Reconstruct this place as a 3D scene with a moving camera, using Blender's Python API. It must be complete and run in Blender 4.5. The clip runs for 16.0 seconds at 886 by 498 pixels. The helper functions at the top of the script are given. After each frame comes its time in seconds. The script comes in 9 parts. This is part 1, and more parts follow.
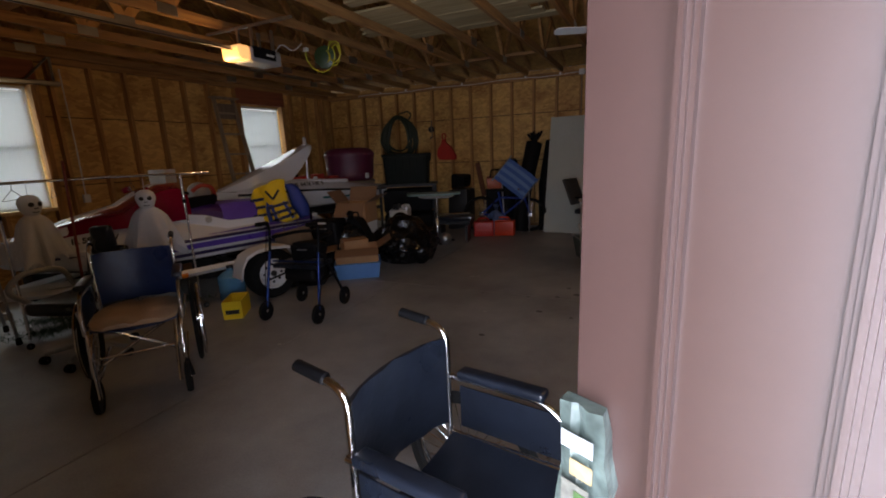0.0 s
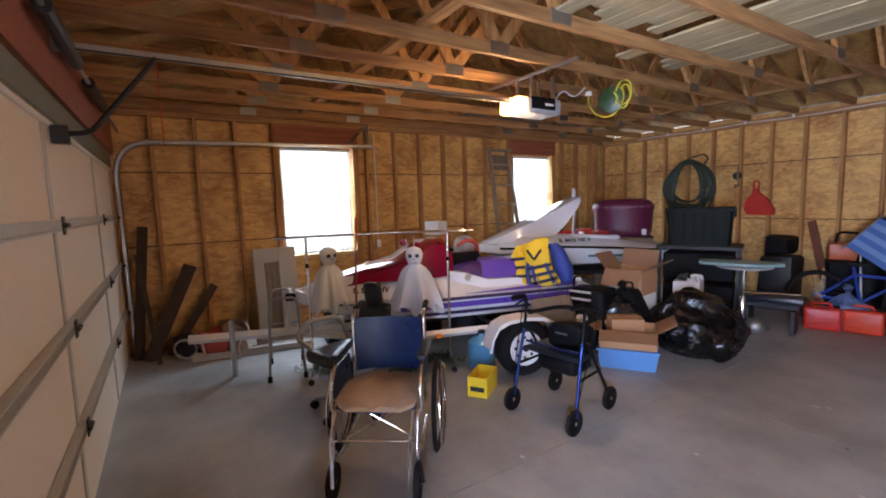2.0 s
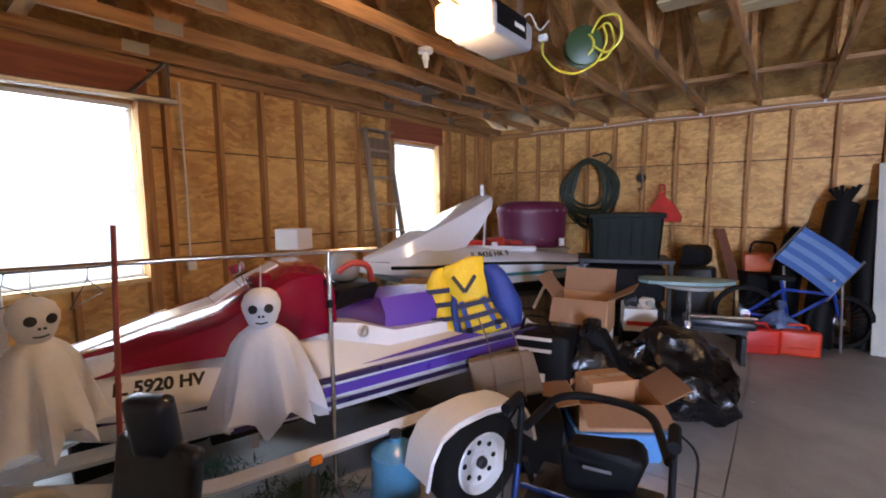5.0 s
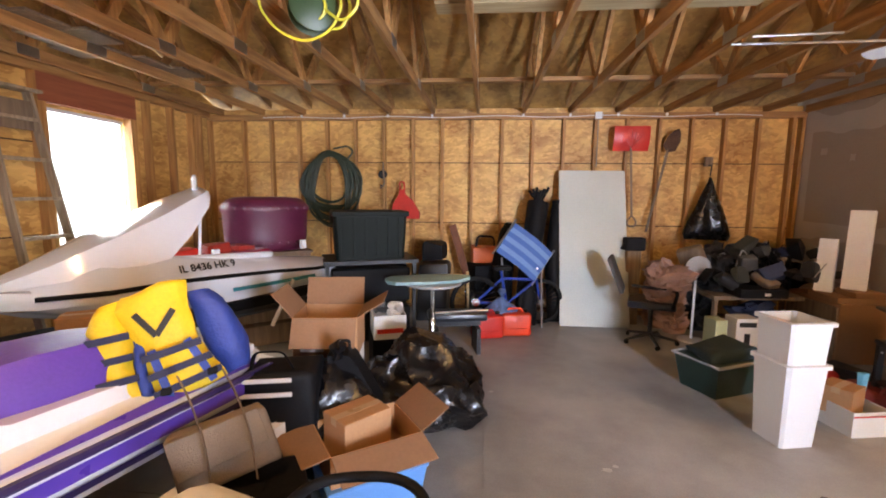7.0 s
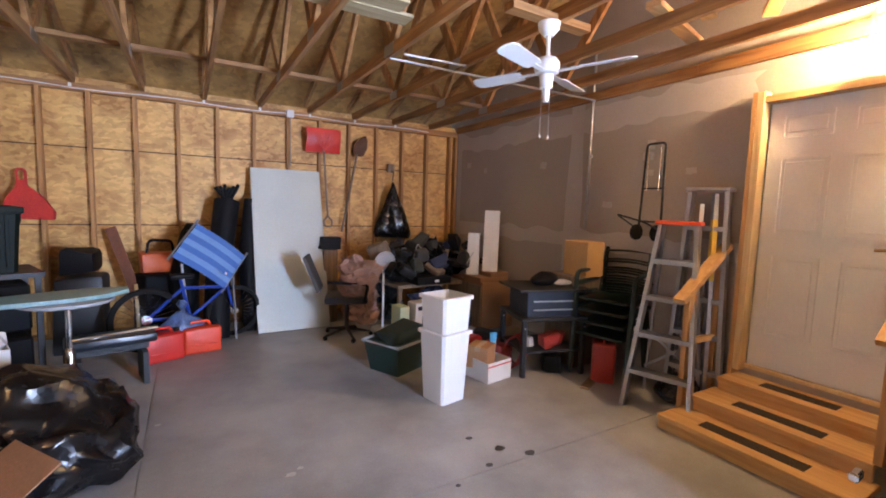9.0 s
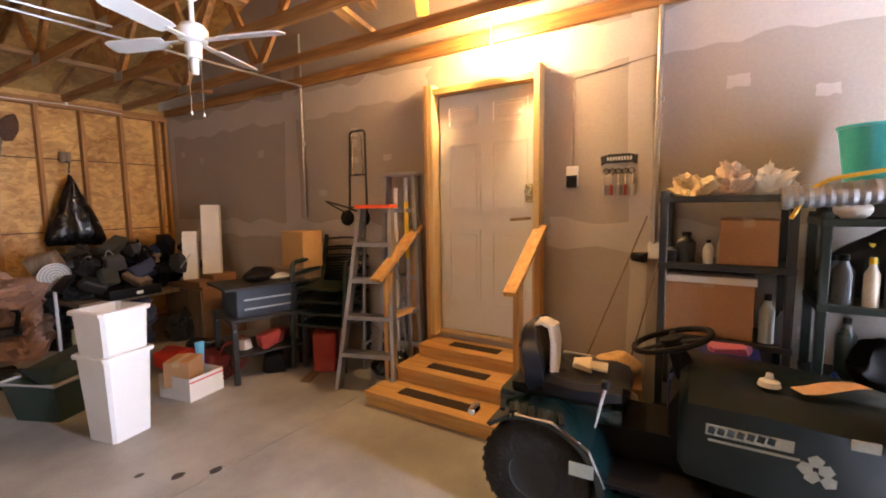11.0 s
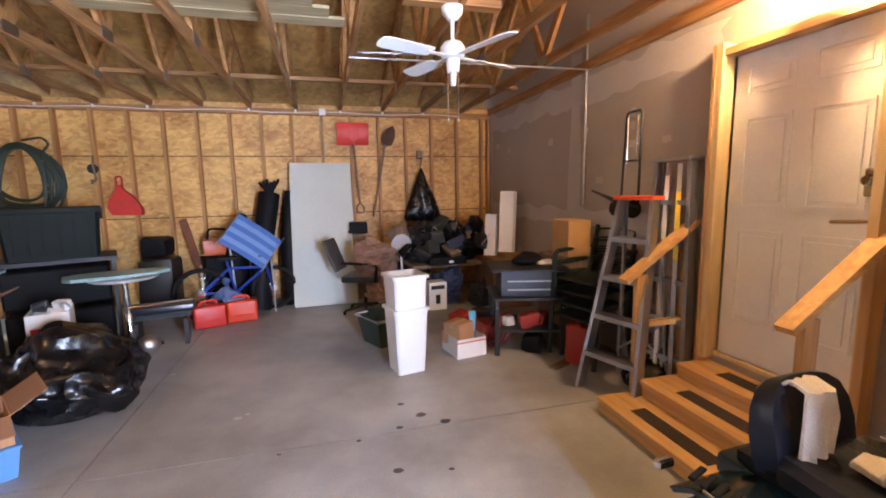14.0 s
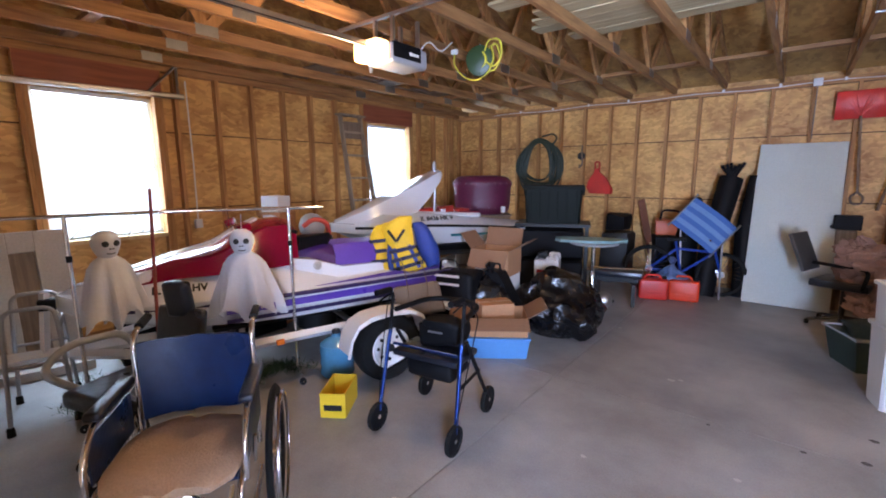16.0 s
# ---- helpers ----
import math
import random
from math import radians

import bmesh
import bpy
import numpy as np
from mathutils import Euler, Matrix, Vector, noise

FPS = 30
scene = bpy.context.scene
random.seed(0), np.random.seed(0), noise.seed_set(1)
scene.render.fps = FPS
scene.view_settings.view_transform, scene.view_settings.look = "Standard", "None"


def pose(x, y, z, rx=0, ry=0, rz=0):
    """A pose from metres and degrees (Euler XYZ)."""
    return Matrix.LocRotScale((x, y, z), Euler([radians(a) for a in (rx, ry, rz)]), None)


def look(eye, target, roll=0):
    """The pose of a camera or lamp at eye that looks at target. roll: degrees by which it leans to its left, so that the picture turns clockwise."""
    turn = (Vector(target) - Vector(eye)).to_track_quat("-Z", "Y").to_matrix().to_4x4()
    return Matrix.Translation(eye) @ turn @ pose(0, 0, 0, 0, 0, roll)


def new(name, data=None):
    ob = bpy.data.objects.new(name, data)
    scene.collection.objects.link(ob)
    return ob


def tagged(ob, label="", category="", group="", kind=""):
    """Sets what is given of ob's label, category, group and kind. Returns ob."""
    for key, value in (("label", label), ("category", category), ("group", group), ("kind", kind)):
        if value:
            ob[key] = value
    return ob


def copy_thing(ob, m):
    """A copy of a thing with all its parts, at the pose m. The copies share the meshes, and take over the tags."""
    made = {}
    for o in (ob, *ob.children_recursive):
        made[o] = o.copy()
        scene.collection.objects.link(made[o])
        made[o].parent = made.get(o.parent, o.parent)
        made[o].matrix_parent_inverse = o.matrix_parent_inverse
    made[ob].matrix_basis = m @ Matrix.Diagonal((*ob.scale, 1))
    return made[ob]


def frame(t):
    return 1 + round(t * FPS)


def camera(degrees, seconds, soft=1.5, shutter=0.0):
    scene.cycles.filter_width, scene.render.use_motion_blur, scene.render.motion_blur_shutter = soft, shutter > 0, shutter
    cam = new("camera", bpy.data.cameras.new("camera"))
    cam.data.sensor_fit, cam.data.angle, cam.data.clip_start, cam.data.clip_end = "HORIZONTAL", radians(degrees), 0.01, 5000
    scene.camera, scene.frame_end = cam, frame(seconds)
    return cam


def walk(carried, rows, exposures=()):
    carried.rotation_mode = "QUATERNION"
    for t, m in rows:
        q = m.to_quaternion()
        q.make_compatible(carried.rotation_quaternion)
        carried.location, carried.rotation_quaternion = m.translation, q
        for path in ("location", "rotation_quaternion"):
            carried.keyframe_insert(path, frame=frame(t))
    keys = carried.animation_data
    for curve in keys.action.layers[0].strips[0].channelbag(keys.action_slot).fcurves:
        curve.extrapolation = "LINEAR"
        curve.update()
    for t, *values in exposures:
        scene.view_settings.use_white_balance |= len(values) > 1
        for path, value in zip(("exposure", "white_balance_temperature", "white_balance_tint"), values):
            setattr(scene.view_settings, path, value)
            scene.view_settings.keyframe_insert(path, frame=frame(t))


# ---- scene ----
cam = camera(90.6, 16.0, soft=1.9)
PATH = [
    (0, (0.594, 0.834, 1.439), (-0.242, 2.598, 1.006), -2.5),
    (0.5, (0.455, 1.083, 1.52), (-0.551, 2.774, 1.166), -2.2),
    (1, (0.241, 1.285, 1.574), (-1.053, 2.778, 1.259), -1.9),
    (1.5, (0.1, 1.392, 1.601), (-1.392, 2.697, 1.331), -1.9),
    (2, (-0.034, 1.421, 1.615), (-1.718, 2.479, 1.403), -1.8),
    (2.5, (-0.324, 1.413, 1.573), (-2.072, 2.358, 1.345), -0.8),
    (3, (-0.654, 1.376, 1.585), (-2.474, 2.172, 1.349), -1.4),
    (3.2, (-0.802, 1.405, 1.574), (-2.62, 2.208, 1.349), 0.1),
    (5.3, (-1.827, 2.438, 1.59), (-2.943, 4.084, 1.373), -0.7),
    (5.5, (-1.827, 2.487, 1.595), (-2.89, 4.168, 1.382), -0.6),
    (6, (-1.88, 2.681, 1.605), (-2.705, 4.489, 1.381), -0.4),
    (6.5, (-1.924, 2.826, 1.636), (-2.404, 4.752, 1.385), 0.5),
    (7, (-1.982, 2.916, 1.633), (-2.168, 4.891, 1.38), 0.6),
    (7.5, (-1.885, 3.011, 1.521), (-1.798, 4.998, 1.307), 1.3),
    (8, (-1.826, 3.03, 1.522), (-1.37, 4.967, 1.321), 2.0),
    (8.5, (-1.764, 2.999, 1.535), (-1.013, 4.843, 1.344), 1.8),
    (9, (-1.694, 2.995, 1.534), (-0.69, 4.714, 1.343), 1.8),
    (9.5, (-1.638, 2.981, 1.517), (-0.427, 4.561, 1.331), 1.6),
    (10, (-1.502, 2.909, 1.507), (-0.052, 4.274, 1.317), 0.4),
    (10.2, (-1.427, 2.838, 1.515), (0.117, 4.093, 1.317), -0.5),
    (12.3, (-0.756, 2.526, 1.39), (0.966, 3.523, 1.186), -0.9),
    (12.5, (-0.71, 2.514, 1.403), (0.909, 3.668, 1.191), -1.5),
    (13, (-0.6, 2.502, 1.486), (0.605, 4.079, 1.239), -1.7),
    (13.5, (-0.589, 2.466, 1.482), (0.291, 4.248, 1.259), -2.0),
    (14, (-0.558, 2.302, 1.559), (-0.049, 4.216, 1.284), -1.0),
    (14.5, (-0.568, 2.228, 1.612), (-0.698, 4.207, 1.357), -1.5),
    (15, (-0.5, 2.205, 1.649), (-1.1, 4.094, 1.381), -1.5),
    (15.5, (-0.499, 2.03, 1.608), (-1.416, 3.787, 1.337), -1.8),
    (16, (-0.608, 1.85, 1.569), (-1.841, 3.39, 1.241), -0.3),
]
# seconds, stops, kelvin, tint
EXPOSURES = [(0.0, -2.75, 7700, 12), (0.3, -2.1, 7000, 12), (0.6, -1.0, 6900, 12), (1.0, 0.0, 7200, 14), (1.5, -0.15, 6900, 14), (2.5, -0.6, 5900, 13), (3.0, -0.35, 5900, 13), (5.5, -0.15, 6400, 13),
             (6.5, 0.35, 7100, 12), (7.5, 0.45, 7400, 11), (8.5, 0.38, 6400, 11), (10.0, 0.34, 5800, 11), (12.3, 0.35, 9800, 14), (13.0, 0.45, 7700, 12), (14.0, 0.42, 6400, 12), (15.0, 0.5, 5600, 12), (15.5, 0.3, 5600, 12), (16.0, -0.1, 5700, 12)]
walk(cam, [(t, look(eye, target, roll)) for t, eye, target, roll in PATH], EXPOSURES)

# ---- world, sun, large lights ----
world = bpy.data.worlds.new("world")
scene.world = world
world.use_nodes = True
wn = world.node_tree
sky = wn.nodes.new("ShaderNodeTexSky")
sky.sky_type = "NISHITA"
sky.sun_disc = False
sky.sun_elevation, sky.sun_rotation = radians(50), radians(200)
wn.nodes["Background"].inputs["Strength"].default_value = 0.12
wn.links.new(sky.outputs["Color"], wn.nodes["Background"].inputs["Color"])


def lamp(name, kind, m, power, color, size=0.1, size_y=None, angle=None):
    data = bpy.data.lights.new(name, kind)
    data.energy, data.color = power, color
    if kind == "AREA":
        data.shape, data.size, data.size_y = "RECTANGLE", size, size_y or size
    elif kind == "POINT":
        data.shadow_soft_size = size
    else:
        data.angle = angle
    ob = new(name, data)
    ob.matrix_world = m
    return ob


lamp("sun", "SUN", look((3, -20, 24), (0, 0, 0)), 3.0, (1, 0.95, 0.88), angle=radians(0.5))
# daylight through the two windows and the doorway
lamp("window_light", "AREA", look((-6.045, 3.2, 1.68), (0, 3.2, 1.68)), 190, (0.74, 0.87, 1.0), 0.86, 1.28)
lamp("window_light", "AREA", look((-6.045, 7.09, 1.68), (0, 7.09, 1.68)), 190, (0.74, 0.87, 1.0), 0.86, 1.28)
lamp("doorway_light", "AREA", look((0.80, 0.35, 1.05), (0.60, 4.0, 0.95)), 1250, (0.62, 0.73, 1.0), 1.2, 2.1)
lamp("doorway_light", "AREA", look((0.64, 0.30, 1.05), (0.50, 4.0, 0.95)), 300, (0.62, 0.73, 1.0), 0.3, 2.1)
# garage door opener lamp, and the bulb over the house door
lamp("opener_bulb", "POINT", pose(-3.06, 3.95, 2.30), 55, (1.0, 0.62, 0.30), 0.06)
lamp("porch_bulb", "POINT", pose(1.80, 4.05, 2.62), 125, (1.0, 0.62, 0.28), 0.05)


# ---- materials ----
def material(name, color, rough=0.6, metal=0.0, scale=6.0, amount=0.12, bump=0.15, fine=60.0, **more):
    m = bpy.data.materials.new(name)
    m.use_nodes = True
    nt = m.node_tree
    bsdf = nt.nodes["Principled BSDF"]
    bsdf.inputs["Metallic"].default_value = metal
    for key, value in more.items():
        bsdf.inputs[key.replace("_", " ")].default_value = value
    co = nt.nodes.new("ShaderNodeTexCoord")
    big = nt.nodes.new("ShaderNodeTexNoise")
    big.inputs["Scale"].default_value = scale
    big.inputs["Detail"].default_value = 4
    small = nt.nodes.new("ShaderNodeTexNoise")
    small.inputs["Scale"].default_value = fine
    nt.links.new(co.outputs["Object"], big.inputs["Vector"])
    nt.links.new(co.outputs["Object"], small.inputs["Vector"])
    both = nt.nodes.new("ShaderNodeMath")
    both.operation = "ADD"
    nt.links.new(big.outputs["Fac"], both.inputs[0])
    nt.links.new(small.outputs["Fac"], both.inputs[1])
    ramp = nt.nodes.new("ShaderNodeMapRange")
    ramp.inputs["From Min"].default_value, ramp.inputs["From Max"].default_value = 0.6, 1.4
    ramp.inputs["To Min"].default_value, ramp.inputs["To Max"].default_value = 1 - amount, 1 + amount
    nt.links.new(both.outputs[0], ramp.inputs["Value"])
    mix = nt.nodes.new("ShaderNodeVectorMath")
    mix.operation = "SCALE"
    mix.inputs[0].default_value = color
    nt.links.new(ramp.outputs[0], mix.inputs["Scale"])
    nt.links.new(mix.outputs[0], bsdf.inputs["Base Color"])
    rr = nt.nodes.new("ShaderNodeMapRange")
    rr.inputs["To Min"].default_value, rr.inputs["To Max"].default_value = max(0.02, rough - 0.1), min(1, rough + 0.1)
    nt.links.new(big.outputs["Fac"], rr.inputs["Value"])
    nt.links.new(rr.outputs[0], bsdf.inputs["Roughness"])
    if bump:
        b = nt.nodes.new("ShaderNodeBump")
        b.inputs["Strength"].default_value, b.inputs["Distance"].default_value = bump, 0.01
        nt.links.new(small.outputs["Fac"], b.inputs["Height"])
        nt.links.new(b.outputs[0], bsdf.inputs["Normal"])
    return m


def ramp_node(nt, stops, source):
    r = nt.nodes.new("ShaderNodeValToRGB")
    while len(r.color_ramp.elements) < len(stops):
        r.color_ramp.elements.new(0.5)
    for e, (p, c) in zip(r.color_ramp.elements, stops):
        e.position, e.color = p, (*c, 1)
    nt.links.new(source, r.inputs["Fac"])
    return r


def wood(name, dark, light, axis="Y", rough=0.65, tint=0.2):
    """Sawn lumber with its grain along one axis; every piece has a tint of its own."""
    m = bpy.data.materials.new(name)
    m.use_nodes = True
    nt = m.node_tree
    bsdf = nt.nodes["Principled BSDF"]
    geo = nt.nodes.new("ShaderNodeNewGeometry")
    mp = nt.nodes.new("ShaderNodeMapping")
    mp.inputs["Scale"].default_value = {"X": (2, 26, 26), "Y": (26, 2, 26), "Z": (26, 26, 2)}[axis]
    nt.links.new(geo.outputs["Position"], mp.inputs["Vector"])
    n = nt.nodes.new("ShaderNodeTexNoise")
    n.inputs["Scale"].default_value, n.inputs["Detail"].default_value, n.inputs["Distortion"].default_value = 1.0, 5, 0.6
    nt.links.new(mp.outputs[0], n.inputs["Vector"])
    r = ramp_node(nt, [(0.3, dark), (0.7, light)], n.outputs["Fac"])
    big = nt.nodes.new("ShaderNodeTexNoise")
    big.inputs["Scale"].default_value = 1.3
    nt.links.new(geo.outputs["Position"], big.inputs["Vector"])
    info = nt.nodes.new("ShaderNodeObjectInfo")
    add = nt.nodes.new("ShaderNodeMath")
    add.operation = "ADD"
    nt.links.new(big.outputs["Fac"], add.inputs[0])
    nt.links.new(info.outputs["Random"], add.inputs[1])
    mr = nt.nodes.new("ShaderNodeMapRange")
    mr.inputs["From Max"].default_value = 2
    mr.inputs["To Min"].default_value, mr.inputs["To Max"].default_value = 1 - tint, 1 + tint
    nt.links.new(add.outputs[0], mr.inputs["Value"])
    sc = nt.nodes.new("ShaderNodeVectorMath")
    sc.operation = "SCALE"
    nt.links.new(r.outputs[0], sc.inputs[0])
    nt.links.new(mr.outputs[0], sc.inputs["Scale"])
    nt.links.new(sc.outputs[0], bsdf.inputs["Base Color"])
    bsdf.inputs["Roughness"].default_value = rough
    b = nt.nodes.new("ShaderNodeBump")
    b.inputs["Strength"].default_value, b.inputs["Distance"].default_value = 0.25, 0.004
    nt.links.new(n.outputs["Fac"], b.inputs["Height"])
    nt.links.new(b.outputs[0], bsdf.inputs["Normal"])
    return m


def strand_board(name, dark, light, scale=38, rough=0.55):
    """Oriented strand board: overlapping flakes of slightly different tone."""
    m = bpy.data.materials.new(name)
    m.use_nodes = True
    nt = m.node_tree
    bsdf = nt.nodes["Principled BSDF"]
    geo = nt.nodes.new("ShaderNodeNewGeometry")
    warp = nt.nodes.new("ShaderNodeTexNoise")
    warp.inputs["Scale"].default_value = 7
    nt.links.new(geo.outputs["Position"], warp.inputs["Vector"])
    wm = nt.nodes.new("ShaderNodeVectorMath")
    wm.operation = "MULTIPLY_ADD"
    wm.inputs[1].default_value = (0.12, 0.12, 0.12)
    nt.links.new(warp.outputs["Color"], wm.inputs[0])
    nt.links.new(geo.outputs["Position"], wm.inputs[2])
    mp = nt.nodes.new("ShaderNodeMapping")
    mp.inputs["Rotation"].default_value = (0.5, 0.4, 0.6)
    mp.inputs["Scale"].default_value = (1, 0.6, 1.9)
    nt.links.new(wm.outputs[0], mp.inputs["Vector"])
    v = nt.nodes.new("ShaderNodeTexVoronoi")
    v.inputs["Scale"].default_value = scale * 0.45
    nt.links.new(mp.outputs[0], v.inputs["Vector"])
    sep = nt.nodes.new("ShaderNodeSeparateColor")
    nt.links.new(v.outputs["Color"], sep.inputs[0])
    big = nt.nodes.new("ShaderNodeTexNoise")
    big.inputs["Scale"].default_value, big.inputs["Detail"].default_value = 2.6, 6
    nt.links.new(geo.outputs["Position"], big.inputs["Vector"])
    add = nt.nodes.new("ShaderNodeMath")
    add.operation = "MULTIPLY_ADD"
    add.inputs[1].default_value = 0.28
    nt.links.new(sep.outputs[0], add.inputs[0])
    nt.links.new(big.outputs["Fac"], add.inputs[2])
    r = ramp_node(nt, [(0.36, dark), (0.86, light)], add.outputs[0])
    nt.links.new(r.outputs[0], bsdf.inputs["Base Color"])
    bsdf.inputs["Roughness"].default_value = rough
    b = nt.nodes.new("ShaderNodeBump")
    b.inputs["Strength"].default_value, b.inputs["Distance"].default_value = 0.3, 0.003
    nt.links.new(sep.outputs[0], b.inputs["Height"])
    nt.links.new(b.outputs[0], bsdf.inputs["Normal"])
    return m


def concrete():
    m = bpy.data.materials.new("concrete")
    m.use_nodes = True
    nt = m.node_tree
    bsdf = nt.nodes["Principled BSDF"]
    geo = nt.nodes.new("ShaderNodeNewGeometry")
    a = nt.nodes.new("ShaderNodeTexNoise")
    a.inputs["Scale"].default_value, a.inputs["Detail"].default_value, a.inputs["Roughness"].default_value = 0.9, 8, 0.62
    nt.links.new(geo.outputs["Position"], a.inputs["Vector"])
    r = ramp_node(nt, [(0.33, (0.205, 0.20, 0.195)), (0.5, (0.31, 0.305, 0.30)), (0.68, (0.42, 0.415, 0.405))], a.outputs["Fac"])
    c = nt.nodes.new("ShaderNodeTexNoise")
    c.inputs["Scale"].default_value, c.inputs["Detail"].default_value = 90, 3
    nt.links.new(geo.outputs["Position"], c.inputs["Vector"])
    sc = nt.nodes.new("ShaderNodeMapRange")
    sc.inputs["To Min"].default_value, sc.inputs["To Max"].default_value = 0.82, 1.18
    nt.links.new(c.outputs["Fac"], sc.inputs["Value"])
    v = nt.nodes.new("ShaderNodeVectorMath")
    v.operation = "SCALE"
    nt.links.new(r.outputs[0], v.inputs[0])
    nt.links.new(sc.outputs[0], v.inputs["Scale"])
    nt.links.new(v.outputs[0], bsdf.inputs["Base Color"])
    rr = nt.nodes.new("ShaderNodeMapRange")
    rr.inputs["To Min"].default_value, rr.inputs["To Max"].default_value = 0.32, 0.62
    nt.links.new(a.outputs["Fac"], rr.inputs["Value"])
    nt.links.new(rr.outputs[0], bsdf.inputs["Roughness"])
    b = nt.nodes.new("ShaderNodeBump")
    b.inputs["Strength"].default_value, b.inputs["Distance"].default_value = 0.15, 0.003
    nt.links.new(c.outputs["Fac"], b.inputs["Height"])
    nt.links.new(b.outputs[0], bsdf.inputs["Normal"])
    return m


def glowing(name, color, strength):
    m = bpy.data.materials.new(name)
    m.use_nodes = True
    bsdf = m.node_tree.nodes["Principled BSDF"]
    bsdf.inputs["Base Color"].default_value = (*color, 1)
    bsdf.inputs["Emission Color"].default_value = (*color, 1)
    bsdf.inputs["Emission Strength"].default_value = strength
    return m


LUMBER_X = wood("lumber_x", (0.20, 0.09, 0.03), (0.44, 0.23, 0.08), "X")
LUMBER_Y = wood("lumber_y", (0.20, 0.09, 0.03), (0.44, 0.23, 0.08), "Y")
LUMBER_Z = wood("lumber_z", (0.27, 0.12, 0.035), (0.52, 0.27, 0.09), "Z")
NEWWOOD_X = wood("new_wood_x", (0.45, 0.24, 0.08), (0.62, 0.38, 0.15), "X", tint=0.1)
NEWWOOD_Y = wood("new_wood_y", (0.45, 0.24, 0.08), (0.62, 0.38, 0.15), "Y", tint=0.1)
NEWWOOD_Z = wood("new_wood_z", (0.42, 0.22, 0.08), (0.58, 0.34, 0.13), "Z", tint=0.1)
PALEWOOD_Z = wood("pale_wood_z", (0.58, 0.40, 0.18), (0.72, 0.54, 0.28), "Z", tint=0.08)
REDWOOD = wood("red_header", (0.20, 0.055, 0.025), (0.30, 0.09, 0.04), "Y", tint=0.1)
OLDWOOD = wood("old_wood", (0.13, 0.09, 0.06), (0.24, 0.17, 0.11), "Z", tint=0.2)
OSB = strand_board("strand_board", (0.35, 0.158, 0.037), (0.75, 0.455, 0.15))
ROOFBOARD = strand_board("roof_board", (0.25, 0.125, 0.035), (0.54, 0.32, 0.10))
CONCRETE = concrete()
PAINT_WHITE = material("white_paint", (0.72, 0.71, 0.68), 0.45, amount=0.05, bump=0.05)
WHITE_PLASTIC = material("white_plastic", (0.66, 0.67, 0.68), 0.35, amount=0.03, bump=0.03)
SLABPAINT = material("grey_green_paint", (0.52, 0.55, 0.50), 0.5, amount=0.08, scale=2)
BLACK = material("black_plastic", (0.005, 0.005, 0.006), 0.6, amount=0.3, Specular_IOR_Level=0.15)
BLACKBAG = material("black_bag", (0.004, 0.004, 0.005), 0.26, amount=0.3, scale=12, bump=0.4, fine=25)
RUBBER = material("rubber", (0.009, 0.009, 0.009), 0.8, amount=0.3, Specular_IOR_Level=0.2)
CHROME = material("chrome", (0.75, 0.75, 0.76), 0.16, 1.0, amount=0.05, bump=0)
STEEL = material("galvanised_steel", (0.50, 0.51, 0.52), 0.38, 1.0, amount=0.15)
ALU = material("aluminium", (0.36, 0.36, 0.37), 0.42, 0.9, amount=0.12)
DARKSTEEL = material("dark_steel", (0.022, 0.023, 0.025), 0.5, 0.3, amount=0.3)
CARD = material("cardboard", (0.40, 0.21, 0.10), 0.85, amount=0.1, scale=3)
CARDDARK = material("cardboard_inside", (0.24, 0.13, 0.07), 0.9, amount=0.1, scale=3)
RED = material("red_plastic", (0.55, 0.022, 0.012), 0.4, amount=0.12)



# ---- building blocks ----
def box_bm(x0, x1, y0, y1, z0, z1, bevel=0.0, seg=1, bm=None):
    own = bm is None
    bm = bm or bmesh.new()
    vs = [bm.verts.new((x, y, z)) for x in (x0, x1) for y in (y0, y1) for z in (z0, z1)]
    fs = [bm.faces.new([vs[i] for i in q]) for q in ((0, 1, 3, 2), (4, 6, 7, 5), (0, 4, 5, 1), (2, 3, 7, 6), (0, 2, 6, 4), (1, 5, 7, 3))]
    if bevel and own:
        bmesh.ops.bevel(bm, geom=list(bm.edges), offset=bevel, segments=seg, profile=0.6, affect="EDGES")
    return bm


def tube_bm(pts, r, n=10, bm=None, closed=False, flat=1.0):
    """A tube along points; r is one radius or one for each point."""
    bm = bm or bmesh.new()
    pts = [Vector(p) for p in pts]
    rs = r if isinstance(r, (list, tuple)) else [r] * len(pts)
    rings = []
    up = Vector((0, 0, 1))
    for i, p in enumerate(pts):
        a = pts[i - 1] if (i or closed) else p
        b = pts[(i + 1) % len(pts)] if (i < len(pts) - 1 or closed) else p
        d = (b - a).normalized()
        if i == 0:
            side = d.cross(up if abs(d.z) < 0.95 else Vector((1, 0, 0))).normalized()
        else:
            side = (side - d * side.dot(d)).normalized()
        other = d.cross(side)
        rings.append([bm.verts.new(p + (side * math.cos(k * math.tau / n) + other * math.sin(k * math.tau / n) * flat) * rs[i]) for k in range(n)])
    pairs = list(zip(rings, rings[1:])) + ([(rings[-1], rings[0])] if closed else [])
    for p, q in pairs:
        for k in range(n):
            bm.faces.new((p[k], p[(k + 1) % n], q[(k + 1) % n], q[k]))
    if not closed:
        bm.faces.new(rings[0][::-1])
        bm.faces.new(rings[-1])
    return bm


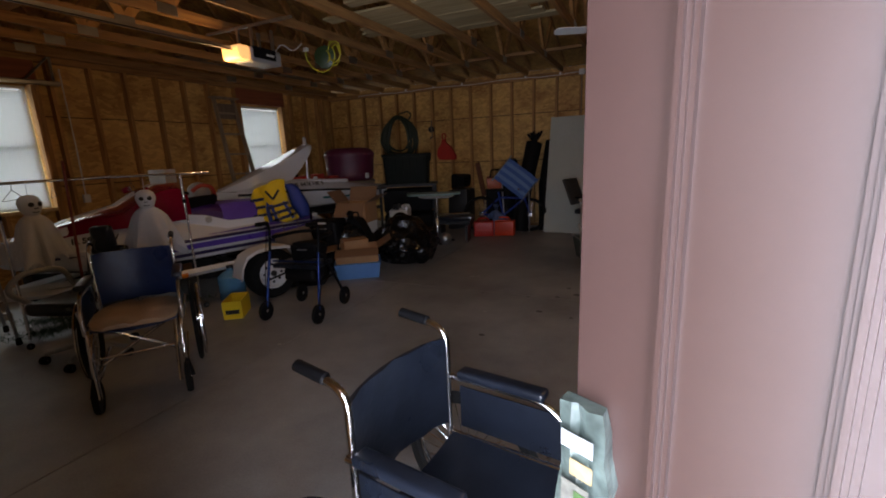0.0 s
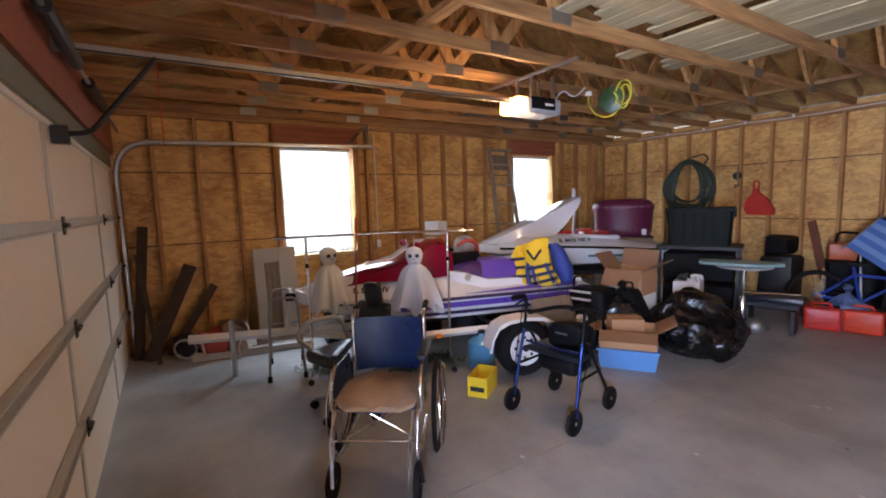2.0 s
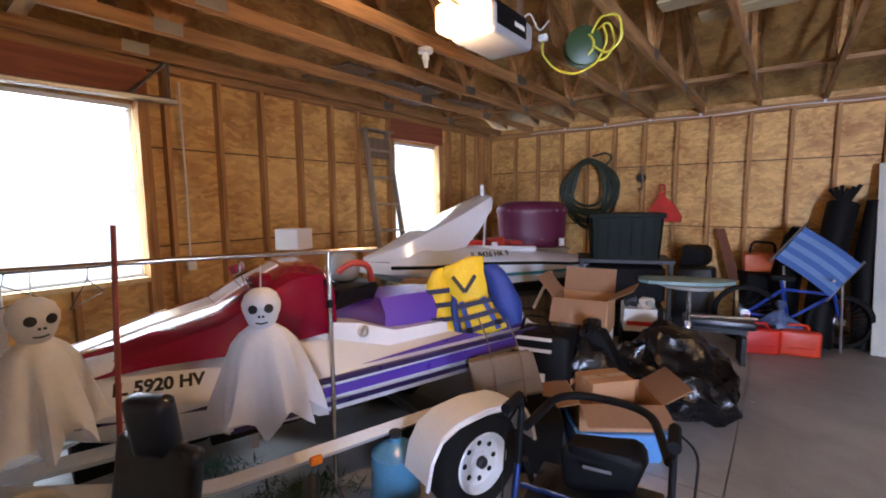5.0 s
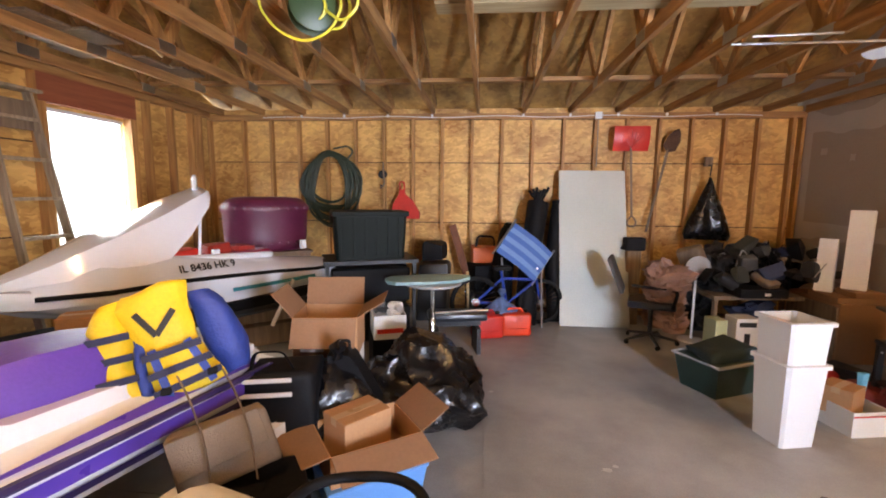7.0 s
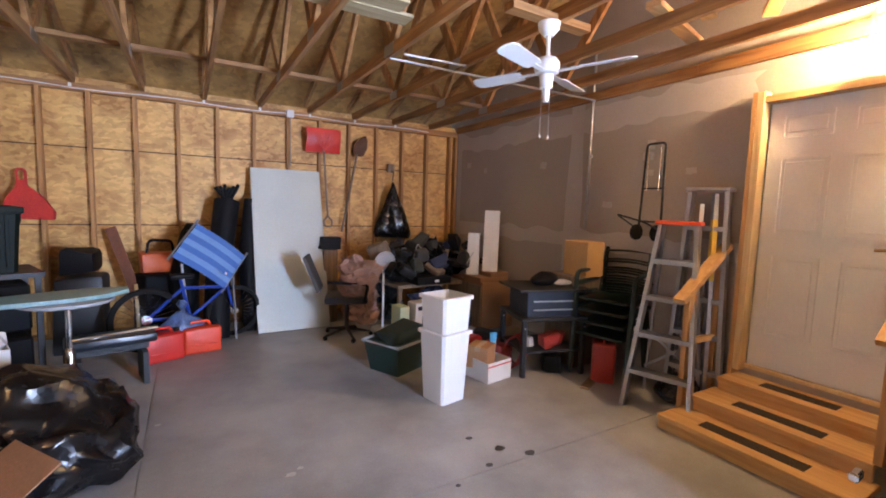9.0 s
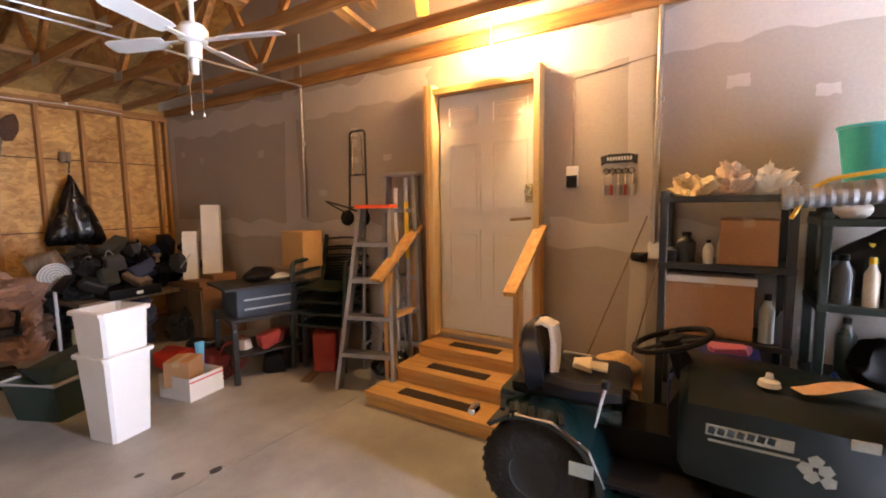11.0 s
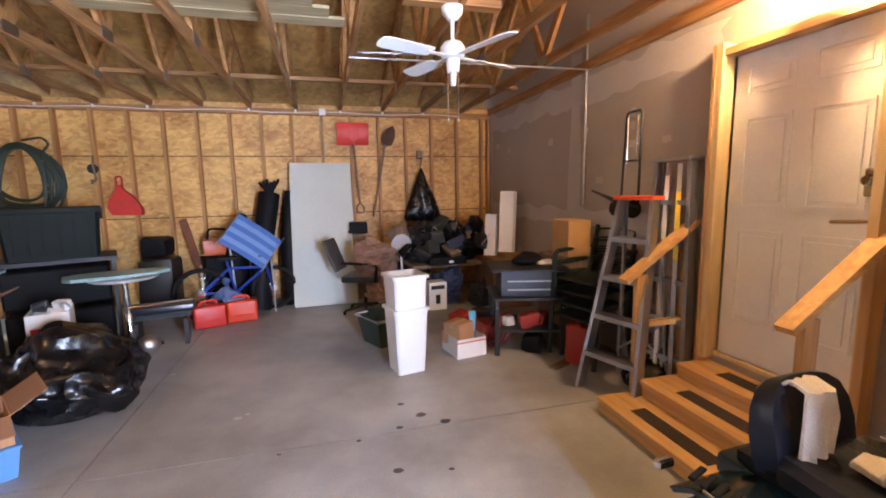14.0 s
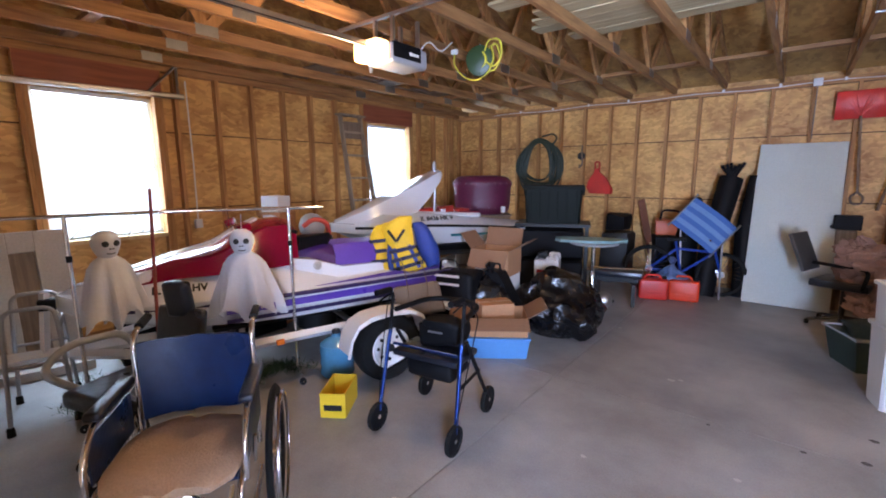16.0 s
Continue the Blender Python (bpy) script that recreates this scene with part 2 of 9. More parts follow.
def bend(pts, r=0.05, n=5):
    """Rounds the corners of a polyline."""
    pts = [Vector(p) for p in pts]
    out = [pts[0]]
    for a, b, c in zip(pts, pts[1:], pts[2:]):
        u, v = (a - b), (c - b)
        k = min(r, u.length * 0.45, v.length * 0.45)
        s, e = b + u.normalized() * k, b + v.normalized() * k
        out += [s.lerp(b, i / n).lerp(b.lerp(e, i / n), i / n) for i in range(n + 1)]
    return out + [pts[-1]]


def lathe_bm(profile, n=24, bm=None, m=None):
    """Turns (radius, height) pairs about z."""
    bm = bm or bmesh.new()
    rings = []
    for r, z in profile:
        ring = [bm.verts.new((max(r, 1e-4) * math.cos(k * math.tau / n), max(r, 1e-4) * math.sin(k * math.tau / n), z)) for k in range(n)]
        rings.append(ring)
    for p, q in zip(rings, rings[1:]):
        for k in range(n):
            bm.faces.new((p[k], p[(k + 1) % n], q[(k + 1) % n], q[k]))
    bm.faces.new(rings[0][::-1])
    bm.faces.new(rings[-1])
    if m is not None:
        bmesh.ops.transform(bm, matrix=m, verts=[v for ring in rings for v in ring])
    return bm


def ring_bm(profile, n=36, bm=None, m=None):
    """Turns a closed outline of (radius, height) pairs about z: a tyre or a ring, open in the middle."""
    bm = bm or bmesh.new()
    rings = [[bm.verts.new((r * math.cos(k * math.tau / n), r * math.sin(k * math.tau / n), z)) for k in range(n)] for r, z in profile]
    for p, q in zip(rings, rings[1:] + rings[:1]):
        for k in range(n):
            bm.faces.new((p[k], p[(k + 1) % n], q[(k + 1) % n], q[k]))
    if m is not None:
        bmesh.ops.transform(bm, matrix=m, verts=[v for ring in rings for v in ring])
    return bm


def loft_bm(sections, bm=None, caps=True):
    """Skins closed rings of points."""
    bm = bm or bmesh.new()
    rings = [[bm.verts.new(p) for p in s] for s in sections]
    n = len(rings[0])
    for p, q in zip(rings, rings[1:]):
        for k in range(n):
            bm.faces.new((p[k], p[(k + 1) % n], q[(k + 1) % n], q[k]))
    if caps:
        bm.faces.new(rings[0][::-1])
        bm.faces.new(rings[-1])
    return bm


def plate_bm(pts, thick, bm=None):
    """A flat polygon in x, z with a thickness along y."""
    bm = bm or bmesh.new()
    a = [bm.verts.new((x, -thick / 2, z)) for x, z in pts]
    b = [bm.verts.new((x, thick / 2, z)) for x, z in pts]
    bm.faces.new(a)
    bm.faces.new(b[::-1])
    for k in range(len(a)):
        j = (k + 1) % len(a)
        bm.faces.new((a[j], a[k], b[k], b[j]))
    return bm


def moved(bm, m):
    bmesh.ops.transform(bm, matrix=m, verts=bm.verts)
    return bm


def rough_up(bm, amount, scale, seed=0.0):
    for v in bm.verts:
        v.co += Vector(noise.noise_vector(v.co * scale + Vector((seed, seed * 2, 0)))) * amount
    return bm


def part(name, bm, mat, parent=None, label="", smooth=False, kind=""):
    bmesh.ops.recalc_face_normals(bm, faces=bm.faces)
    me = bpy.data.meshes.new(name)
    bm.to_mesh(me)
    bm.free()
    me.materials.append(mat)
    if smooth:
        for p in me.polygons:
            p.use_smooth = True
        me.set_sharp_from_angle(angle=radians(42))
    ob = new(name, me)
    ob.parent = parent
    return tagged(ob, label=label, kind=kind)


def slab(name, x0, x1, y0, y1, z0, z1, mat, parent=None, bevel=0.0, label="", smooth=False):
    return part(name, box_bm(x0, x1, y0, y1, z0, z1, bevel, 2 if smooth else 1), mat, parent, label, smooth)


def thing(name, x, y, z, rz, label, category, group="", rx=0, ry=0):
    ob = new(name)
    ob.matrix_world = pose(x, y, z, rx, ry, rz)
    return tagged(ob, label=label, category=category, group=group)


def beam_bm(a, b, w, h, bm=None, up=(0, 0, 1)):
    """A straight timber from a to b, w wide and h deep."""
    bm = bm or bmesh.new()
    a, b = Vector(a), Vector(b)
    d = (b - a).normalized()
    s = d.cross(Vector(up))
    if s.length < 0.01:
        s = d.cross(Vector((0, 1, 0)))
    s.normalize()
    u = s.cross(d)
    vs = [bm.verts.new(p + s * i * w / 2 + u * j * h / 2) for p in (a, b) for i in (-1, 1) for j in (-1, 1)]
    for q in ((0, 1, 3, 2), (4, 6, 7, 5), (0, 4, 5, 1), (2, 3, 7, 6), (0, 2, 6, 4), (1, 5, 7, 3)):
        bm.faces.new([vs[i] for i in q])
    return bm


# ---- the room: x -5.91 to 2.03, y 0.95 to 9.0, plates at 2.70 ----
XW, XE, YS, YN, ZP = -5.91, 2.03, 0.97, 9.0, 2.70
ST = 0.089  # stud depth


def structure(name, bm, mat, label, smooth=False):
    return part(name, bm, mat, None, label, smooth, kind="structure")


structure("ground", box_bm(-60, 60, -60, 60, -0.12, -0.06), material("gravel_drive", (0.22, 0.21, 0.19), 0.9, amount=0.3, fine=30), "grey gravel drive and yard around the garage")
floor = structure("floor", box_bm(XW - 0.25, XE + 0.25, 0.75, YN + 0.25, -0.06, -0.012), CONCRETE, "stained grey concrete garage floor with control joints")
# floor bays between control joints
XJ, YJ = (XW - 0.25, -1.96, XE + 0.25), (0.75, 4.95, YN + 0.25)
for i in range(2):
    for j in range(2):
        part("floor_bay", box_bm(XJ[i] + 0.004, XJ[i + 1] - 0.004, YJ[j] + 0.004, YJ[j + 1] - 0.004, -0.012, 0.0), CONCRETE, floor)

# west wall with two windows
W1, W2, WZ0, WZ1 = (2.72, 3.68), (6.62, 7.56), 0.98, 2.38
XWO = XW - ST
bm = bmesh.new()
for y0, y1, z0, z1 in ((0.75, W1[0], 0, 2.78), (W1[1], W2[0], 0, 2.78), (W2[1], YN + 0.22, 0, 2.78), (*W1, 0, WZ0), (*W1, WZ1, 2.78), (*W2, 0, WZ0), (*W2, WZ1, 2.78)):
    box_bm(XWO - 0.12, XWO, y0, y1, z0, z1, bm=bm)
wall_west = structure("wall_west", bm, OSB, "west wall of unfinished strand board sheathing between open studs")
bm = bmesh.new()
box_bm(XWO - 0.12, XE + 0.2, YN + ST, YN + ST + 0.12, 0, 2.78, bm=bm)
wall_north = structure("wall_north", bm, OSB, "north wall of pale strand board sheathing between open studs")
bm = bmesh.new()
MD = (0.28, 1.40)  # man door opening
for x0, x1, z0, z1, y1 in ((XWO - 0.12, XW + 0.1, 0, 2.78, YS), (XW + 0.1, -1.05, 2.10, 2.78, YS), (-1.05, MD[0], 0, 2.78, 0.90), (MD[0], MD[1], 2.06, 2.78, 0.90), (MD[1], XE + 0.2, 0, 2.78, 0.90)):
    box_bm(x0, x1, 0.76, y1, z0, z1, bm=bm)
wall_south = structure("wall_south", bm, OSB, "south wall of strand board with an overhead door and a doorway")

DRY = material("drywall", (0.39, 0.34, 0.30), 0.8, amount=0.08, scale=1.5, bump=0.05)
MUD = material("joint_compound", (0.50, 0.465, 0.44), 0.85, amount=0.07, scale=4, bump=0.08)
HD = (3.79, 4.66, 0.40, 2.36)
bm = bmesh.new()
for y0, y1, z0, z1 in ((0.78, HD[0], 0, 4.3), (HD[1], YN + 0.21, 0, 4.3), (HD[0], HD[1], 0, HD[2]), (HD[0], HD[1], HD[3], 4.3)):
    box_bm(XE, XE + 0.14, y0, y1, z0, z1, bm=bm)
wall_east = structure("wall_east", bm, DRY, "east wall of taped unpainted drywall rising into the gable")
# joint compound bands, patches and corner bead on the drywall


def mud_patch(y0, y1, z0, z1, wob, seed, x=XE, off=0.002):
    n = max(6, int((y1 - y0 + z1 - z0) / 0.12))
    pts = []
    for k in range(n):
        pts.append((y0 + (y1 - y0) * k / n, z0 + wob * noise.noise((k * 0.45, seed, 0))))
    for k in range(4):
        pts.append((y1 + wob * noise.noise((k * 0.8, seed + 3, 0)), z0 + (z1 - z0) * k / 4))
    for k in range(n):
        pts.append((y1 - (y1 - y0) * k / n, z1 + wob * noise.noise((k * 0.4, seed + 7, 0))))
    for k in range(4):
        pts.append((y0 + wob * noise.noise((k * 0.8, seed + 11, 0)), z1 - (z1 - z0) * k / 4))
    b = bmesh.new()
    b.faces.new([b.verts.new((x - off, y, z)) for y, z in pts])
    return b


for i, (y0, y1, z0, z1, w) in enumerate(((4.72, 8.95, 1.14, 1.32, 0.07), (4.75, 8.95, 2.38, 2.62, 0.10), (1.0, 3.70, 1.16, 1.34, 0.07), (1.0, 3.70, 2.40, 2.66, 0.10), (6.42, 6.62, 0.5, 2.9, 0.07), (3.02, 3.16, 0.3, 2.9, 0.04), (8.86, 8.98, 0.3, 2.8, 0.04))):
    part("joint_band", mud_patch(y0, y1, z0, z1, w, i * 5.3, off=0.0015 + 0.0012 * i), MUD, wall_east, "pale smear of joint compound")
rng = random.Random(4)
for i in range(30):
    y = rng.choice([2.55, 2.15, 1.75, 5.2, 5.6, 6.0, 7.0, 7.4, 7.8, 8.2, 8.6, 3.36]) + rng.uniform(-0.02, 0.02)
    z = rng.choice([0.7, 1.6, 1.75, 2.05, 2.15, 2.95, 1.9, 3.1])
    part("screw_patch", mud_patch(y - 0.03, y + rng.uniform(0.03, 0.10), z - 0.02, z + rng.uniform(0.03, 0.06), 0.015, i * 2.1, off=0.0100 + 0.0003 * i), MUD, wall_east)

# studs, plates, headers
bm_s = box_bm
for k in range(-12, 8):
    x = -0.955 + 0.4064 * k
    if XW + 0.1 < x < XE - 0.05:
        part("stud", bm_s(x - 0.019, x + 0.019, YN, YN + ST - 0.001, 0.04, ZP - 0.075), LUMBER_Z, wall_north)
part("stud", bm_s(XE - 0.05, XE - 0.012, YN - 0.002, YN + ST - 0.001, 0.04, ZP - 0.075), LUMBER_Z, wall_north)
part("stud", bm_s(XW - 0.05, XW - 0.012, YN - 0.002, YN + ST - 0.001, 0.04, ZP - 0.075), LUMBER_Z, wall_north)
part("top_plate", bm_s(XW - 0.05, XE - 0.003, YN - 0.003, YN + ST - 0.001, ZP - 0.075, ZP), LUMBER_X, wall_north)
part("sole_plate", bm_s(XW, XE - 0.003, YN - 0.003, YN + ST - 0.001, 0.0, 0.04), LUMBER_X, wall_north)
ys = [1.36, 1.79, 2.21, 3.90, 4.34, 4.76, 5.19, 5.61, 6.02, 7.85, 8.25, 8.63, 8.80]
ys += [W1[0] - 0.025, W1[0] - 0.066, W1[1] + 0.025, W1[1] + 0.066, W2[0] - 0.025, W2[0] - 0.066, W2[1] + 0.025, W2[1] + 0.066]
for y in ys:
    part("stud", bm_s(XWO + 0.001, XW, y - 0.019, y + 0.019, 0.04, ZP - 0.04), LUMBER_Z, wall_west)
for w in (W1, W2):
    y0, y1 = w
    part("cripple_stud", bm_s(XWO + 0.001, XW - 0.002, (y0 + y1) / 2 - 0.019, (y0 + y1) / 2 + 0.019, 0.04, WZ0 - 0.04), LUMBER_Z, wall_west)
    part("sill_plate", bm_s(XWO - 0.10, XW + 0.004, y0 + 0.001, y1 - 0.001, WZ0 - 0.04, WZ0), PALEWOOD_Z, wall_west)
    part("header", bm_s(XWO + 0.002, XW + 0.005, y0 - 0.08, y1 + 0.08, WZ1 + 0.03, ZP - 0.04), REDWOOD, wall_west, "dark red header beam")
part("top_plate", bm_s(XWO + 0.001, XW + 0.003, YS, YN - 0.004, ZP - 0.04, ZP + 0.04), LUMBER_Y, wall_west)
part("sole_plate", bm_s(XWO + 0.001, XW + 0.003, YS, YN - 0.004, 0, 0.04), LUMBER_Y, wall_west)
part("top_plate", bm_s(XWO, XE - 0.003, YS - 0.09, YS + 0.006, ZP - 0.04, ZP + 0.04), LUMBER_X, wall_south)
part("header", bm_s(XW + 0.02, -0.95, YS, YS + 0.04, 2.22, 2.62), REDWOOD, wall_south, "dark red header over the overhead door")
# dark gaps between the sheathing sheets
SEAM = material("seam", (0.05, 0.025, 0.012), 0.9)
for z in (1.22, 2.05):
    part("sheathing_seam", bm_s(XW, XE - 0.05, YN + ST - 0.003, YN + ST + 0.001, z - 0.006, z + 0.006), SEAM, wall_north)
    part("sheathing_seam", bm_s(XWO - 0.001, XWO + 0.003, YS, W1[0] - 0.05, z - 0.006, z + 0.006), SEAM, wall_west)
    part("sheathing_seam", bm_s(XWO - 0.001, XWO + 0.003, W1[1] + 0.05, W2[0] - 0.05, z - 0.006, z + 0.006), SEAM, wall_west)

# ---- windows ----
BLIND = material("blind_slat", (0.85, 0.88, 0.90), 0.5, amount=0.03, bump=0, Transmission_Weight=0.3)
GLASS = bpy.data.materials.new("window_glass")
GLASS.use_nodes = True
g = GLASS.node_tree.nodes["Principled BSDF"]
g.inputs["Transmission Weight"].default_value, g.inputs["Roughness"].default_value, g.inputs["IOR"].default_value = 1.0, 0.0, 1.1
DAY = glowing("bright_day_outside", (0.86, 0.95, 1.0), 3.6)
DAY.node_tree.nodes["Principled BSDF"].inputs["Base Color"].default_value = (0, 0, 0, 1)
for i, (y0, y1) in enumerate((W1, W2)):
    w = tagged(new("window_%d" % (i + 1)), label="white vinyl sash window with a lowered mini blind", kind="structure")
    xo = XWO - 0.06
    bm = bmesh.new()
    for a, b, c, d in ((y0, y0 + 0.04, WZ0, WZ1), (y1 - 0.04, y1, WZ0, WZ1), (y0 + 0.04, y1 - 0.04, WZ0, WZ0 + 0.04), (y0 + 0.04, y1 - 0.04, WZ1 - 0.04, WZ1)):
        box_bm(xo - 0.05, xo + 0.03, a, b, c, d, bm=bm)
    part("window_frame", bm, WHITE_PLASTIC, w)
    part("meeting_rail", box_bm(xo - 0.03, xo + 0.02, y0 + 0.04, y1 - 0.04, 1.66, 1.71, 0.004), WHITE_PLASTIC, w)
    for z0, z1 in ((WZ0 + 0.04, 1.66), (1.71, WZ1 - 0.04)):
        p = part("pane", box_bm(xo - 0.016, xo - 0.012, y0 + 0.04, y1 - 0.04, z0, z1), GLASS, w)
        p.visible_shadow = False
    bl = thing("window_blind", XWO - 0.01, (y0 + y1) / 2, WZ0, 0, "white mini blind lowered over the window", "blind", "blinds in the windows")
    part("headrail", box_bm(-0.02, 0.02, y0 - (y0 + y1) / 2 + 0.02, y1 - (y0 + y1) / 2 - 0.02, WZ1 - WZ0 - 0.04, WZ1 - WZ0 - 0.002, 0.004), WHITE_PLASTIC, bl)
    hw = (y1 - y0) / 2 - 0.03
    base = None
    for k in range(62):
        z = 0.03 + k * 0.0212
        if base is None:
            base = part("slat", moved(box_bm(-0.0125, 0.0125, -hw, hw, -0.0006, 0.0006), pose(0, 0, 0, 0, 61, 0)), BLIND, bl)
            base.location.z = z
        else:
            o = base.copy()
            scene.collection.objects.link(o)
            o.location.z = z

bm = bmesh.new()
bm.faces.new([bm.verts.new(p) for p in ((XWO - 0.05, 0.6, 2.74), (XWO - 0.05, 9.3, 2.74), (XWO - 0.05, 9.3, 2.9), (XWO - 0.05, 5.0, 4.5), (XWO - 0.05, 0.6, 2.9))])
part("gable_sheathing", bm, OSB, wall_west)

structure("backdrop", box_bm(XW - 2.25, XW - 2.2, -1.0, 20.0, -0.05, 4.2), DAY, "overexposed bright daylight outside the windows")

# ---- roof trusses, sheathing, braces ----
RIDGE_Y, SLOPE = 5.0, 0.36
roof = tagged(new("ceiling"), label="open timber roof trusses under strand board sheathing", kind="structure")
bm = bmesh.new()
for sgn in (-1, 1):
    y_e = RIDGE_Y + sgn * 4.5
    z_e = 2.95 - 0.45 * SLOPE + 0.06
    z_r = z_e + 4.5 * SLOPE
    a = [bm.verts.new(p) for p in ((-6.4, y_e, z_e), (2.4, y_e, z_e), (2.4, RIDGE_Y, z_r), (-6.4, RIDGE_Y, z_r))]
    b = [bm.verts.new(v.co + Vector((0, 0, 0.03))) for v in a]
    bm.faces.new(a)
    bm.faces.new(b)
    for k in range(4):
        bm.faces.new((a[k], a[(k + 1) % 4], b[(k + 1) % 4], b[k]))
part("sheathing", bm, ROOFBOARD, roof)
ZR = lambda y: 2.95 + 0.06 + (4.05 - abs(y - RIDGE_Y)) * SLOPE - 0.045


def truss(name):
    t = thing(name, 0, 0, 0, 0, "sawn timber roof truss with metal plates", "truss", "roof trusses")
    part("bottom_chord", box_bm(-0.019, 0.019, 0.85, 9.12, ZP + 0.002, ZP + 0.09), LUMBER_Y, t)
    bm = bmesh.new()
    for s in (-1, 1):
        beam_bm((0, RIDGE_Y + s * 4.3, ZR(RIDGE_Y + 4.3) - 0.005), (0, RIDGE_Y, ZR(RIDGE_Y) - 0.02), 0.038, 0.089, bm)
    part("top_chord", bm, LUMBER_Y, t)
    nodes_b = (2.35, 3.65, 5.0, 6.35, 7.65)
    for a, b in (((2.35, 0), (1.9, 1)), ((2.35, 0), (3.1, 1)), ((3.65, 0), (3.1, 1)), ((3.65, 0), (5.0, 1)), ((6.35, 0), (5.0, 1)), ((6.35, 0), (6.9, 1)), ((7.65, 0), (6.9, 1)), ((7.65, 0), (8.1, 1))):
        za = ZP + 0.06
        part("web", beam_bm((0.0, a[0], za), (0.0, b[0], ZR(b[0]) - 0.03), 0.036, 0.089), LUMBER_Z, t)
    for y in (2.35, 3.65, 6.35, 7.65):
        part("nail_plate", box_bm(-0.021, 0.021, y - 0.09, y + 0.09, ZP + 0.015, ZP + 0.10), STEEL, t)
    return t


first = truss("roof_truss")
first.matrix_world = pose(0.34, 0, 0)
for k in range(-10, 3):
    if k:
        copy_thing(first, pose(0.34 + 0.61 * k, 0, 0))
for y in (7.72, 3.0):
    br = thing("brace", 0, y, ZP + 0.09, 0, "long timber brace laid across the truss chords", "brace", "long braces")
    part("brace_board", box_bm(-5.85, 1.9, -0.045, 0.045, 0.001, 0.039), LUMBER_X, br)
led = thing("ledger", XE - 0.02, 5, ZP - 0.02, 0, "brown timber ledger along the drywall", "beam")
part("ledger_board", box_bm(-0.025, 0.018, -4.0, 0.2, 0, 0.10), LUMBER_Y, led)
part("ledger_board", box_bm(-0.025, 0.018, 0.204, 3.98, 0, 0.09), LUMBER_Y, led)

# ---- overhead door ----
DOORSTEEL = material("dull_door_steel", (0.26, 0.25, 0.24), 0.5, 0.7, amount=0.15)
DOORSKIN = material("door_skin", (0.78, 0.71, 0.61), 0.55, amount=0.04, scale=1.5, bump=0.03)
STILEPAINT = material("door_stile_steel", (0.52, 0.50, 0.46), 0.45, 0.3, amount=0.12)
gd = tagged(new("door_1"), label="closed white sectional overhead door with steel struts", kind="structure")
GX0, GX1 = XW + 0.08, -1.05
SEC = 0.515
for k in range(4):
    z0 = 0.02 + SEC * k
    part("door_section", box_bm(GX0, GX1, YS - 0.055, YS - 0.012, z0, z0 + SEC - 0.007, 0.006), DOORSKIN, gd)
    if k:
        bm = bmesh.new()
        for dz in (-0.030, 0.018):
            box_bm(GX0, GX1, YS - 0.012, YS + 0.026, z0 + dz - 0.002, z0 + dz + 0.006, bm=bm)
        box_bm(GX0, GX1, YS - 0.012, YS - 0.008, z0 - 0.030, z0 + 0.024, bm=bm)
        part("strut", bm, STILEPAINT, gd)
part("top_cap", box_bm(GX0, GX1, YS - 0.012, YS + 0.004, 0.02 + 4 * SEC - 0.03, 0.02 + 4 * SEC, 0.003), PAINT_WHITE, gd, "white steel lip on the top section")
for x in (-1.13, -2.83, -4.52, GX0 + 0.04):
    for k in range(4):
        z0 = 0.02 + SEC * k
        part("stile", box_bm(x - 0.026, x + 0.026, YS - 0.011, YS - 0.003, z0 + 0.026, z0 + SEC - 0.032, 0.002), STILEPAINT, gd)
        if k:
            part("hinge", box_bm(x - 0.028, x + 0.028, YS + 0.027, YS + 0.034, z0 - 0.05, z0 + 0.04, 0.002), DARKSTEEL, gd)
            part("hinge_pin", lathe_bm([(0.001, -0.045), (0.013, -0.04), (0.013, 0.04), (0.001, 0.045)], 8, m=pose(x, YS + 0.040, z0 - 0.004, 0, 90, 0)), DARKSTEEL, gd)
part("stop_board", box_bm(GX0, GX1, YS + 0.001, YS + 0.018, 2.085, 2.215, 0.002), material("grey_green_board", (0.16, 0.17, 0.14), 0.7, amount=0.15), gd, "grey green board over the door")
tr = thing("door_track", 0, 0, 0, 0, "curved galvanised overhead door track", "track", "door tracks")
pts = bend([(GX0 - 0.02, YS + 0.05, 0.02), (GX0 - 0.02, YS + 0.05, 2.36), (GX0 - 0.02, 3.95, 2.42)], 0.38, 10)
part("rail", tube_bm(pts, 0.028, 6), STEEL, tr)
part("hanger", tube_bm([(GX0 - 0.02, 3.9, 2.43), (GX0 - 0.02, 3.9, 2.74)], 0.015, 4), STEEL, tr)
part("hanger_brace", tube_bm([(GX0 - 0.02, 3.62, 2.43), (GX0 - 0.02, 3.9, 2.73)], 0.012, 4), STEEL, tr)
sh = thing("torsion_shaft", 0, YS + 0.10, 2.46, 0, "torsion bar with a black coiled spring over the door", "spring")
part("shaft", tube_bm([(GX0, 0, 0), (GX1, 0, 0)], 0.0125, 8), STEEL, sh)
for x0, x1 in ((-3.3, -2.45), (-4.6, -3.75)):
    part("spring", tube_bm([(x0, 0, 0), (x1, 0, 0)], 0.038, 12), DARKSTEEL, sh)

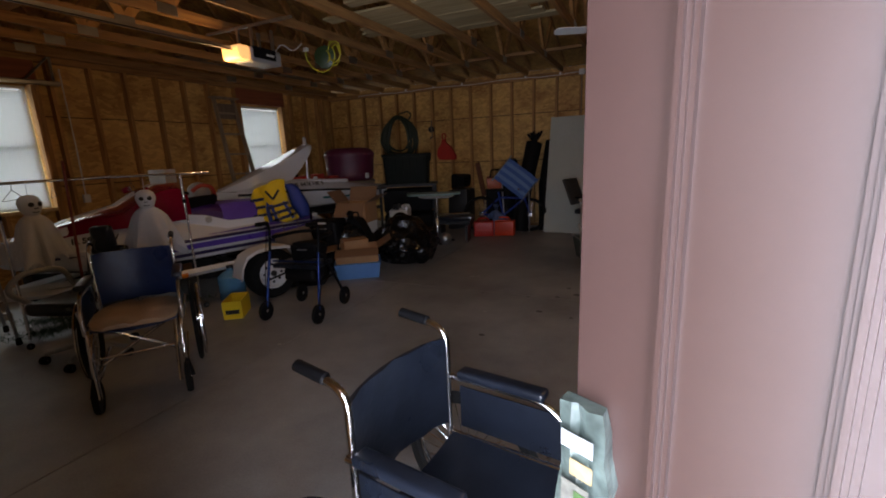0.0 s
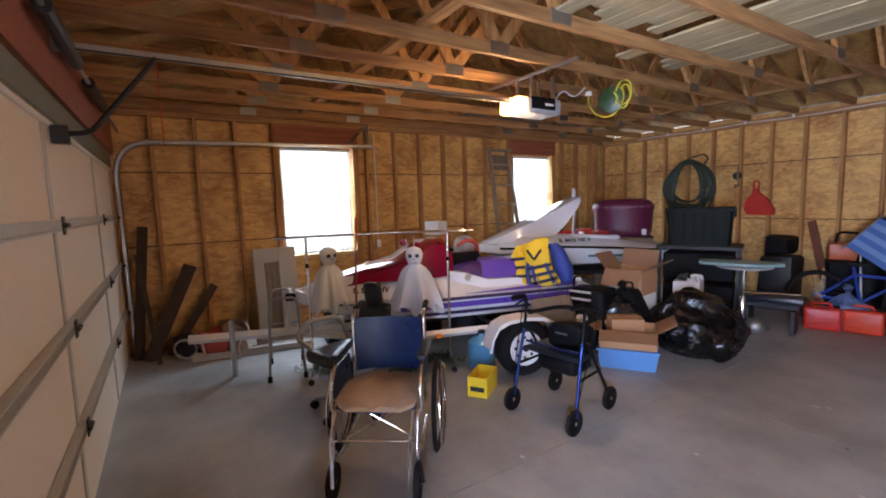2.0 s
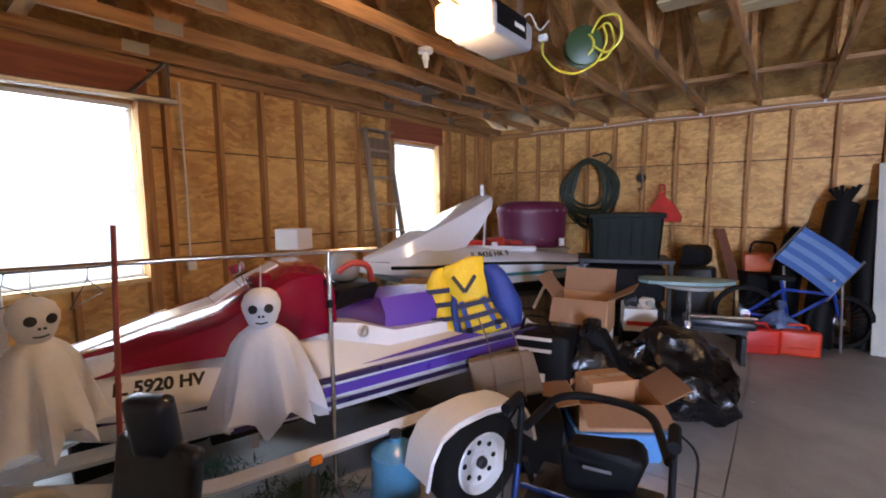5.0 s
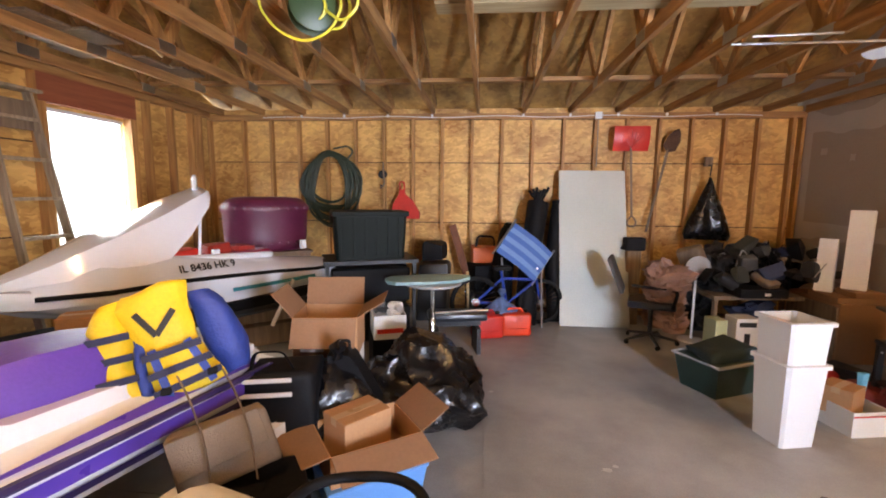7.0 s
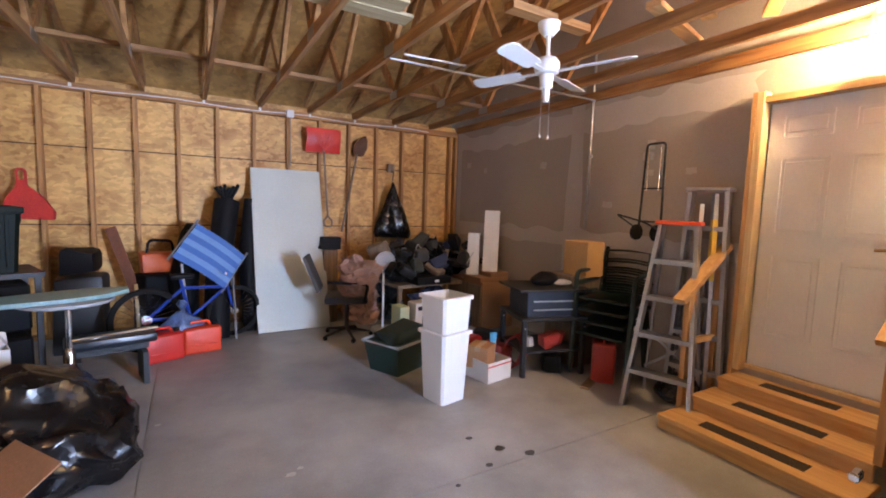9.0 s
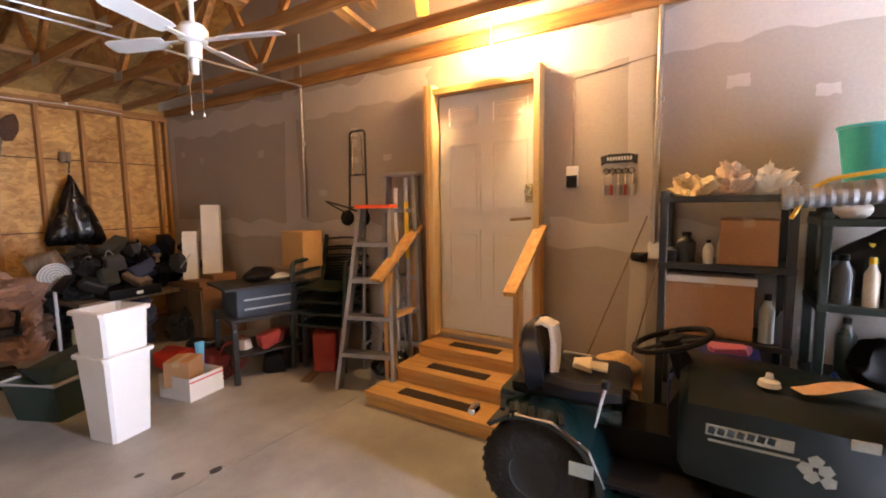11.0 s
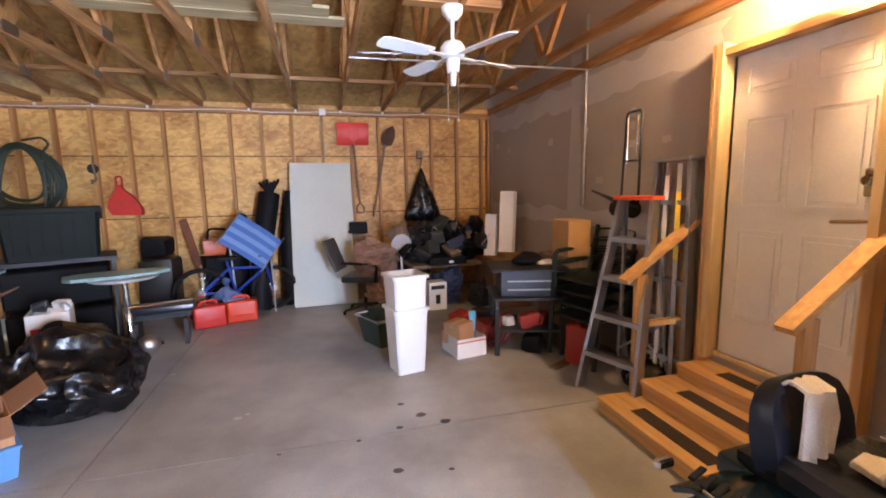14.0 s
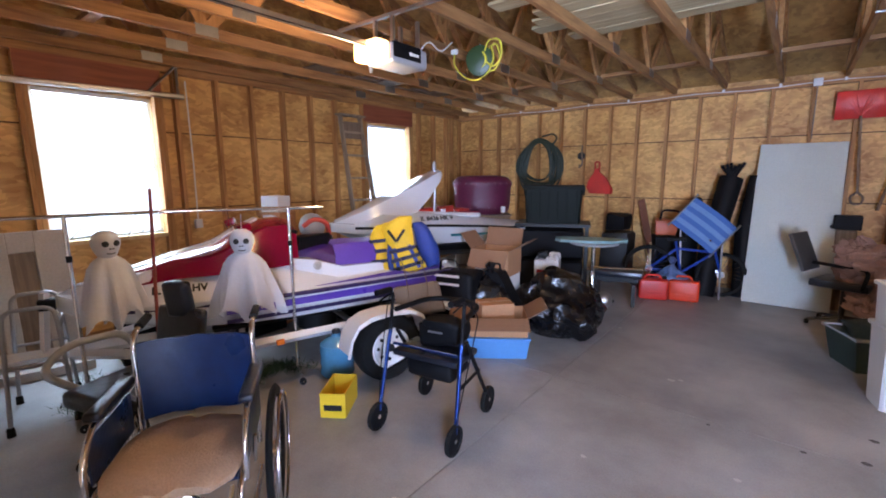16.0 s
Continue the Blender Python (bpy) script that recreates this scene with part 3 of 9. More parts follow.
# ---- house door, casing ----
hd = tagged(new("door_2"), label="white six panel steel house door, closed", kind="structure")
part("leaf", box_bm(XE + 0.02, XE + 0.06, HD[0], HD[1], HD[2], HD[3]), PAINT_WHITE, hd)
w_, h_ = HD[1] - HD[0], HD[3] - HD[2]
for c in (0.27, 0.73):
    for z0, z1 in ((0.13, 0.44), (0.515, 0.80), (0.87, 0.955)):
        y0, y1 = HD[0] + (c - 0.17) * w_, HD[0] + (c + 0.17) * w_
        a, b = HD[2] + z0 * h_, HD[2] + z1 * h_
        bm = bmesh.new()
        for q in ((y0, y1, a, a + 0.014), (y0, y1, b - 0.014, b), (y0, y0 + 0.014, a + 0.014, b - 0.014), (y1 - 0.014, y1, a + 0.014, b - 0.014)):
            box_bm(XE + 0.010, XE + 0.021, q[0], q[1], q[2], q[3], bm=bm)
        part("moulding", bm, PAINT_WHITE, hd)
        part("panel", box_bm(XE + 0.013, XE + 0.0205, y0 + 0.035, y1 - 0.035, a + 0.035, b - 0.035, 0.004), PAINT_WHITE, hd)
BRASS = material("brass", (0.35, 0.25, 0.12), 0.3, 1.0)
part("deadbolt", lathe_bm([(0.001, -0.03), (0.024, -0.03), (0.03, 0.0), (0.03, 0.03), (0.001, 0.03)], 16, m=pose(XE + 0.0, HD[0] + 0.07, 1.56, 0, 90, 0)), BRASS, hd, "aged brass deadbolt", True)
part("escutcheon", box_bm(XE + 0.0, XE + 0.02, HD[0] + 0.04, HD[0] + 0.10, 1.48, 1.62, 0.008), BRASS, hd)
part("door_handle", tube_bm(bend([(XE + 0.02, HD[0] + 0.07, 1.36), (XE - 0.04, HD[0] + 0.07, 1.36), (XE - 0.04, HD[0] + 0.20, 1.35)], 0.02), 0.011, 8), BRASS, hd, "brass lever handle", True)
part("threshold", box_bm(XE - 0.02, XE + 0.05, HD[0] - 0.03, HD[1] + 0.03, HD[2] - 0.03, HD[2] + 0.0, 0.004), PALEWOOD_Z, hd)
trim = tagged(new("trim"), label="unpainted pine casing round the house door", kind="structure")
part("side_casing", box_bm(XE - 0.10, XE + 0.02, HD[1] + 0.0, HD[1] + 0.045, 0.36, 2.44), PALEWOOD_Z, trim)
part("side_casing", box_bm(XE - 0.10, XE + 0.02, HD[0] - 0.045, HD[0] - 0.0, 0.36, 2.46), PALEWOOD_Z, trim)
part("side_board", box_bm(XE - 0.102, XE - 0.001, HD[1] + 0.047, HD[1] + 0.075, 0.0, 2.44), NEWWOOD_Z, trim)
part("head_casing", box_bm(XE - 0.09, XE + 0.02, HD[0] + 0.0, HD[1] - 0.0, HD[3], HD[3] + 0.045), NEWWOOD_Y, trim)

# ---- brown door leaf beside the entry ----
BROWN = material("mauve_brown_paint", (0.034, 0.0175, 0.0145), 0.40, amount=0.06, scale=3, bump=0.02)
lf = tagged(new("door_3"), label="open entry door painted mauve brown with raised stiles", kind="structure")
leaf_m = pose(0.515, 1.43, 0, 0, 0, -26.4)
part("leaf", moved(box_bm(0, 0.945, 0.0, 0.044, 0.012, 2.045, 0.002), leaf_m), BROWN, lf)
for u0, u1 in ((0.12, 0.285), (0.39, 0.555), (0.66, 0.825)):
    for z0, z1 in ((0.20, 1.93),):
        bm = bmesh.new()
        for a, b, c, d in ((u0 - 0.014, u0 + 0.014, z0, z1), (u1 - 0.014, u1 + 0.014, z0, z1), (u0 + 0.014, u1 - 0.014, z0, z0 + 0.028), (u0 + 0.014, u1 - 0.014, z1 - 0.028, z1)):
            box_bm(a, b, -0.009, 0.001, c, d, bm=bm)
            if b - a < 0.05:
                box_bm(a + 0.006, b - 0.006, -0.014, -0.008, c, d, bm=bm)
                box_bm(a + 0.011, b - 0.011, -0.021, -0.013, c, d, bm=bm)
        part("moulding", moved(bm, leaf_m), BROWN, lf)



# ---- personal watercraft on the trailer ----
GEL = material("white_gelcoat", (0.74, 0.77, 0.82), 0.16, amount=0.03, bump=0, Coat_Weight=0.6)
MAROON = material("maroon_gelcoat", (0.20, 0.005, 0.028), 0.13, amount=0.1, bump=0, Coat_Weight=0.8)
PURPLE = material("purple_vinyl", (0.10, 0.045, 0.36), 0.45, amount=0.12)
DKPURPLE = material("dark_purple_vinyl", (0.055, 0.012, 0.11), 0.5, amount=0.15)
VIOLET = material("violet_decal", (0.10, 0.05, 0.38), 0.3, amount=0.05, bump=0)
NAVY = material("navy_decal", (0.03, 0.02, 0.09), 0.3, amount=0.05, bump=0)
INK = material("black_ink", (0.012, 0.012, 0.012), 0.5, amount=0, bump=0)
WHITEPAINT = material("white_trailer_paint", (0.72, 0.72, 0.72), 0.35, amount=0.06)
AMBER = material("amber_lens", (0.85, 0.22, 0.02), 0.25, amount=0, bump=0)


def hull_sections(rows):
    """Rows of a, keel z, chine z, chine half width, gunwale z, gunwale half width, deck z, deck half width."""
    out = []
    for a, zk, zc, bc, zg, bg, zd, bd in rows:
        half = [(0.0, zk), (bc * 0.5, zk + (zc - zk) * 0.45), (bc, zc), (bg * 0.97, zg - 0.07), (bg, zg - 0.02), (bg, zg + 0.02), (bg * 0.93, zg + 0.04), (bd, zd - 0.03), (bd * 0.8, zd)]
        out.append([(a, -b, z) for b, z in half] + [(a, b, z) for b, z in half[::-1][:]][0:9])
    return out


def strip(name, pts, bs, h, mat, parent, push=0.004, label=""):
    """A decal band: rows of a, low z, high z, at half widths bs."""
    bm = bmesh.new()
    lo = [bm.verts.new((a, b + push, z0)) for (a, z0, z1), b in zip(pts, bs)]
    hi = [bm.verts.new((a, b + push + h, z1)) for (a, z0, z1), b in zip(pts, bs)]
    for k in range(len(pts) - 1):
        bm.faces.new((lo[k], lo[k + 1], hi[k + 1], hi[k]))
    return part(name, bm, mat, parent, label)


def letters(text, size, mat, m, parent, name="registration_number", bold=0.0):
    cu = bpy.data.curves.new(name, "FONT")
    cu.body, cu.size, cu.extrude, cu.offset = text, size, 0.0008, bold
    tmp = bpy.data.objects.new("tmp", cu)
    me = bpy.data.meshes.new_from_object(tmp)
    bpy.data.objects.remove(tmp)
    me.name = name
    me.materials.clear()
    me.materials.append(mat)
    ob = new(name, me)
    ob.parent = parent
    ob.matrix_basis = m
    return ob


js = thing("jet_ski", -4.05, 4.0, 0, 253.1, "white, maroon and purple three seat jet ski on a trailer", "jet ski")
part("hull", loft_bm(hull_sections([
    (1.60, 0.70, 0.72, 0.02, 0.745, 0.05, 0.77, 0.03), (1.50, 0.60, 0.66, 0.10, 0.73, 0.20, 0.82, 0.12), (1.25, 0.50, 0.57, 0.24, 0.71, 0.36, 0.88, 0.24),
    (0.9, 0.43, 0.50, 0.36, 0.68, 0.45, 0.95, 0.30), (0.45, 0.39, 0.47, 0.42, 0.66, 0.49, 0.99, 0.30), (0.1, 0.38, 0.46, 0.44, 0.65, 0.50, 0.86, 0.30),
    (-0.3, 0.38, 0.46, 0.44, 0.64, 0.50, 0.74, 0.30), (-0.9, 0.38, 0.46, 0.44, 0.64, 0.50, 0.74, 0.30), (-1.25, 0.38, 0.46, 0.43, 0.63, 0.49, 0.72, 0.34), (-1.50, 0.42, 0.48, 0.40, 0.62, 0.46, 0.69, 0.36)])), GEL, js, smooth=True)
bm = loft_bm([[(a, s * b, z) for s, b, z in ((-1, w, z0), (-1, w * 0.86, z1 - 0.05), (-1, w * 0.5, z1), (1, w * 0.5, z1), (1, w * 0.86, z1 - 0.05), (1, w, z0))] for a, w, z0, z1 in
              ((1.52, 0.10, 0.76, 0.80), (1.2, 0.27, 0.82, 0.90), (0.9, 0.36, 0.86, 0.985), (0.62, 0.40, 0.86, 1.05), (0.45, 0.40, 0.86, 1.15), (0.28, 0.37, 0.86, 1.225), (0.12, 0.33, 0.86, 1.24), (0.02, 0.29, 0.84, 1.18))])
part("hood", bm, MAROON, js, "glossy maroon hood and cowl", True)
part("hood_stripe", loft_bm([[(a, -w, z), (a, w, z), (a, w * 0.9, z + 0.010), (a, -w * 0.9, z + 0.010)] for a, w, z in ((1.52, 0.03, 0.797), (1.2, 0.09, 0.897), (0.9, 0.10, 0.984), (0.62, 0.10, 1.050))]), GEL, js, "white stripe on the hood")
part("windshield", loft_bm([[(a, -w, z), (a, w, z), (a, w * 0.95, z + 0.010), (a, -w * 0.95, z + 0.010)] for a, w, z in ((0.618, 0.10, 1.052), (0.45, 0.10, 1.150), (0.28, 0.08, 1.226))]), GEL, js, "pale windshield edge", True)
seat_rows = ((0.02, 0.15, 0.84, 1.02), (-0.15, 0.19, 0.80, 1.00), (-0.32, 0.21, 0.74, 0.97))
rear_rows = ((-0.325, 0.21, 0.74, 0.975), (-0.5, 0.23, 0.71, 0.985), (-0.75, 0.23, 0.71, 0.975), (-0.98, 0.20, 0.72, 0.94), (-1.08, 0.14, 0.73, 0.86))
sec = lambda a, w, z0, z1: [(a, -w, z0), (a, -w * 1.02, z0 + (z1 - z0) * 0.6), (a, -w * 0.7, z1 - 0.01), (a, 0, z1 + 0.01), (a, w * 0.7, z1 - 0.01), (a, w * 1.02, z0 + (z1 - z0) * 0.6), (a, w, z0)]
part("front_seat", loft_bm([sec(*r) for r in seat_rows]), DKPURPLE, js, "dark purple front of the seat", True)
part("rear_seat", loft_bm([sec(*r) for r in rear_rows]), PURPLE, js, "purple vinyl rear seat", True)
part("seat_base", loft_bm([[(a, -w, 0.66), (a, -w + 0.02, z), (a, w - 0.02, z), (a, w, 0.66)] for a, w, z in ((0.2, 0.32, 0.93), (-0.1, 0.33, 0.88), (-0.35, 0.32, 0.79), (-0.8, 0.31, 0.78), (-1.15, 0.28, 0.74))]), GEL, js, smooth=True)
part("rear_deck", box_bm(-1.48, -1.06, -0.30, 0.30, 0.68, 0.735, 0.02, 2), GEL, js, smooth=True)
part("handlebar", tube_bm(bend([(0.05, -0.36, 1.13), (0.12, -0.12, 1.16), (0.12, 0.12, 1.16), (0.05, 0.36, 1.13)], 0.05), 0.016, 8), BLACK, js, smooth=True)
for s in (-1, 1):
    part("mirror", moved(box_bm(-0.03, 0.05, -0.06, 0.06, -0.03, 0.03, 0.015, 2), pose(0.42, s * 0.27, 1.19, 0, 20, s * 20)), MAROON, js, smooth=True)
gun = lambda a: 0.10 if a > 1.5 else 0.497 if a < 0.3 else 0.497 - 0.14 * max(0, (a - 0.3) / 0.9) ** 1.6
ra = [1.38, 1.2, 0.9, 0.5, 0.1, -0.3, -0.9, -1.4]
part("bumper_rail", tube_bm([(a, gun(a) - (0.06 if a > 1.3 else 0.0), 0.66 if a < 0.9 else 0.66 + 0.05 * (a - 0.9)) for a in ra], 0.022, 6, flat=0.8), NAVY, js, "navy rubbing strip", True)
part("bumper_rail", tube_bm([(a, -gun(a) + (0.06 if a > 1.3 else 0.0), 0.66 if a < 0.9 else 0.66 + 0.05 * (a - 0.9)) for a in ra], 0.022, 6, flat=0.8), NAVY, js, "navy rubbing strip", True)
aa = [0.62, 0.3, 0.0, -0.3, -0.6, -0.9, -1.2]
strip("stripe", [(a, 0.572, 0.622 + 0.003 * k) for k, a in enumerate(aa)], [gun(a) for a in aa], -0.0, VIOLET, js, 0.006, "violet hull stripe")
strip("chine_stripe", [(a, 0.50, 0.535) for a in aa], [0.458] * 7, 0.012, NAVY, js, 0.012, "dark hull stripe")
a3 = [-0.05, -0.4, -0.8, -1.15, -1.32]
bm = bmesh.new()
lo = [bm.verts.new((a, 0.472 - 0.0 * k, 0.692)) for k, a in enumerate(a3)]
hi = [bm.verts.new((a, 0.472 - 0.10 * k / 4 - 0.002, 0.694 + 0.045 * k / 4)) for k, a in enumerate(a3)]
for k in range(4):
    bm.faces.new((lo[k], lo[k + 1], hi[k + 1], hi[k]))
part("deck_flash", bm, VIOLET, js, "violet lightning flash on the deck")
letters("IL 5920 HV", 0.074, INK, pose(1.06, 0.402, 0.780, 62, 0, 168), js, bold=0.003)
part("vent", lathe_bm([(0.05, -0.005), (0.05, 0.006), (0.035, 0.008), (0.001, 0.004)], 20, m=pose(0.50, 0.345, 0.87, -70, 0, 0)), DARKSTEEL, js, "round dark vent")
part("vent", lathe_bm([(0.035, -0.005), (0.035, 0.006), (0.02, 0.008), (0.001, 0.004)], 20, m=pose(-0.12, 0.328, 0.83, -80, 0, 0)), STEEL, js, "small round deck cap")

# trailer under it
tl = thing("trailer", -4.05, 4.0, 0, 253.1, "white single axle watercraft trailer with square fenders", "trailer")
for s in (-1, 1):
    part("side_rail", tube_bm(bend([(-1.35, s * 0.62, 0.36), (0.75, s * 0.62, 0.36), (1.55, s * 0.08, 0.36)], 0.1), 0.038, 4), WHITEPAINT, tl)
    part("bunk", box_bm(-1.2, 0.7, s * 0.30 - 0.05, s * 0.30 + 0.05, 0.41, 0.45, 0.006), BLACK, tl, "black carpeted bunk")
    for a in (-1.0, 0.5):
        part("bunk_post", box_bm(a - 0.02, a + 0.02, s * 0.30 - 0.02, s * 0.30 + 0.02, 0.32, 0.41), STEEL, tl)
    w = part("wheel", ring_bm([(0.15, -0.085), (0.235, -0.088), (0.262, -0.06), (0.268, 0.0), (0.262, 0.06), (0.235, 0.088), (0.155, 0.085), (0.15, 0.05), (0.149, -0.04)], 40, m=pose(-0.42, s * 0.97, 0.268, 90, 0, 0)), RUBBER, tl, "black trailer tyre", True)
    rim = part("rim", lathe_bm([(0.158, -0.06), (0.158, 0.086), (0.150, 0.092), (0.142, 0.080), (0.125, 0.055), (0.05, 0.05), (0.045, 0.06), (0.03, 0.065), (0.001, 0.065)], 40, m=pose(-0.42, s * 0.97, 0.268, -90 * s, 0, 0)), WHITEPAINT, w, "white spoked steel rim", True)
    for k in range(8):
        t = k * math.tau / 8
        part("vent_hole", lathe_bm([(0.014, 0.050), (0.014, 0.0565), (0.001, 0.0565)], 10, m=pose(-0.42, s * 0.97, 0.268, -90 * s, 0, 0) @ pose(0.095 * math.cos(t), 0.095 * math.sin(t), 0)), BLACK, w)
    part("hub_cap", lathe_bm([(0.03, 0.05), (0.03, 0.085), (0.02, 0.095), (0.001, 0.096)], 20, m=pose(-0.42, s * 0.97, 0.268, -90 * s, 0, 0)), DARKSTEEL, w, smooth=True)
    prof_ = [(-0.07, 0.29), (-0.095, 0.41), (-0.15, 0.50), (-0.25, 0.545), (-0.42, 0.562), (-0.59, 0.545), (-0.69, 0.50), (-0.745, 0.41), (-0.77, 0.31)]
    bm = bmesh.new()
    rows = [[(a, s * 0.87, z), (a, s * 1.075, z), (a + (0.42 + a) * -0.04, s * 1.075, z - 0.014), (a + (0.42 + a) * -0.04, s * 0.87, z - 0.014)] for a, z in prof_]
    loft_bm(rows, bm)
    part("fender", bm, WHITEPAINT, tl, smooth=True)
    part("fender_lip", tube_bm([(a, s * 1.075, z - 0.02) for a, z in prof_], 0.012, 6), WHITEPAINT, tl)
    part("side_marker", box_bm(0.27, 0.33, s * 0.655, s * 0.685, 0.335, 0.375, 0.006), AMBER, tl, "amber side marker lamp")
part("axle", tube_bm([(-0.42, -0.9, 0.27), (-0.42, 0.9, 0.27)], 0.025, 6), STEEL, tl)
part("axle_spring", box_bm(-0.75, -0.10, 0.60, 0.64, 0.275, 0.325), DARKSTEEL, tl)
part("crossbar", box_bm(-1.32, -1.24, -0.66, 0.66, 0.32, 0.39), WHITEPAINT, tl)
part("tongue", tube_bm([(0.5, 0, 0.34), (2.60, 0, 0.38)], 0.045, 4), WHITEPAINT, tl)
part("winch_post", tube_bm([(1.70, 0, 0.38), (1.66, 0, 0.80)], 0.028, 4), WHITEPAINT, tl)
part("bow_stop", box_bm(1.60, 1.70, -0.05, 0.05, 0.68, 0.76, 0.015, 2), BLACK, tl, smooth=True)
part("jack", tube_bm([(2.2, 0.09, 0.0), (2.2, 0.09, 0.55)], 0.025, 8), STEEL, tl)

# added black boxes that stand in for the shade under the jet ski
for i, (x, y, sx_, sy_, sz_) in enumerate(((-4.98, 3.25, 0.34, 0.70, 0.42), (-4.85, 4.00, 0.40, 0.55, 0.55), (-4.35, 4.98, 0.40, 0.30, 0.50))):
    shade_tote = thing("storage_tote", x, y, 0, 12 * i - 8, "added black tote standing in for the shade behind the trailer", "storage tote", "totes behind the trailer")
    part("body", box_bm(-sx_ / 2, sx_ / 2, -sy_ / 2, sy_ / 2, 0, sz_, 0.02, 2), BLACK, shade_tote, smooth=True)
    part("lid", box_bm(-sx_ / 2 - 0.012, sx_ / 2 + 0.012, -sy_ / 2 - 0.012, sy_ / 2 + 0.012, sz_ + 0.001, sz_ + 0.035, 0.01, 2), BLACK, shade_tote, smooth=True)

# second watercraft with its hood raised
js2 = thing("jet_ski", -4.45, 6.5, 0, 245, "older white jet ski with its hood propped open", "jet ski")
part("hull", loft_bm(hull_sections([
    (1.45, 0.92, 0.93, 0.02, 0.97, 0.04, 0.99, 0.03), (1.2, 0.80, 0.86, 0.16, 0.95, 0.24, 1.03, 0.16), (0.85, 0.70, 0.78, 0.28, 0.95, 0.40, 1.12, 0.30), (0.4, 0.64, 0.72, 0.34, 0.96, 0.45, 1.13, 0.33),
    (0.0, 0.62, 0.70, 0.36, 0.94, 0.46, 1.07, 0.33), (-0.45, 0.62, 0.70, 0.36, 0.91, 0.45, 1.02, 0.33), (-0.9, 0.62, 0.70, 0.36, 0.87, 0.44, 0.96, 0.33), (-1.2, 0.64, 0.71, 0.34, 0.86, 0.42, 0.93, 0.32)])), GEL, js2, smooth=True)
hood = loft_bm([[(a, -w, z - h), (a, -w * 0.8, z - 0.015), (a, 0, z + 0.02), (a, w * 0.8, z - 0.015), (a, w, z - h), (a, w * 0.75, z - h + 0.02), (a, -w * 0.75, z - h + 0.02)] for a, w, z, h in
                ((1.40, 0.05, 1.02, 0.03), (1.1, 0.22, 1.15, 0.12), (0.75, 0.31, 1.31, 0.24), (0.42, 0.33, 1.46, 0.34), (0.24, 0.31, 1.55, 0.26), (0.06, 0.26, 1.63, 0.13), (-0.02, 0.16, 1.645, 0.06))])
part("raised_hood", hood, GEL, js2, "raised white hood", True)
part("hood_liner", loft_bm([[(a, -w, z - h), (a, w, z - h), (a, w, z - h + 0.012), (a, -w, z - h + 0.012)] for a, w, z, h in ((1.1, 0.15, 1.14, 0.08), (0.75, 0.25, 1.30, 0.135), (0.4, 0.28, 1.455, 0.145), (0.12, 0.24, 1.58, 0.12))]), MAROON, js2, "dark red hood liner")
part("tow_ring", moved(tube_bm([(0.07 * math.cos(k * math.tau / 14), 0, 0.07 * math.sin(k * math.tau / 14)) for k in range(14)], 0.02, 8, closed=True), pose(0.02, 0.0, 1.68, 0, 0, 60)), GEL, js2, smooth=True)
part("prop_rod", tube_bm([(0.12, 0.18, 1.02), (0.10, 0.20, 1.50)], 0.012, 8), GEL, js2)
part("engine_bay", box_bm(-0.55, 0.45, -0.22, 0.22, 1.035, 1.095, 0.02, 2), MAROON, js2, "dark red open engine bay", True)
for a, b, sx, sy, sz in ((0.2, 0.05, 0.25, 0.20, 0.09), (-0.1, 0.06, 0.22, 0.14, 0.11), (-0.38, -0.02, 0.18, 0.26, 0.07)):
    part("engine_part", rough_up(box_bm(a - sx / 2, a + sx / 2, b - sy / 2, b + sy / 2, 1.06, 1.06 + sz, 0.02, 2), 0.02, 9), RED if a > 0 else material("red_hose", (0.34, 0.03, 0.02), 0.4), js2, smooth=True)
part("engine_cap", lathe_bm([(0.06, 0), (0.06, 0.05), (0.04, 0.06), (0.001, 0.06)], 16, m=pose(0.28, 0.06, 1.14)), BLACK, js2)
part("coaming", tube_bm(bend([(0.45, 0.24, 1.10), (-0.55, 0.26, 1.04), (-0.62, 0.0, 1.03), (-0.55, -0.26, 1.04), (0.45, -0.24, 1.10)], 0.1), 0.03, 8), GEL, js2, smooth=True)
for a in (0.0, -0.95):
    part("bracket", box_bm(a - 0.03, a + 0.03, 0.2, 0.24, 1.05, 1.14, 0.005), GEL, js2)
part("rubbing_strip", tube_bm([(1.2, 0.25, 0.95), (0.85, 0.405, 0.95), (0.4, 0.455, 0.96), (0, 0.465, 0.94), (-0.45, 0.455, 0.91), (-0.9, 0.445, 0.87), (-1.18, 0.425, 0.86)], 0.018, 6), BLACK, js2, "teal and black rubbing strip", True)
part("side_stripe", loft_bm([[(a, 0.442, z), (a, 0.447, z), (a, 0.437, z + 0.03), (a, 0.432, z + 0.03)] for a, z in ((0.0, 0.80), (-0.45, 0.79), (-0.9, 0.785))]), material("teal_decal", (0.02, 0.16, 0.20), 0.4, amount=0, bump=0), js2)
letters("IL 8436 HK 9", 0.082, INK, pose(0.42, 0.437, 1.02, 62, 0, 178), js2, bold=0.002)
st = thing("watercraft_stand", -4.45, 6.5, 0, 245, "black steel trailer frame under the old jet ski", "trailer")
for s in (-1, 1):
    part("rail", tube_bm([(-1.1, s * 0.4, 0.55), (1.3, s * 0.3, 0.60)], 0.03, 4), DARKSTEEL, st)
    for a in (-0.9, 0.8):
        part("leg", tube_bm([(a, s * 0.4, 0.0), (a, s * 0.38, 0.56)], 0.025, 4), DARKSTEEL, st)
    part("bunk", box_bm(-1.0, 0.7, s * 0.25 - 0.04, s * 0.25 + 0.04, 0.57, 0.66), BLACK, st)
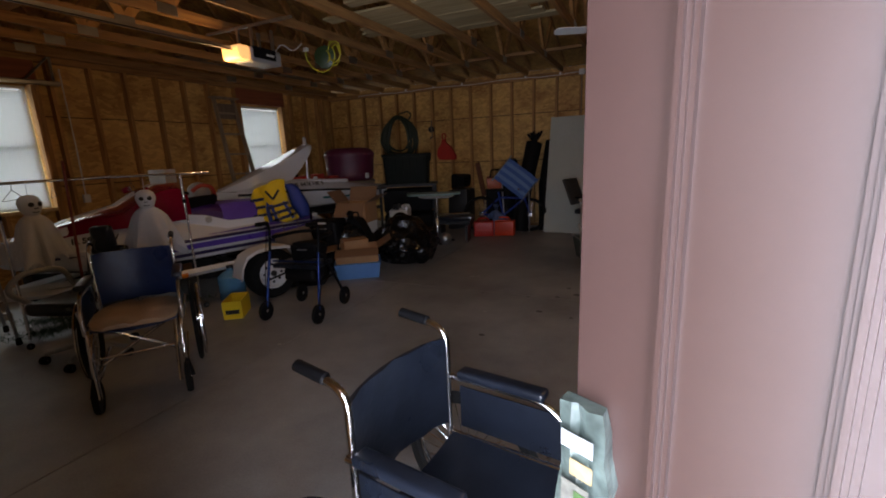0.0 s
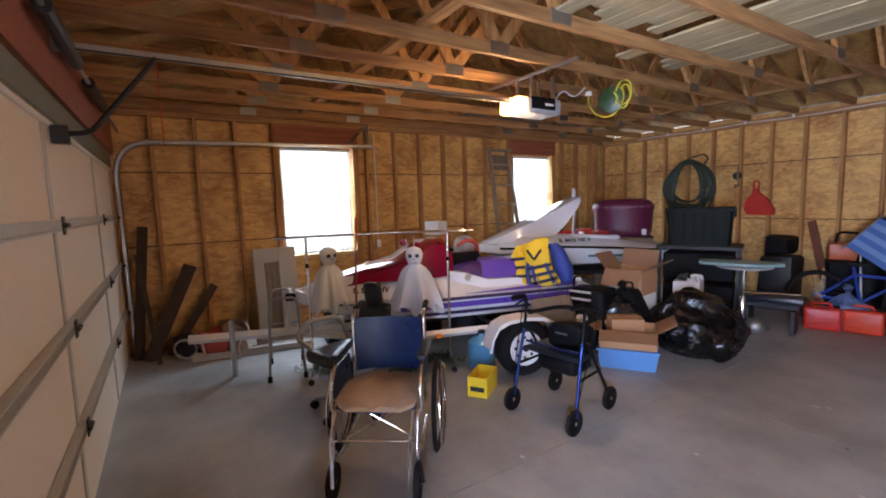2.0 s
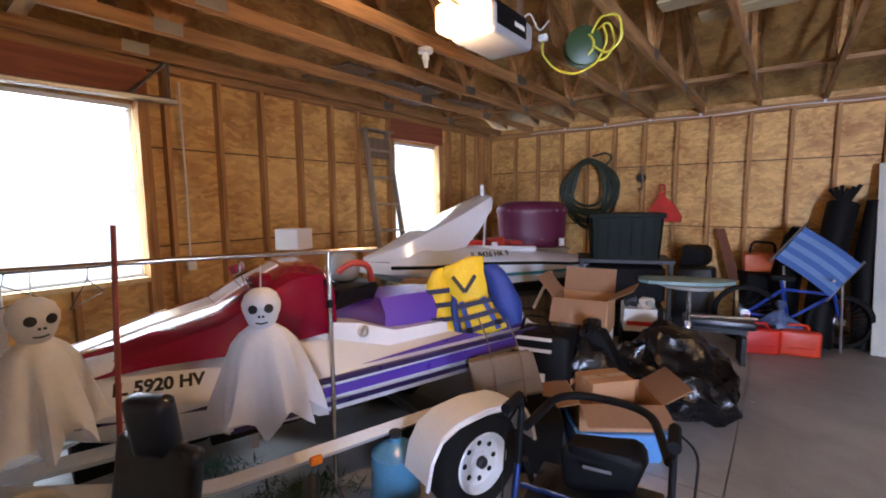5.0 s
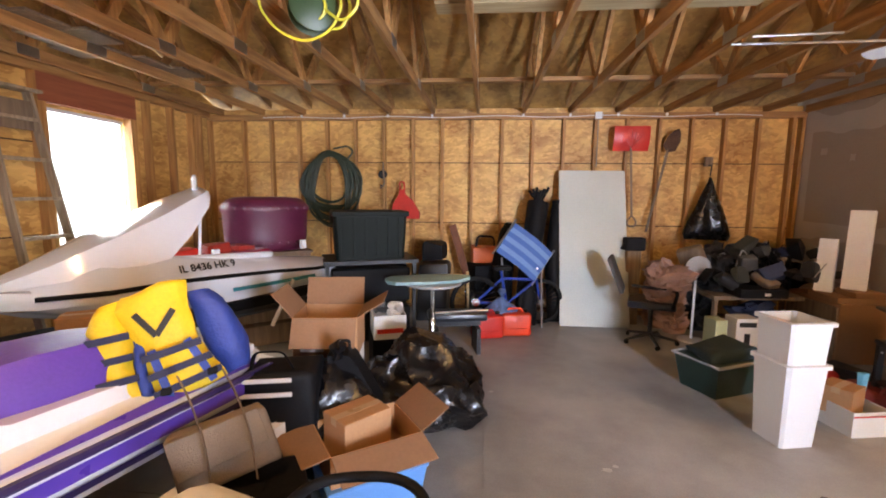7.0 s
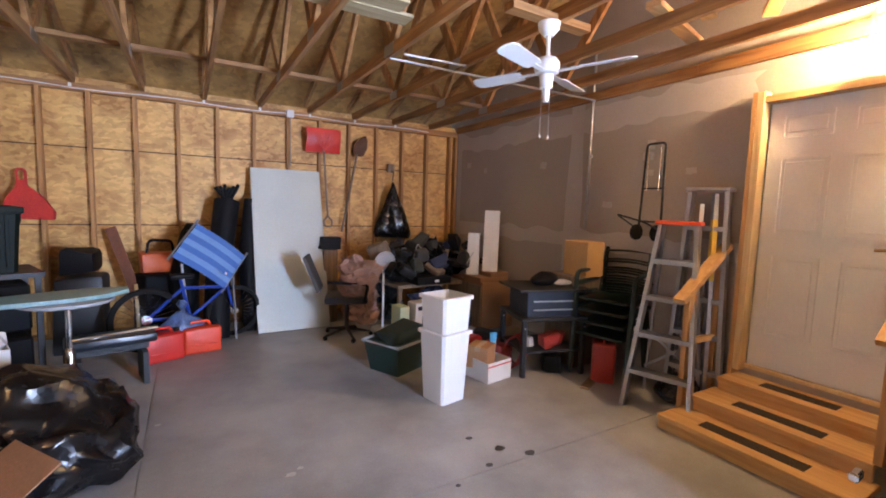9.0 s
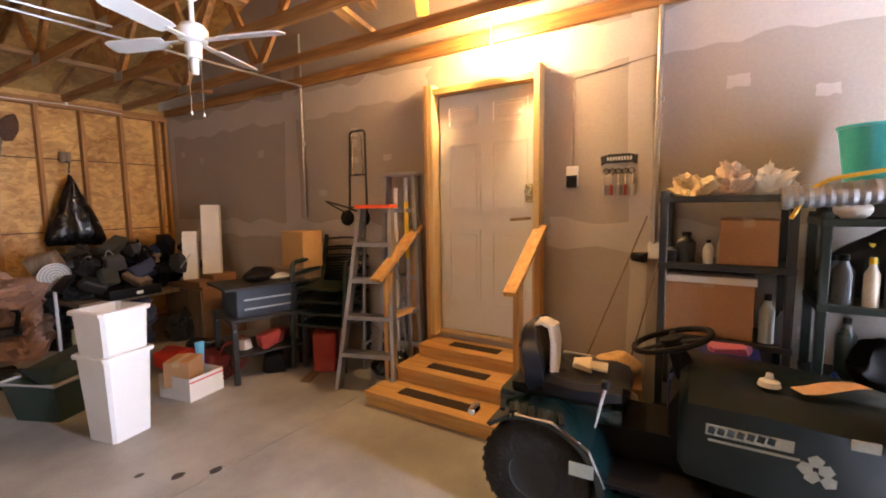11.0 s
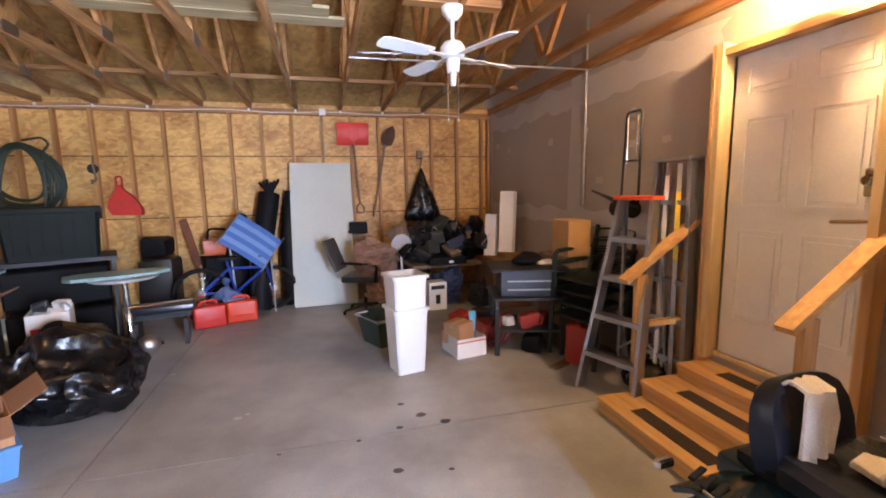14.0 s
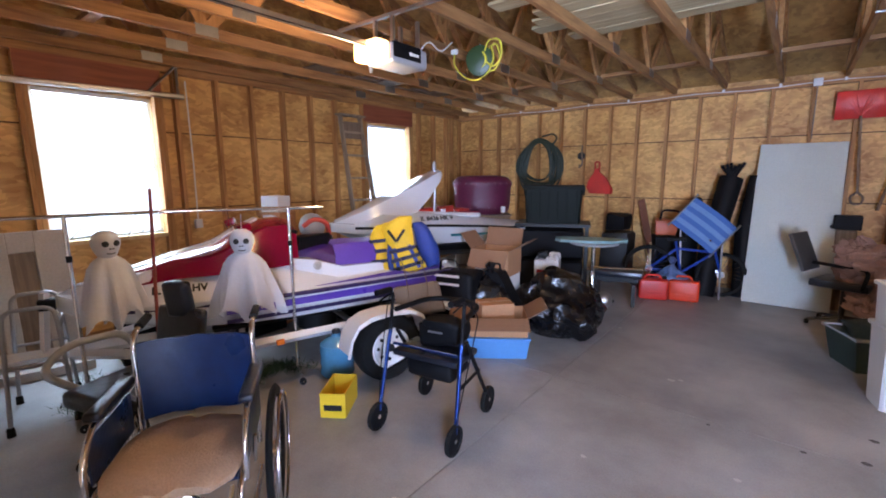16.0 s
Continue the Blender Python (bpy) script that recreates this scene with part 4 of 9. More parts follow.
part("strut", tube_bm([(-0.35, 0.46, 0.42), (-0.62, 0.44, 0.80)], 0.018, 8), WHITEPAINT, st)
part("crossbar", box_bm(-0.95, -0.87, -0.4, 0.4, 0.5, 0.56), DARKSTEEL, st)

# purple tub and black tote behind it
tub = thing("tub", -4.33, 7.45, 1.0, 38, "large purple oval plastic tub with a studded side", "tub")
PLUM = material("plum_plastic", (0.105, 0.016, 0.045), 0.38, amount=0.25, scale=4)
out = []
for z, k in ((0.0, 0.80), (0.02, 0.90), (0.07, 0.97), (0.15, 1.0), (0.40, 1.03), (0.43, 1.07), (0.47, 1.07), (0.50, 1.02), (0.54, 0.93), (0.565, 0.78), (0.575, 0.5)):
    out.append([(0.42 * k * math.copysign(abs(math.cos(t)) ** 0.9, math.cos(t)), 0.26 * k * math.copysign(abs(math.sin(t)) ** 0.9, math.sin(t)), z) for t in (i * math.tau / 36 for i in range(36))])
part("shell", loft_bm(out), PLUM, tub, smooth=True)
for i in range(9):
    for z in (0.10, 0.46):
        part("stud", lathe_bm([(0.016, 0), (0.014, 0.008), (0.001, 0.01)], 8, m=pose(-0.34 + 0.085 * i, -0.258 - (0.012 if z > 0.3 else 0.003), z, 90, 0, 0)), PLUM, tub)
crate = thing("support_crate", -4.33, 7.45, 0, 38, "dark wooden crate holding the purple tub", "crate")
for z in (0.02, 0.27, 0.52, 0.77):
    part("slat", box_bm(-0.4, 0.4, -0.25, 0.25, z, z + 0.21, 0.005), OLDWOOD, crate)
part("lid", box_bm(-0.42, 0.42, -0.27, 0.27, 0.98, 1.0), OLDWOOD, crate)

tote = thing("storage_tote", -3.26, 7.66, 0.92, 22, "large boxy black green lidded plastic storage tote", "storage tote")
BLACKTOTE = material("black_tote", (0.004, 0.008, 0.006), 0.6, amount=0.2, Specular_IOR_Level=0.2)
part("body", loft_bm([[(-a, -b + 0.03, z), (-a + 0.03, -b, z), (a - 0.03, -b, z), (a, -b + 0.03, z), (a, b - 0.03, z), (a - 0.03, b, z), (-a + 0.03, b, z), (-a, b - 0.03, z)] for a, b, z in ((0.36, 0.22, 0), (0.385, 0.245, 0.46))]), BLACKTOTE, tote)
part("lid", box_bm(-0.405, 0.405, -0.265, 0.265, 0.46, 0.515, 0.014, 2), BLACKTOTE, tote, smooth=True)
for k in range(6):
    part("rib", box_bm(-0.31 + 0.12 * k, -0.285 + 0.12 * k, -0.246, -0.21, 0.05, 0.455, 0.003), BLACKTOTE, tote)
for s_ in (-1, 1):
    part("latch", box_bm(s_ * 0.40 - 0.014, s_ * 0.40 + 0.014, -0.06, 0.06, 0.38, 0.50, 0.006), BLACKTOTE, tote)
tb = thing("work_stand", -3.26, 7.66, 0, 22, "dark stand loaded with black bins under the tote", "stand")
part("top", box_bm(-0.5, 0.5, -0.3, 0.3, 0.88, 0.92), DARKSTEEL, tb)
for a in (-0.46, 0.46):
    for b in (-0.26, 0.26):
        part("leg", box_bm(a - 0.02, a + 0.02, b - 0.02, b + 0.02, 0, 0.88), DARKSTEEL, tb)
for z in (0.02, 0.45):
    part("bin", box_bm(-0.42, 0.42, -0.24, 0.24, z, z + 0.38, 0.02), BLACK, tb)


# ---- seating, walking aids ----
BLUEVINYL = material("blue_vinyl", (0.008, 0.024, 0.085), 0.3, amount=0.3, scale=5, bump=0.3, fine=14)
BLACKVINYL = material("black_vinyl", (0.008, 0.011, 0.018), 0.3, amount=0.3, scale=5, bump=0.3, fine=14)
TAN = material("tan_fleece", (0.42, 0.29, 0.19), 0.95, amount=0.2, scale=7, bump=0.6, fine=120)
BLUEALU = material("blue_anodised", (0.02, 0.045, 0.17), 0.35, 0.8, amount=0.1)


def wheel_parts(parent, c, r, w, tyre=RUBBER, spokes=0, axis=(90, 0, 0), hubmat=None, name="wheel"):
    m = pose(*c, *axis)
    t = part(name, ring_bm([(r * 0.84, -w * 0.45), (r * 0.95, -w * 0.5), (r, 0), (r * 0.95, w * 0.5), (r * 0.84, w * 0.45), (r * 0.82, 0)], 36, m=m), tyre, parent, smooth=True)
    if spokes:
        bm = bmesh.new()
        for k in range(spokes):
            an = k * math.tau / spokes
            tube_bm([m @ Vector((0.02 * math.cos(an + 0.6), 0.02 * math.sin(an + 0.6), 0)), m @ Vector((r * 0.85 * math.cos(an), r * 0.85 * math.sin(an), 0))], 0.0022, 4, bm)
        part("spokes", bm, CHROME, t)
        part("rim", tube_bm([m @ Vector((r * 0.85 * math.cos(k * math.tau / 36), r * 0.85 * math.sin(k * math.tau / 36), 0)) for k in range(36)], 0.008, 6, closed=True), CHROME, t, "chrome rim", True)
    else:
        part("disc", lathe_bm([(r * 0.83, -w * 0.2), (r * 0.83, w * 0.2), (r * 0.3, w * 0.35), (0.001, w * 0.4)], 24, m=m), hubmat or BLACK, t, smooth=True)
    part("hub", lathe_bm([(r * 0.15, -w * 0.55), (r * 0.15, w * 0.55), (0.001, w * 0.6)], 12, m=m), CHROME, t)
    return t


def wheelchair(x, y, rz, vinyl, label, pad=None):
    wc = thing("wheelchair", x, y, 0, rz, label, "wheelchair", "wheelchairs")
    for s in (-1, 1):
        b = s * 0.235
        part("side_frame", tube_bm(bend([(-0.26, b, 0.33), (-0.26, b, 0.90), (-0.40, b, 0.925)], 0.07), 0.0125, 10), CHROME, wc, "chrome back post", True)
        part("grip", tube_bm([(-0.34, b, 0.918), (-0.455, b, 0.93)], 0.019, 10), BLACK, wc, "black rubber push grip", True)
        part("lower_frame", tube_bm(bend([(-0.26, b, 0.47), (0.22, b, 0.48), (0.30, b, 0.20), (0.10, b, 0.17), (-0.26, b, 0.20)], 0.07), 0.0125, 10), CHROME, wc, smooth=True)
        part("arm_frame", tube_bm(bend([(-0.26, b * 1.08, 0.70), (0.10, b * 1.08, 0.70), (0.20, b * 1.08, 0.60), (0.20, b * 1.08, 0.46)], 0.06), 0.0115, 10), CHROME, wc, smooth=True)
        part("armrest", box_bm(-0.22, 0.10, b * 1.08 - 0.03, b * 1.08 + 0.03, 0.71, 0.745, 0.015, 3), BLACKVINYL, wc, "padded black armrest", True)
        part("skirt_guard", box_bm(-0.22, 0.15, b * 1.08 - 0.003, b * 1.08 + 0.003, 0.50, 0.67), vinyl, wc)
        part("wheel_lock", tube_bm([(0.10, b * 1.15, 0.47), (0.14, b * 1.2, 0.60)], 0.008, 6), CHROME, wc)
        wheel_parts(wc, (-0.22, s * 0.31, 0.305), 0.30, 0.028, spokes=24)
        part("push_rim", tube_bm([(-0.22 + 0.26 * math.cos(k * math.tau / 32), s * 0.345, 0.305 + 0.26 * math.sin(k * math.tau / 32)) for k in range(32)], 0.008, 6, closed=True), CHROME, wc, smooth=True)
        part("fork", tube_bm([(0.27, b, 0.24), (0.30, b + s * 0.028, 0.10)], 0.012, 6), BLACK, wc)
        wheel_parts(wc, (0.30, b, 0.10), 0.10, 0.032, name="caster")
        part("footrest_tube", tube_bm(bend([(0.24, b * 0.9, 0.47), (0.36, b * 0.9, 0.40), (0.42, b * 0.85, 0.14)], 0.05), 0.011, 8), CHROME, wc, smooth=True)
    part("cross_brace", tube_bm([(0.02, -0.23, 0.19), (0.02, 0.23, 0.46)], 0.011, 8), CHROME, wc)
    part("cross_brace", tube_bm([(0.045, 0.23, 0.19), (0.045, -0.23, 0.46)], 0.011, 8), CHROME, wc)
    part("front_bar", tube_bm([(0.29, -0.235, 0.33), (0.29, 0.235, 0.33)], 0.008, 8), CHROME, wc)
    n = 9
    rows = []
    for z in (0.52, 0.60, 0.70, 0.80, 0.87):
        rows.append([(-0.255 - 0.045 * (1 - (2 * k / (n - 1) - 1) ** 2), -0.225 + 0.45 * k / (n - 1), z + 0.006 * math.sin(k * 2.3 + z * 20)) for k in range(n)] +
                    [(-0.268 - 0.045 * (1 - (2 * k / (n - 1) - 1) ** 2), -0.225 + 0.45 * k / (n - 1), z) for k in reversed(range(n))])
    part("back_sling", loft_bm(rows), vinyl, wc, smooth=True)
    rows = []
    for a in (-0.24, -0.12, 0.0, 0.12, 0.21):
        rows.append([(a, -0.225 + 0.45 * k / 8, 0.485 - 0.03 * (1 - (k / 4 - 1) ** 2)) for k in range(9)] + [(a, -0.225 + 0.45 * k / 8, 0.475 - 0.03 * (1 - (k / 4 - 1) ** 2)) for k in reversed(range(9))])
    part("seat_sling", loft_bm(rows), vinyl, wc, smooth=True)
    return wc


wheelchair(-2.41, 2.45, -35.7, BLUEVINYL, "folding wheelchair with a blue vinyl back")
wheelchair(0.20, 1.85, -9, BLACKVINYL, "dark blue vinyl wheelchair with chrome push handles").scale = (1, 1, 0.93)
cu = thing("seat_cushion", -2.41, 2.45, 0.49, -35.7, "tan fleece cushion on the wheelchair seat", "cushion")
bm = bmesh.new()
rows = []
for i in range(9):
    a = -0.22 + 0.5 * i / 8
    w = 0.235 * (1 - 0.35 * abs(i / 4 - 1) ** 4)
    zt = 0.055 - 0.03 * abs(i / 4 - 1) ** 3
    rows.append([(a, -w, 0.0), (a, -w, zt * 0.5), (a, -w * 0.8, zt), (a, -w * 0.3, zt + 0.012), (a, 0, zt - 0.008), (a, w * 0.3, zt + 0.012), (a, w * 0.8, zt), (a, w, zt * 0.5), (a, w, 0.0)])
part("pad", rough_up(loft_bm(rows, bm), 0.012, 8), TAN, cu, smooth=True)
sign = thing("plastic_bag", 0.545, 1.405, 0.93, -26, "printed white and green plastic bag on the door edge", "bag")
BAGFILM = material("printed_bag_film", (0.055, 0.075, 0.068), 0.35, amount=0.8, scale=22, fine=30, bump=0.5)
sign.location = (0.515, 1.43, 0.99)
bm = loft_bm([[(x0 + 0.006 * math.sin(k * 1.7 + 9 * z), -0.014 - 0.016 * abs(math.sin(k * 1.1 + 13 * z)), z) for k, x0 in enumerate((-0.012, 0.006, 0.022, 0.040, w))] + [(x0, 0.0 - 0.003 * math.sin(9 * z), z) for x0 in (w, 0.040, 0.022, 0.006, -0.012)]
              for z, w in ((-0.13, 0.055), (-0.09, 0.068), (-0.05, 0.062), (-0.01, 0.070), (0.03, 0.060), (0.07, 0.058), (0.10, 0.050))])
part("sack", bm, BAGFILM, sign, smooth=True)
part("printed_label", box_bm(0.0, 0.045, -0.0335, -0.0325, -0.09, -0.02), material("printed_label", (0.10, 0.10, 0.085), 0.5, amount=0.4, scale=30), sign)

for x0, x1, z0, z1, c, nm in ((0.0, 0.05, 0.035, 0.06, (0.30, 0.33, 0.34), "pale band"), (0.015, 0.05, -0.005, 0.02, (0.28, 0.20, 0.10), "tan patch"), (0.022, 0.052, -0.06, -0.03, (0.03, 0.07, 0.02), "green patch"), (0.0, 0.02, -0.12, -0.09, (0.25, 0.26, 0.18), "cream patch"), (0.03, 0.05, -0.12, -0.095, (0.02, 0.05, 0.02), "dark green patch")):
    part("printed_patch", box_bm(x0, x1, -0.0350, -0.0336, z0, z1), material("print_ink", c, 0.5, amount=0.5, scale=40), sign, nm + " printed on the bag")

# reclining chair behind it
GREYTUBE = material("grey_plastic", (0.33, 0.34, 0.35), 0.35, amount=0.08)
oc = thing("swivel_chair", -3.28, 2.55, 0, -72, "black swivel chair with curved grey arms and a headrest", "swivel chair")
for k in range(5):
    t = k * math.tau / 5 + 0.3
    part("base_leg", tube_bm([(0.03 * math.cos(t), 0.03 * math.sin(t), 0.12), (0.29 * math.cos(t), 0.29 * math.sin(t), 0.08)], [0.025, 0.015], 8), GREYTUBE, oc, smooth=True)
    wheel_parts(oc, (0.30 * math.cos(t), 0.30 * math.sin(t), 0.032), 0.032, 0.04, name="caster")
part("gas_post", tube_bm([(0, 0, 0.10), (0, 0, 0.40)], 0.025, 12), BLACK, oc, smooth=True)
part("seat", rough_up(box_bm(-0.22, 0.24, -0.23, 0.23, 0.40, 0.50, 0.04, 3), 0.01, 5), BLACKVINYL, oc, smooth=True)
part("backrest", moved(box_bm(-0.03, 0.03, -0.18, 0.18, 0, 0.32, 0.03, 3), pose(-0.25, 0, 0.50, 0, -10, 0)), BLACKVINYL, oc, smooth=True)
part("headrest", moved(box_bm(-0.04, 0.04, -0.08, 0.08, 0, 0.22, 0.035, 3), pose(-0.30, 0.0, 0.76, 0, 8, 10)), BLACKVINYL, oc, smooth=True)
for s in (-1, 1):
    part("arm", tube_bm(bend([(0.12, s * 0.24, 0.44), (0.28, s * 0.30, 0.60), (0.14, s * 0.31, 0.70), (-0.16, s * 0.30, 0.68), (-0.20, s * 0.24, 0.48)], 0.12), 0.020, 10), GREYTUBE, oc, "curved grey plastic arm", True)

# rollator
ro = thing("rollator", -2.29, 3.87, 0, 9, "blue framed rollator walker with a black seat", "walker")
for s in (-1, 1):
    b = s * 0.27
    part("rear_leg", tube_bm([(b, -0.24, 0.12), (b * 0.93, -0.13, 0.62)], 0.0125, 10), BLUEALU, ro, "blue metal leg", True)
    part("front_leg", tube_bm([(b * 0.9, 0.26, 0.12), (b * 0.92, -0.06, 0.60)], 0.0125, 10), BLACK, ro, smooth=True)
    part("handle_tube", tube_bm(bend([(b * 0.93, -0.13, 0.60), (b * 0.93, -0.09, 0.86), (b * 0.93, -0.22, 0.88)], 0.05), 0.012, 10), BLACK, ro, smooth=True)
    part("grip", tube_bm([(b * 0.93, -0.12, 0.875), (b * 0.93, -0.26, 0.885)], 0.019, 10), BLACK, ro, smooth=True)
    part("brake_lever", tube_bm([(b * 0.93, -0.10, 0.85), (b * 0.93, -0.23, 0.83)], 0.006, 6), BLACK, ro)
    part("brake_cable", tube_bm(bend([(b * 0.93, -0.10, 0.86), (b * 1.2, -0.05, 0.78), (b * 1.1, -0.18, 0.4), (b, -0.24, 0.16)], 0.15), 0.004, 6), BLACK, ro, smooth=True)
    part("side_rail", tube_bm([(b * 0.97, -0.19, 0.36), (b * 0.92, 0.12, 0.36)], 0.010, 8), BLACK, ro)
    for c in ((b, -0.26, 0.09), (b * 0.9, 0.27, 0.09)):
        wheel_parts(ro, c, 0.09, 0.028, axis=(90, 0, 90), name="wheel")
part("seat", rough_up(box_bm(-0.23, 0.23, -0.15, 0.13, 0.46, 0.50, 0.015, 2), 0.006, 6), BLACKVINYL, ro, smooth=True)
part("basket", rough_up(box_bm(-0.17, 0.17, -0.11, 0.12, 0.33, 0.45, 0.045, 3), 0.03, 7), BLACK, ro, "black fabric pouch", True)
part("backrest", tube_bm(bend([(-0.24, -0.08, 0.74), (-0.20, 0.32, 0.73), (0.16, 0.34, 0.72), (0.24, -0.08, 0.74)], 0.16, 8), 0.017, 10), BLACK, ro, smooth=True)
part("cross_bar", tube_bm([(-0.25, -0.1, 0.52), (0.25, -0.1, 0.52)], 0.010, 8), BLUEALU, ro)
bag = thing("shopping_bag", -3.06, 4.62, 0.34, 36, "slumped grey canvas tote bag with webbing straps beside the trailer", "bag")
CANVAS = material("grey_canvas", (0.20, 0.155, 0.115), 0.9, amount=0.15, scale=8, bump=0.4, fine=150)
part("sack", rough_up(moved(box_bm(-0.21, 0.20, -0.055, 0.065, 0.0, 0.27, 0.03, 4), pose(0, 0, 0.03, -14, -14, 0)), 0.035, 6), CANVAS, bag, smooth=True)
part("flap", rough_up(moved(box_bm(-0.19, 0.17, -0.075, -0.055, 0.10, 0.27, 0.008, 3), pose(0, 0, 0.03, -14, -14, 0)), 0.025, 6), CANVAS, bag, smooth=True)
for s in (-0.09, 0.08):
    part("strap", tube_bm(bend([(s, -0.13, 0.08), (s - 0.02, -0.11, 0.30), (s - 0.06, -0.02, 0.44), (s - 0.10, 0.06, 0.52)], 0.05), 0.014, 4, flat=0.3), OLDWOOD, bag, "worn brown webbing strap")
bk = thing("backpack", -2.29, 3.96, 0.505, 12, "black padded bag slumped on the walker seat", "bag")
part("sack", rough_up(box_bm(-0.13, 0.13, -0.09, 0.08, 0.0, 0.15, 0.04, 3), 0.05, 7), BLACK, bk, smooth=True)
part("flap", rough_up(box_bm(-0.11, 0.10, -0.10, 0.02, 0.12, 0.17, 0.02, 2), 0.03, 8), BLACK, bk, smooth=True)
part("reflective_tape", box_bm(-0.06, 0.04, -0.112, -0.108, 0.10, 0.112), ALU, bk)

# garment rack with ghosts
rk = thing("garment_rack", -3.85, 3.10, 0, 67.3, "tall chrome garment rack with a bent rod", "garment rack")
part("rod", tube_bm([(-0.95, 0, 1.335), (0.0, 0, 1.345), (0.92, 0, 1.335)], 0.0125, 10), CHROME, rk, smooth=True)
for a in (-0.66, 0.66):
    part("post", tube_bm([(a, 0, 0.08), (a, 0, 1.34)], 0.0125, 10), CHROME, rk, smooth=True)
    part("foot", tube_bm([(a, -0.2, 0.07), (a, 0.2, 0.07)], 0.012, 8), CHROME, rk)
    part("collar", tube_bm([(a, 0, 1.05), (a, 0, 1.09)], 0.017, 10), BLACK, rk)
    for b in (-0.2, 0.2):
        wheel_parts(rk, (a, b, 0.027), 0.027, 0.02, name="caster")
for i, (a, kd) in enumerate(((-0.55, 0), (-0.3, 1), (0.25, 0))):
    h = thing("wire_hanger", *(rk.matrix_world @ Vector((a, 0, 1.335))), 67.3 + 70 + 12 * i, "thin wire hanger on the garment rack", "hanger", "wire hangers")
    part("wire", tube_bm(bend([(0.0, 0, 0.014), (0.02, 0, 0.0), (0.0, 0, -0.05), (0.18, 0, -0.13), (-0.18, 0, -0.13), (0.0, 0, -0.05)], 0.015), 0.0022, 5), DARKSTEEL, h)

SHEET = material("white_gauze", (0.74, 0.76, 0.82), 0.8, amount=0.05, scale=9, bump=0.2, Alpha=0.80)


def ghost(x, y, z, rz, spread, seed):
    g = thing("ghost_decoration", x, y, z, rz, "white gauze ghost decoration with a skull face, hanging", "halloween decoration", "hanging ghosts")
    n = 56
    rows = []
    for z0, r in ((0.05, 0.034), (0.02, 0.055), (-0.015, 0.105), (-0.06, 0.140), (-0.13, 0.160), (-0.22, 0.180), (-0.31, 0.200), (-0.39, 0.215)):
        d = -z0 if z0 < 0 else 0.0
        ring = []
        for k in range(n):
            t = k * math.tau / n
            fold = 1 + d * (0.55 * math.sin(5 * t + seed) + 0.40 * math.sin(9 * t + seed * 2 + 3 * d) + 0.25 * math.sin(14 * t + seed))
            ring.append((r * spread * fold * math.cos(t) + 0.05 * d * math.sin(seed), r * 0.62 * fold * math.sin(t), z0 - 0.06 * d * math.sin(3 * t + seed) - (0.05 * math.sin(7 * t + seed) if z0 < -0.36 else 0.0)))
        rows.append(ring)
    part("sheet", loft_bm(rows, caps=False), SHEET, g, smooth=True)
    bm = lathe_bm([(0.001, -0.01), (0.038, 0.0), (0.060, 0.035), (0.078, 0.085), (0.080, 0.115), (0.066, 0.152), (0.036, 0.174), (0.001, 0.180)], 20)
    part("head", bm, SHEET, g, smooth=True)
    for s in (-1, 1):
        part("eye", moved(lathe_bm([(0.020, -0.01), (0.019, 0.006), (0.001, 0.008)], 14), pose(s * 0.030, -0.070, 0.102, 90, 0, s * 22)), INK, g)
        part("nostril", moved(lathe_bm([(0.006, -0.01), (0.005, 0.005), (0.001, 0.006)], 8), pose(s * 0.008, -0.074, 0.070, 90, 0, s * 8)), INK, g)
    part("mouth", tube_bm([(-0.024, -0.058, 0.040), (0.0, -0.064, 0.036), (0.024, -0.058, 0.040)], 0.0035, 6), INK, g)
    part("loop", tube_bm([(0, 0, 0.17), (0.004, 0, 0.28)], 0.0025, 5), SHEET, g)
    return g


ghost(-3.56, 3.32, 1.04, 58, 0.95, 0.4)
ghost(-4.00, 2.66, 1.06, 98, 0.85, 2.1)
pole = thing("broom_pole", -3.93, 2.93, 0, 0, "thin red brown pole leaning on the rack rod", "pole")
part("shaft", tube_bm([(0.05, -0.10, 0.0), (0.02, -0.02, 1.50)], 0.011, 8), material("red_brown_paint", (0.22, 0.04, 0.03), 0.5), pole, smooth=True)

# life vest over the seat
YEL = material("yellow_nylon", (0.75, 0.52, 0.02), 0.6, amount=0.1, scale=9, bump=0.4, fine=60)
BLUN = material("blue_nylon", (0.02, 0.05, 0.28), 0.6, amount=0.15, scale=9, bump=0.4, fine=60)
NVY = material("navy_nylon", (0.015, 0.02, 0.06), 0.7, amount=0.2)
lv = thing("life_vest", -3.40, 4.71, 0.635, 33, "yellow and blue life vest draped on the jet ski", "life vest")


vm = pose(0, 0, 0, -20, 0, 0) @ Matrix.Diagonal((1, 1, 1.06, 1))


def vest_panel(name, rows, t, mat, y=0.0, label="", wob=0.016):
    """A padded panel; rows of left and right points (x, z) from top to bottom."""
    fine = []
    for (p, q), (p2, q2) in zip(rows, rows[1:]):
        fine += [(Vector(p).lerp(Vector(p2), j / 4), Vector(q).lerp(Vector(q2), j / 4)) for j in range(4)]
    fine.append((Vector(rows[-1][0]), Vector(rows[-1][1])))
    n, out = len(fine), []
    for i, (p, q) in enumerate(fine):
        edge = 1 - abs(2 * i / (n - 1) - 1) ** 5
        pts = [p.lerp(q, k / 8) for k in range(9)]
        out.append([(v.x, y - t * (1 - abs(2 * k / 8 - 1) ** 3) * (0.35 + 0.65 * edge), v.y) for k, v in enumerate(pts)] + [(v.x, y + 0.02, v.y) for v in reversed(pts)])
    return part(name, moved(rough_up(loft_bm(out), wob, 9), vm), mat, lv, label, True)


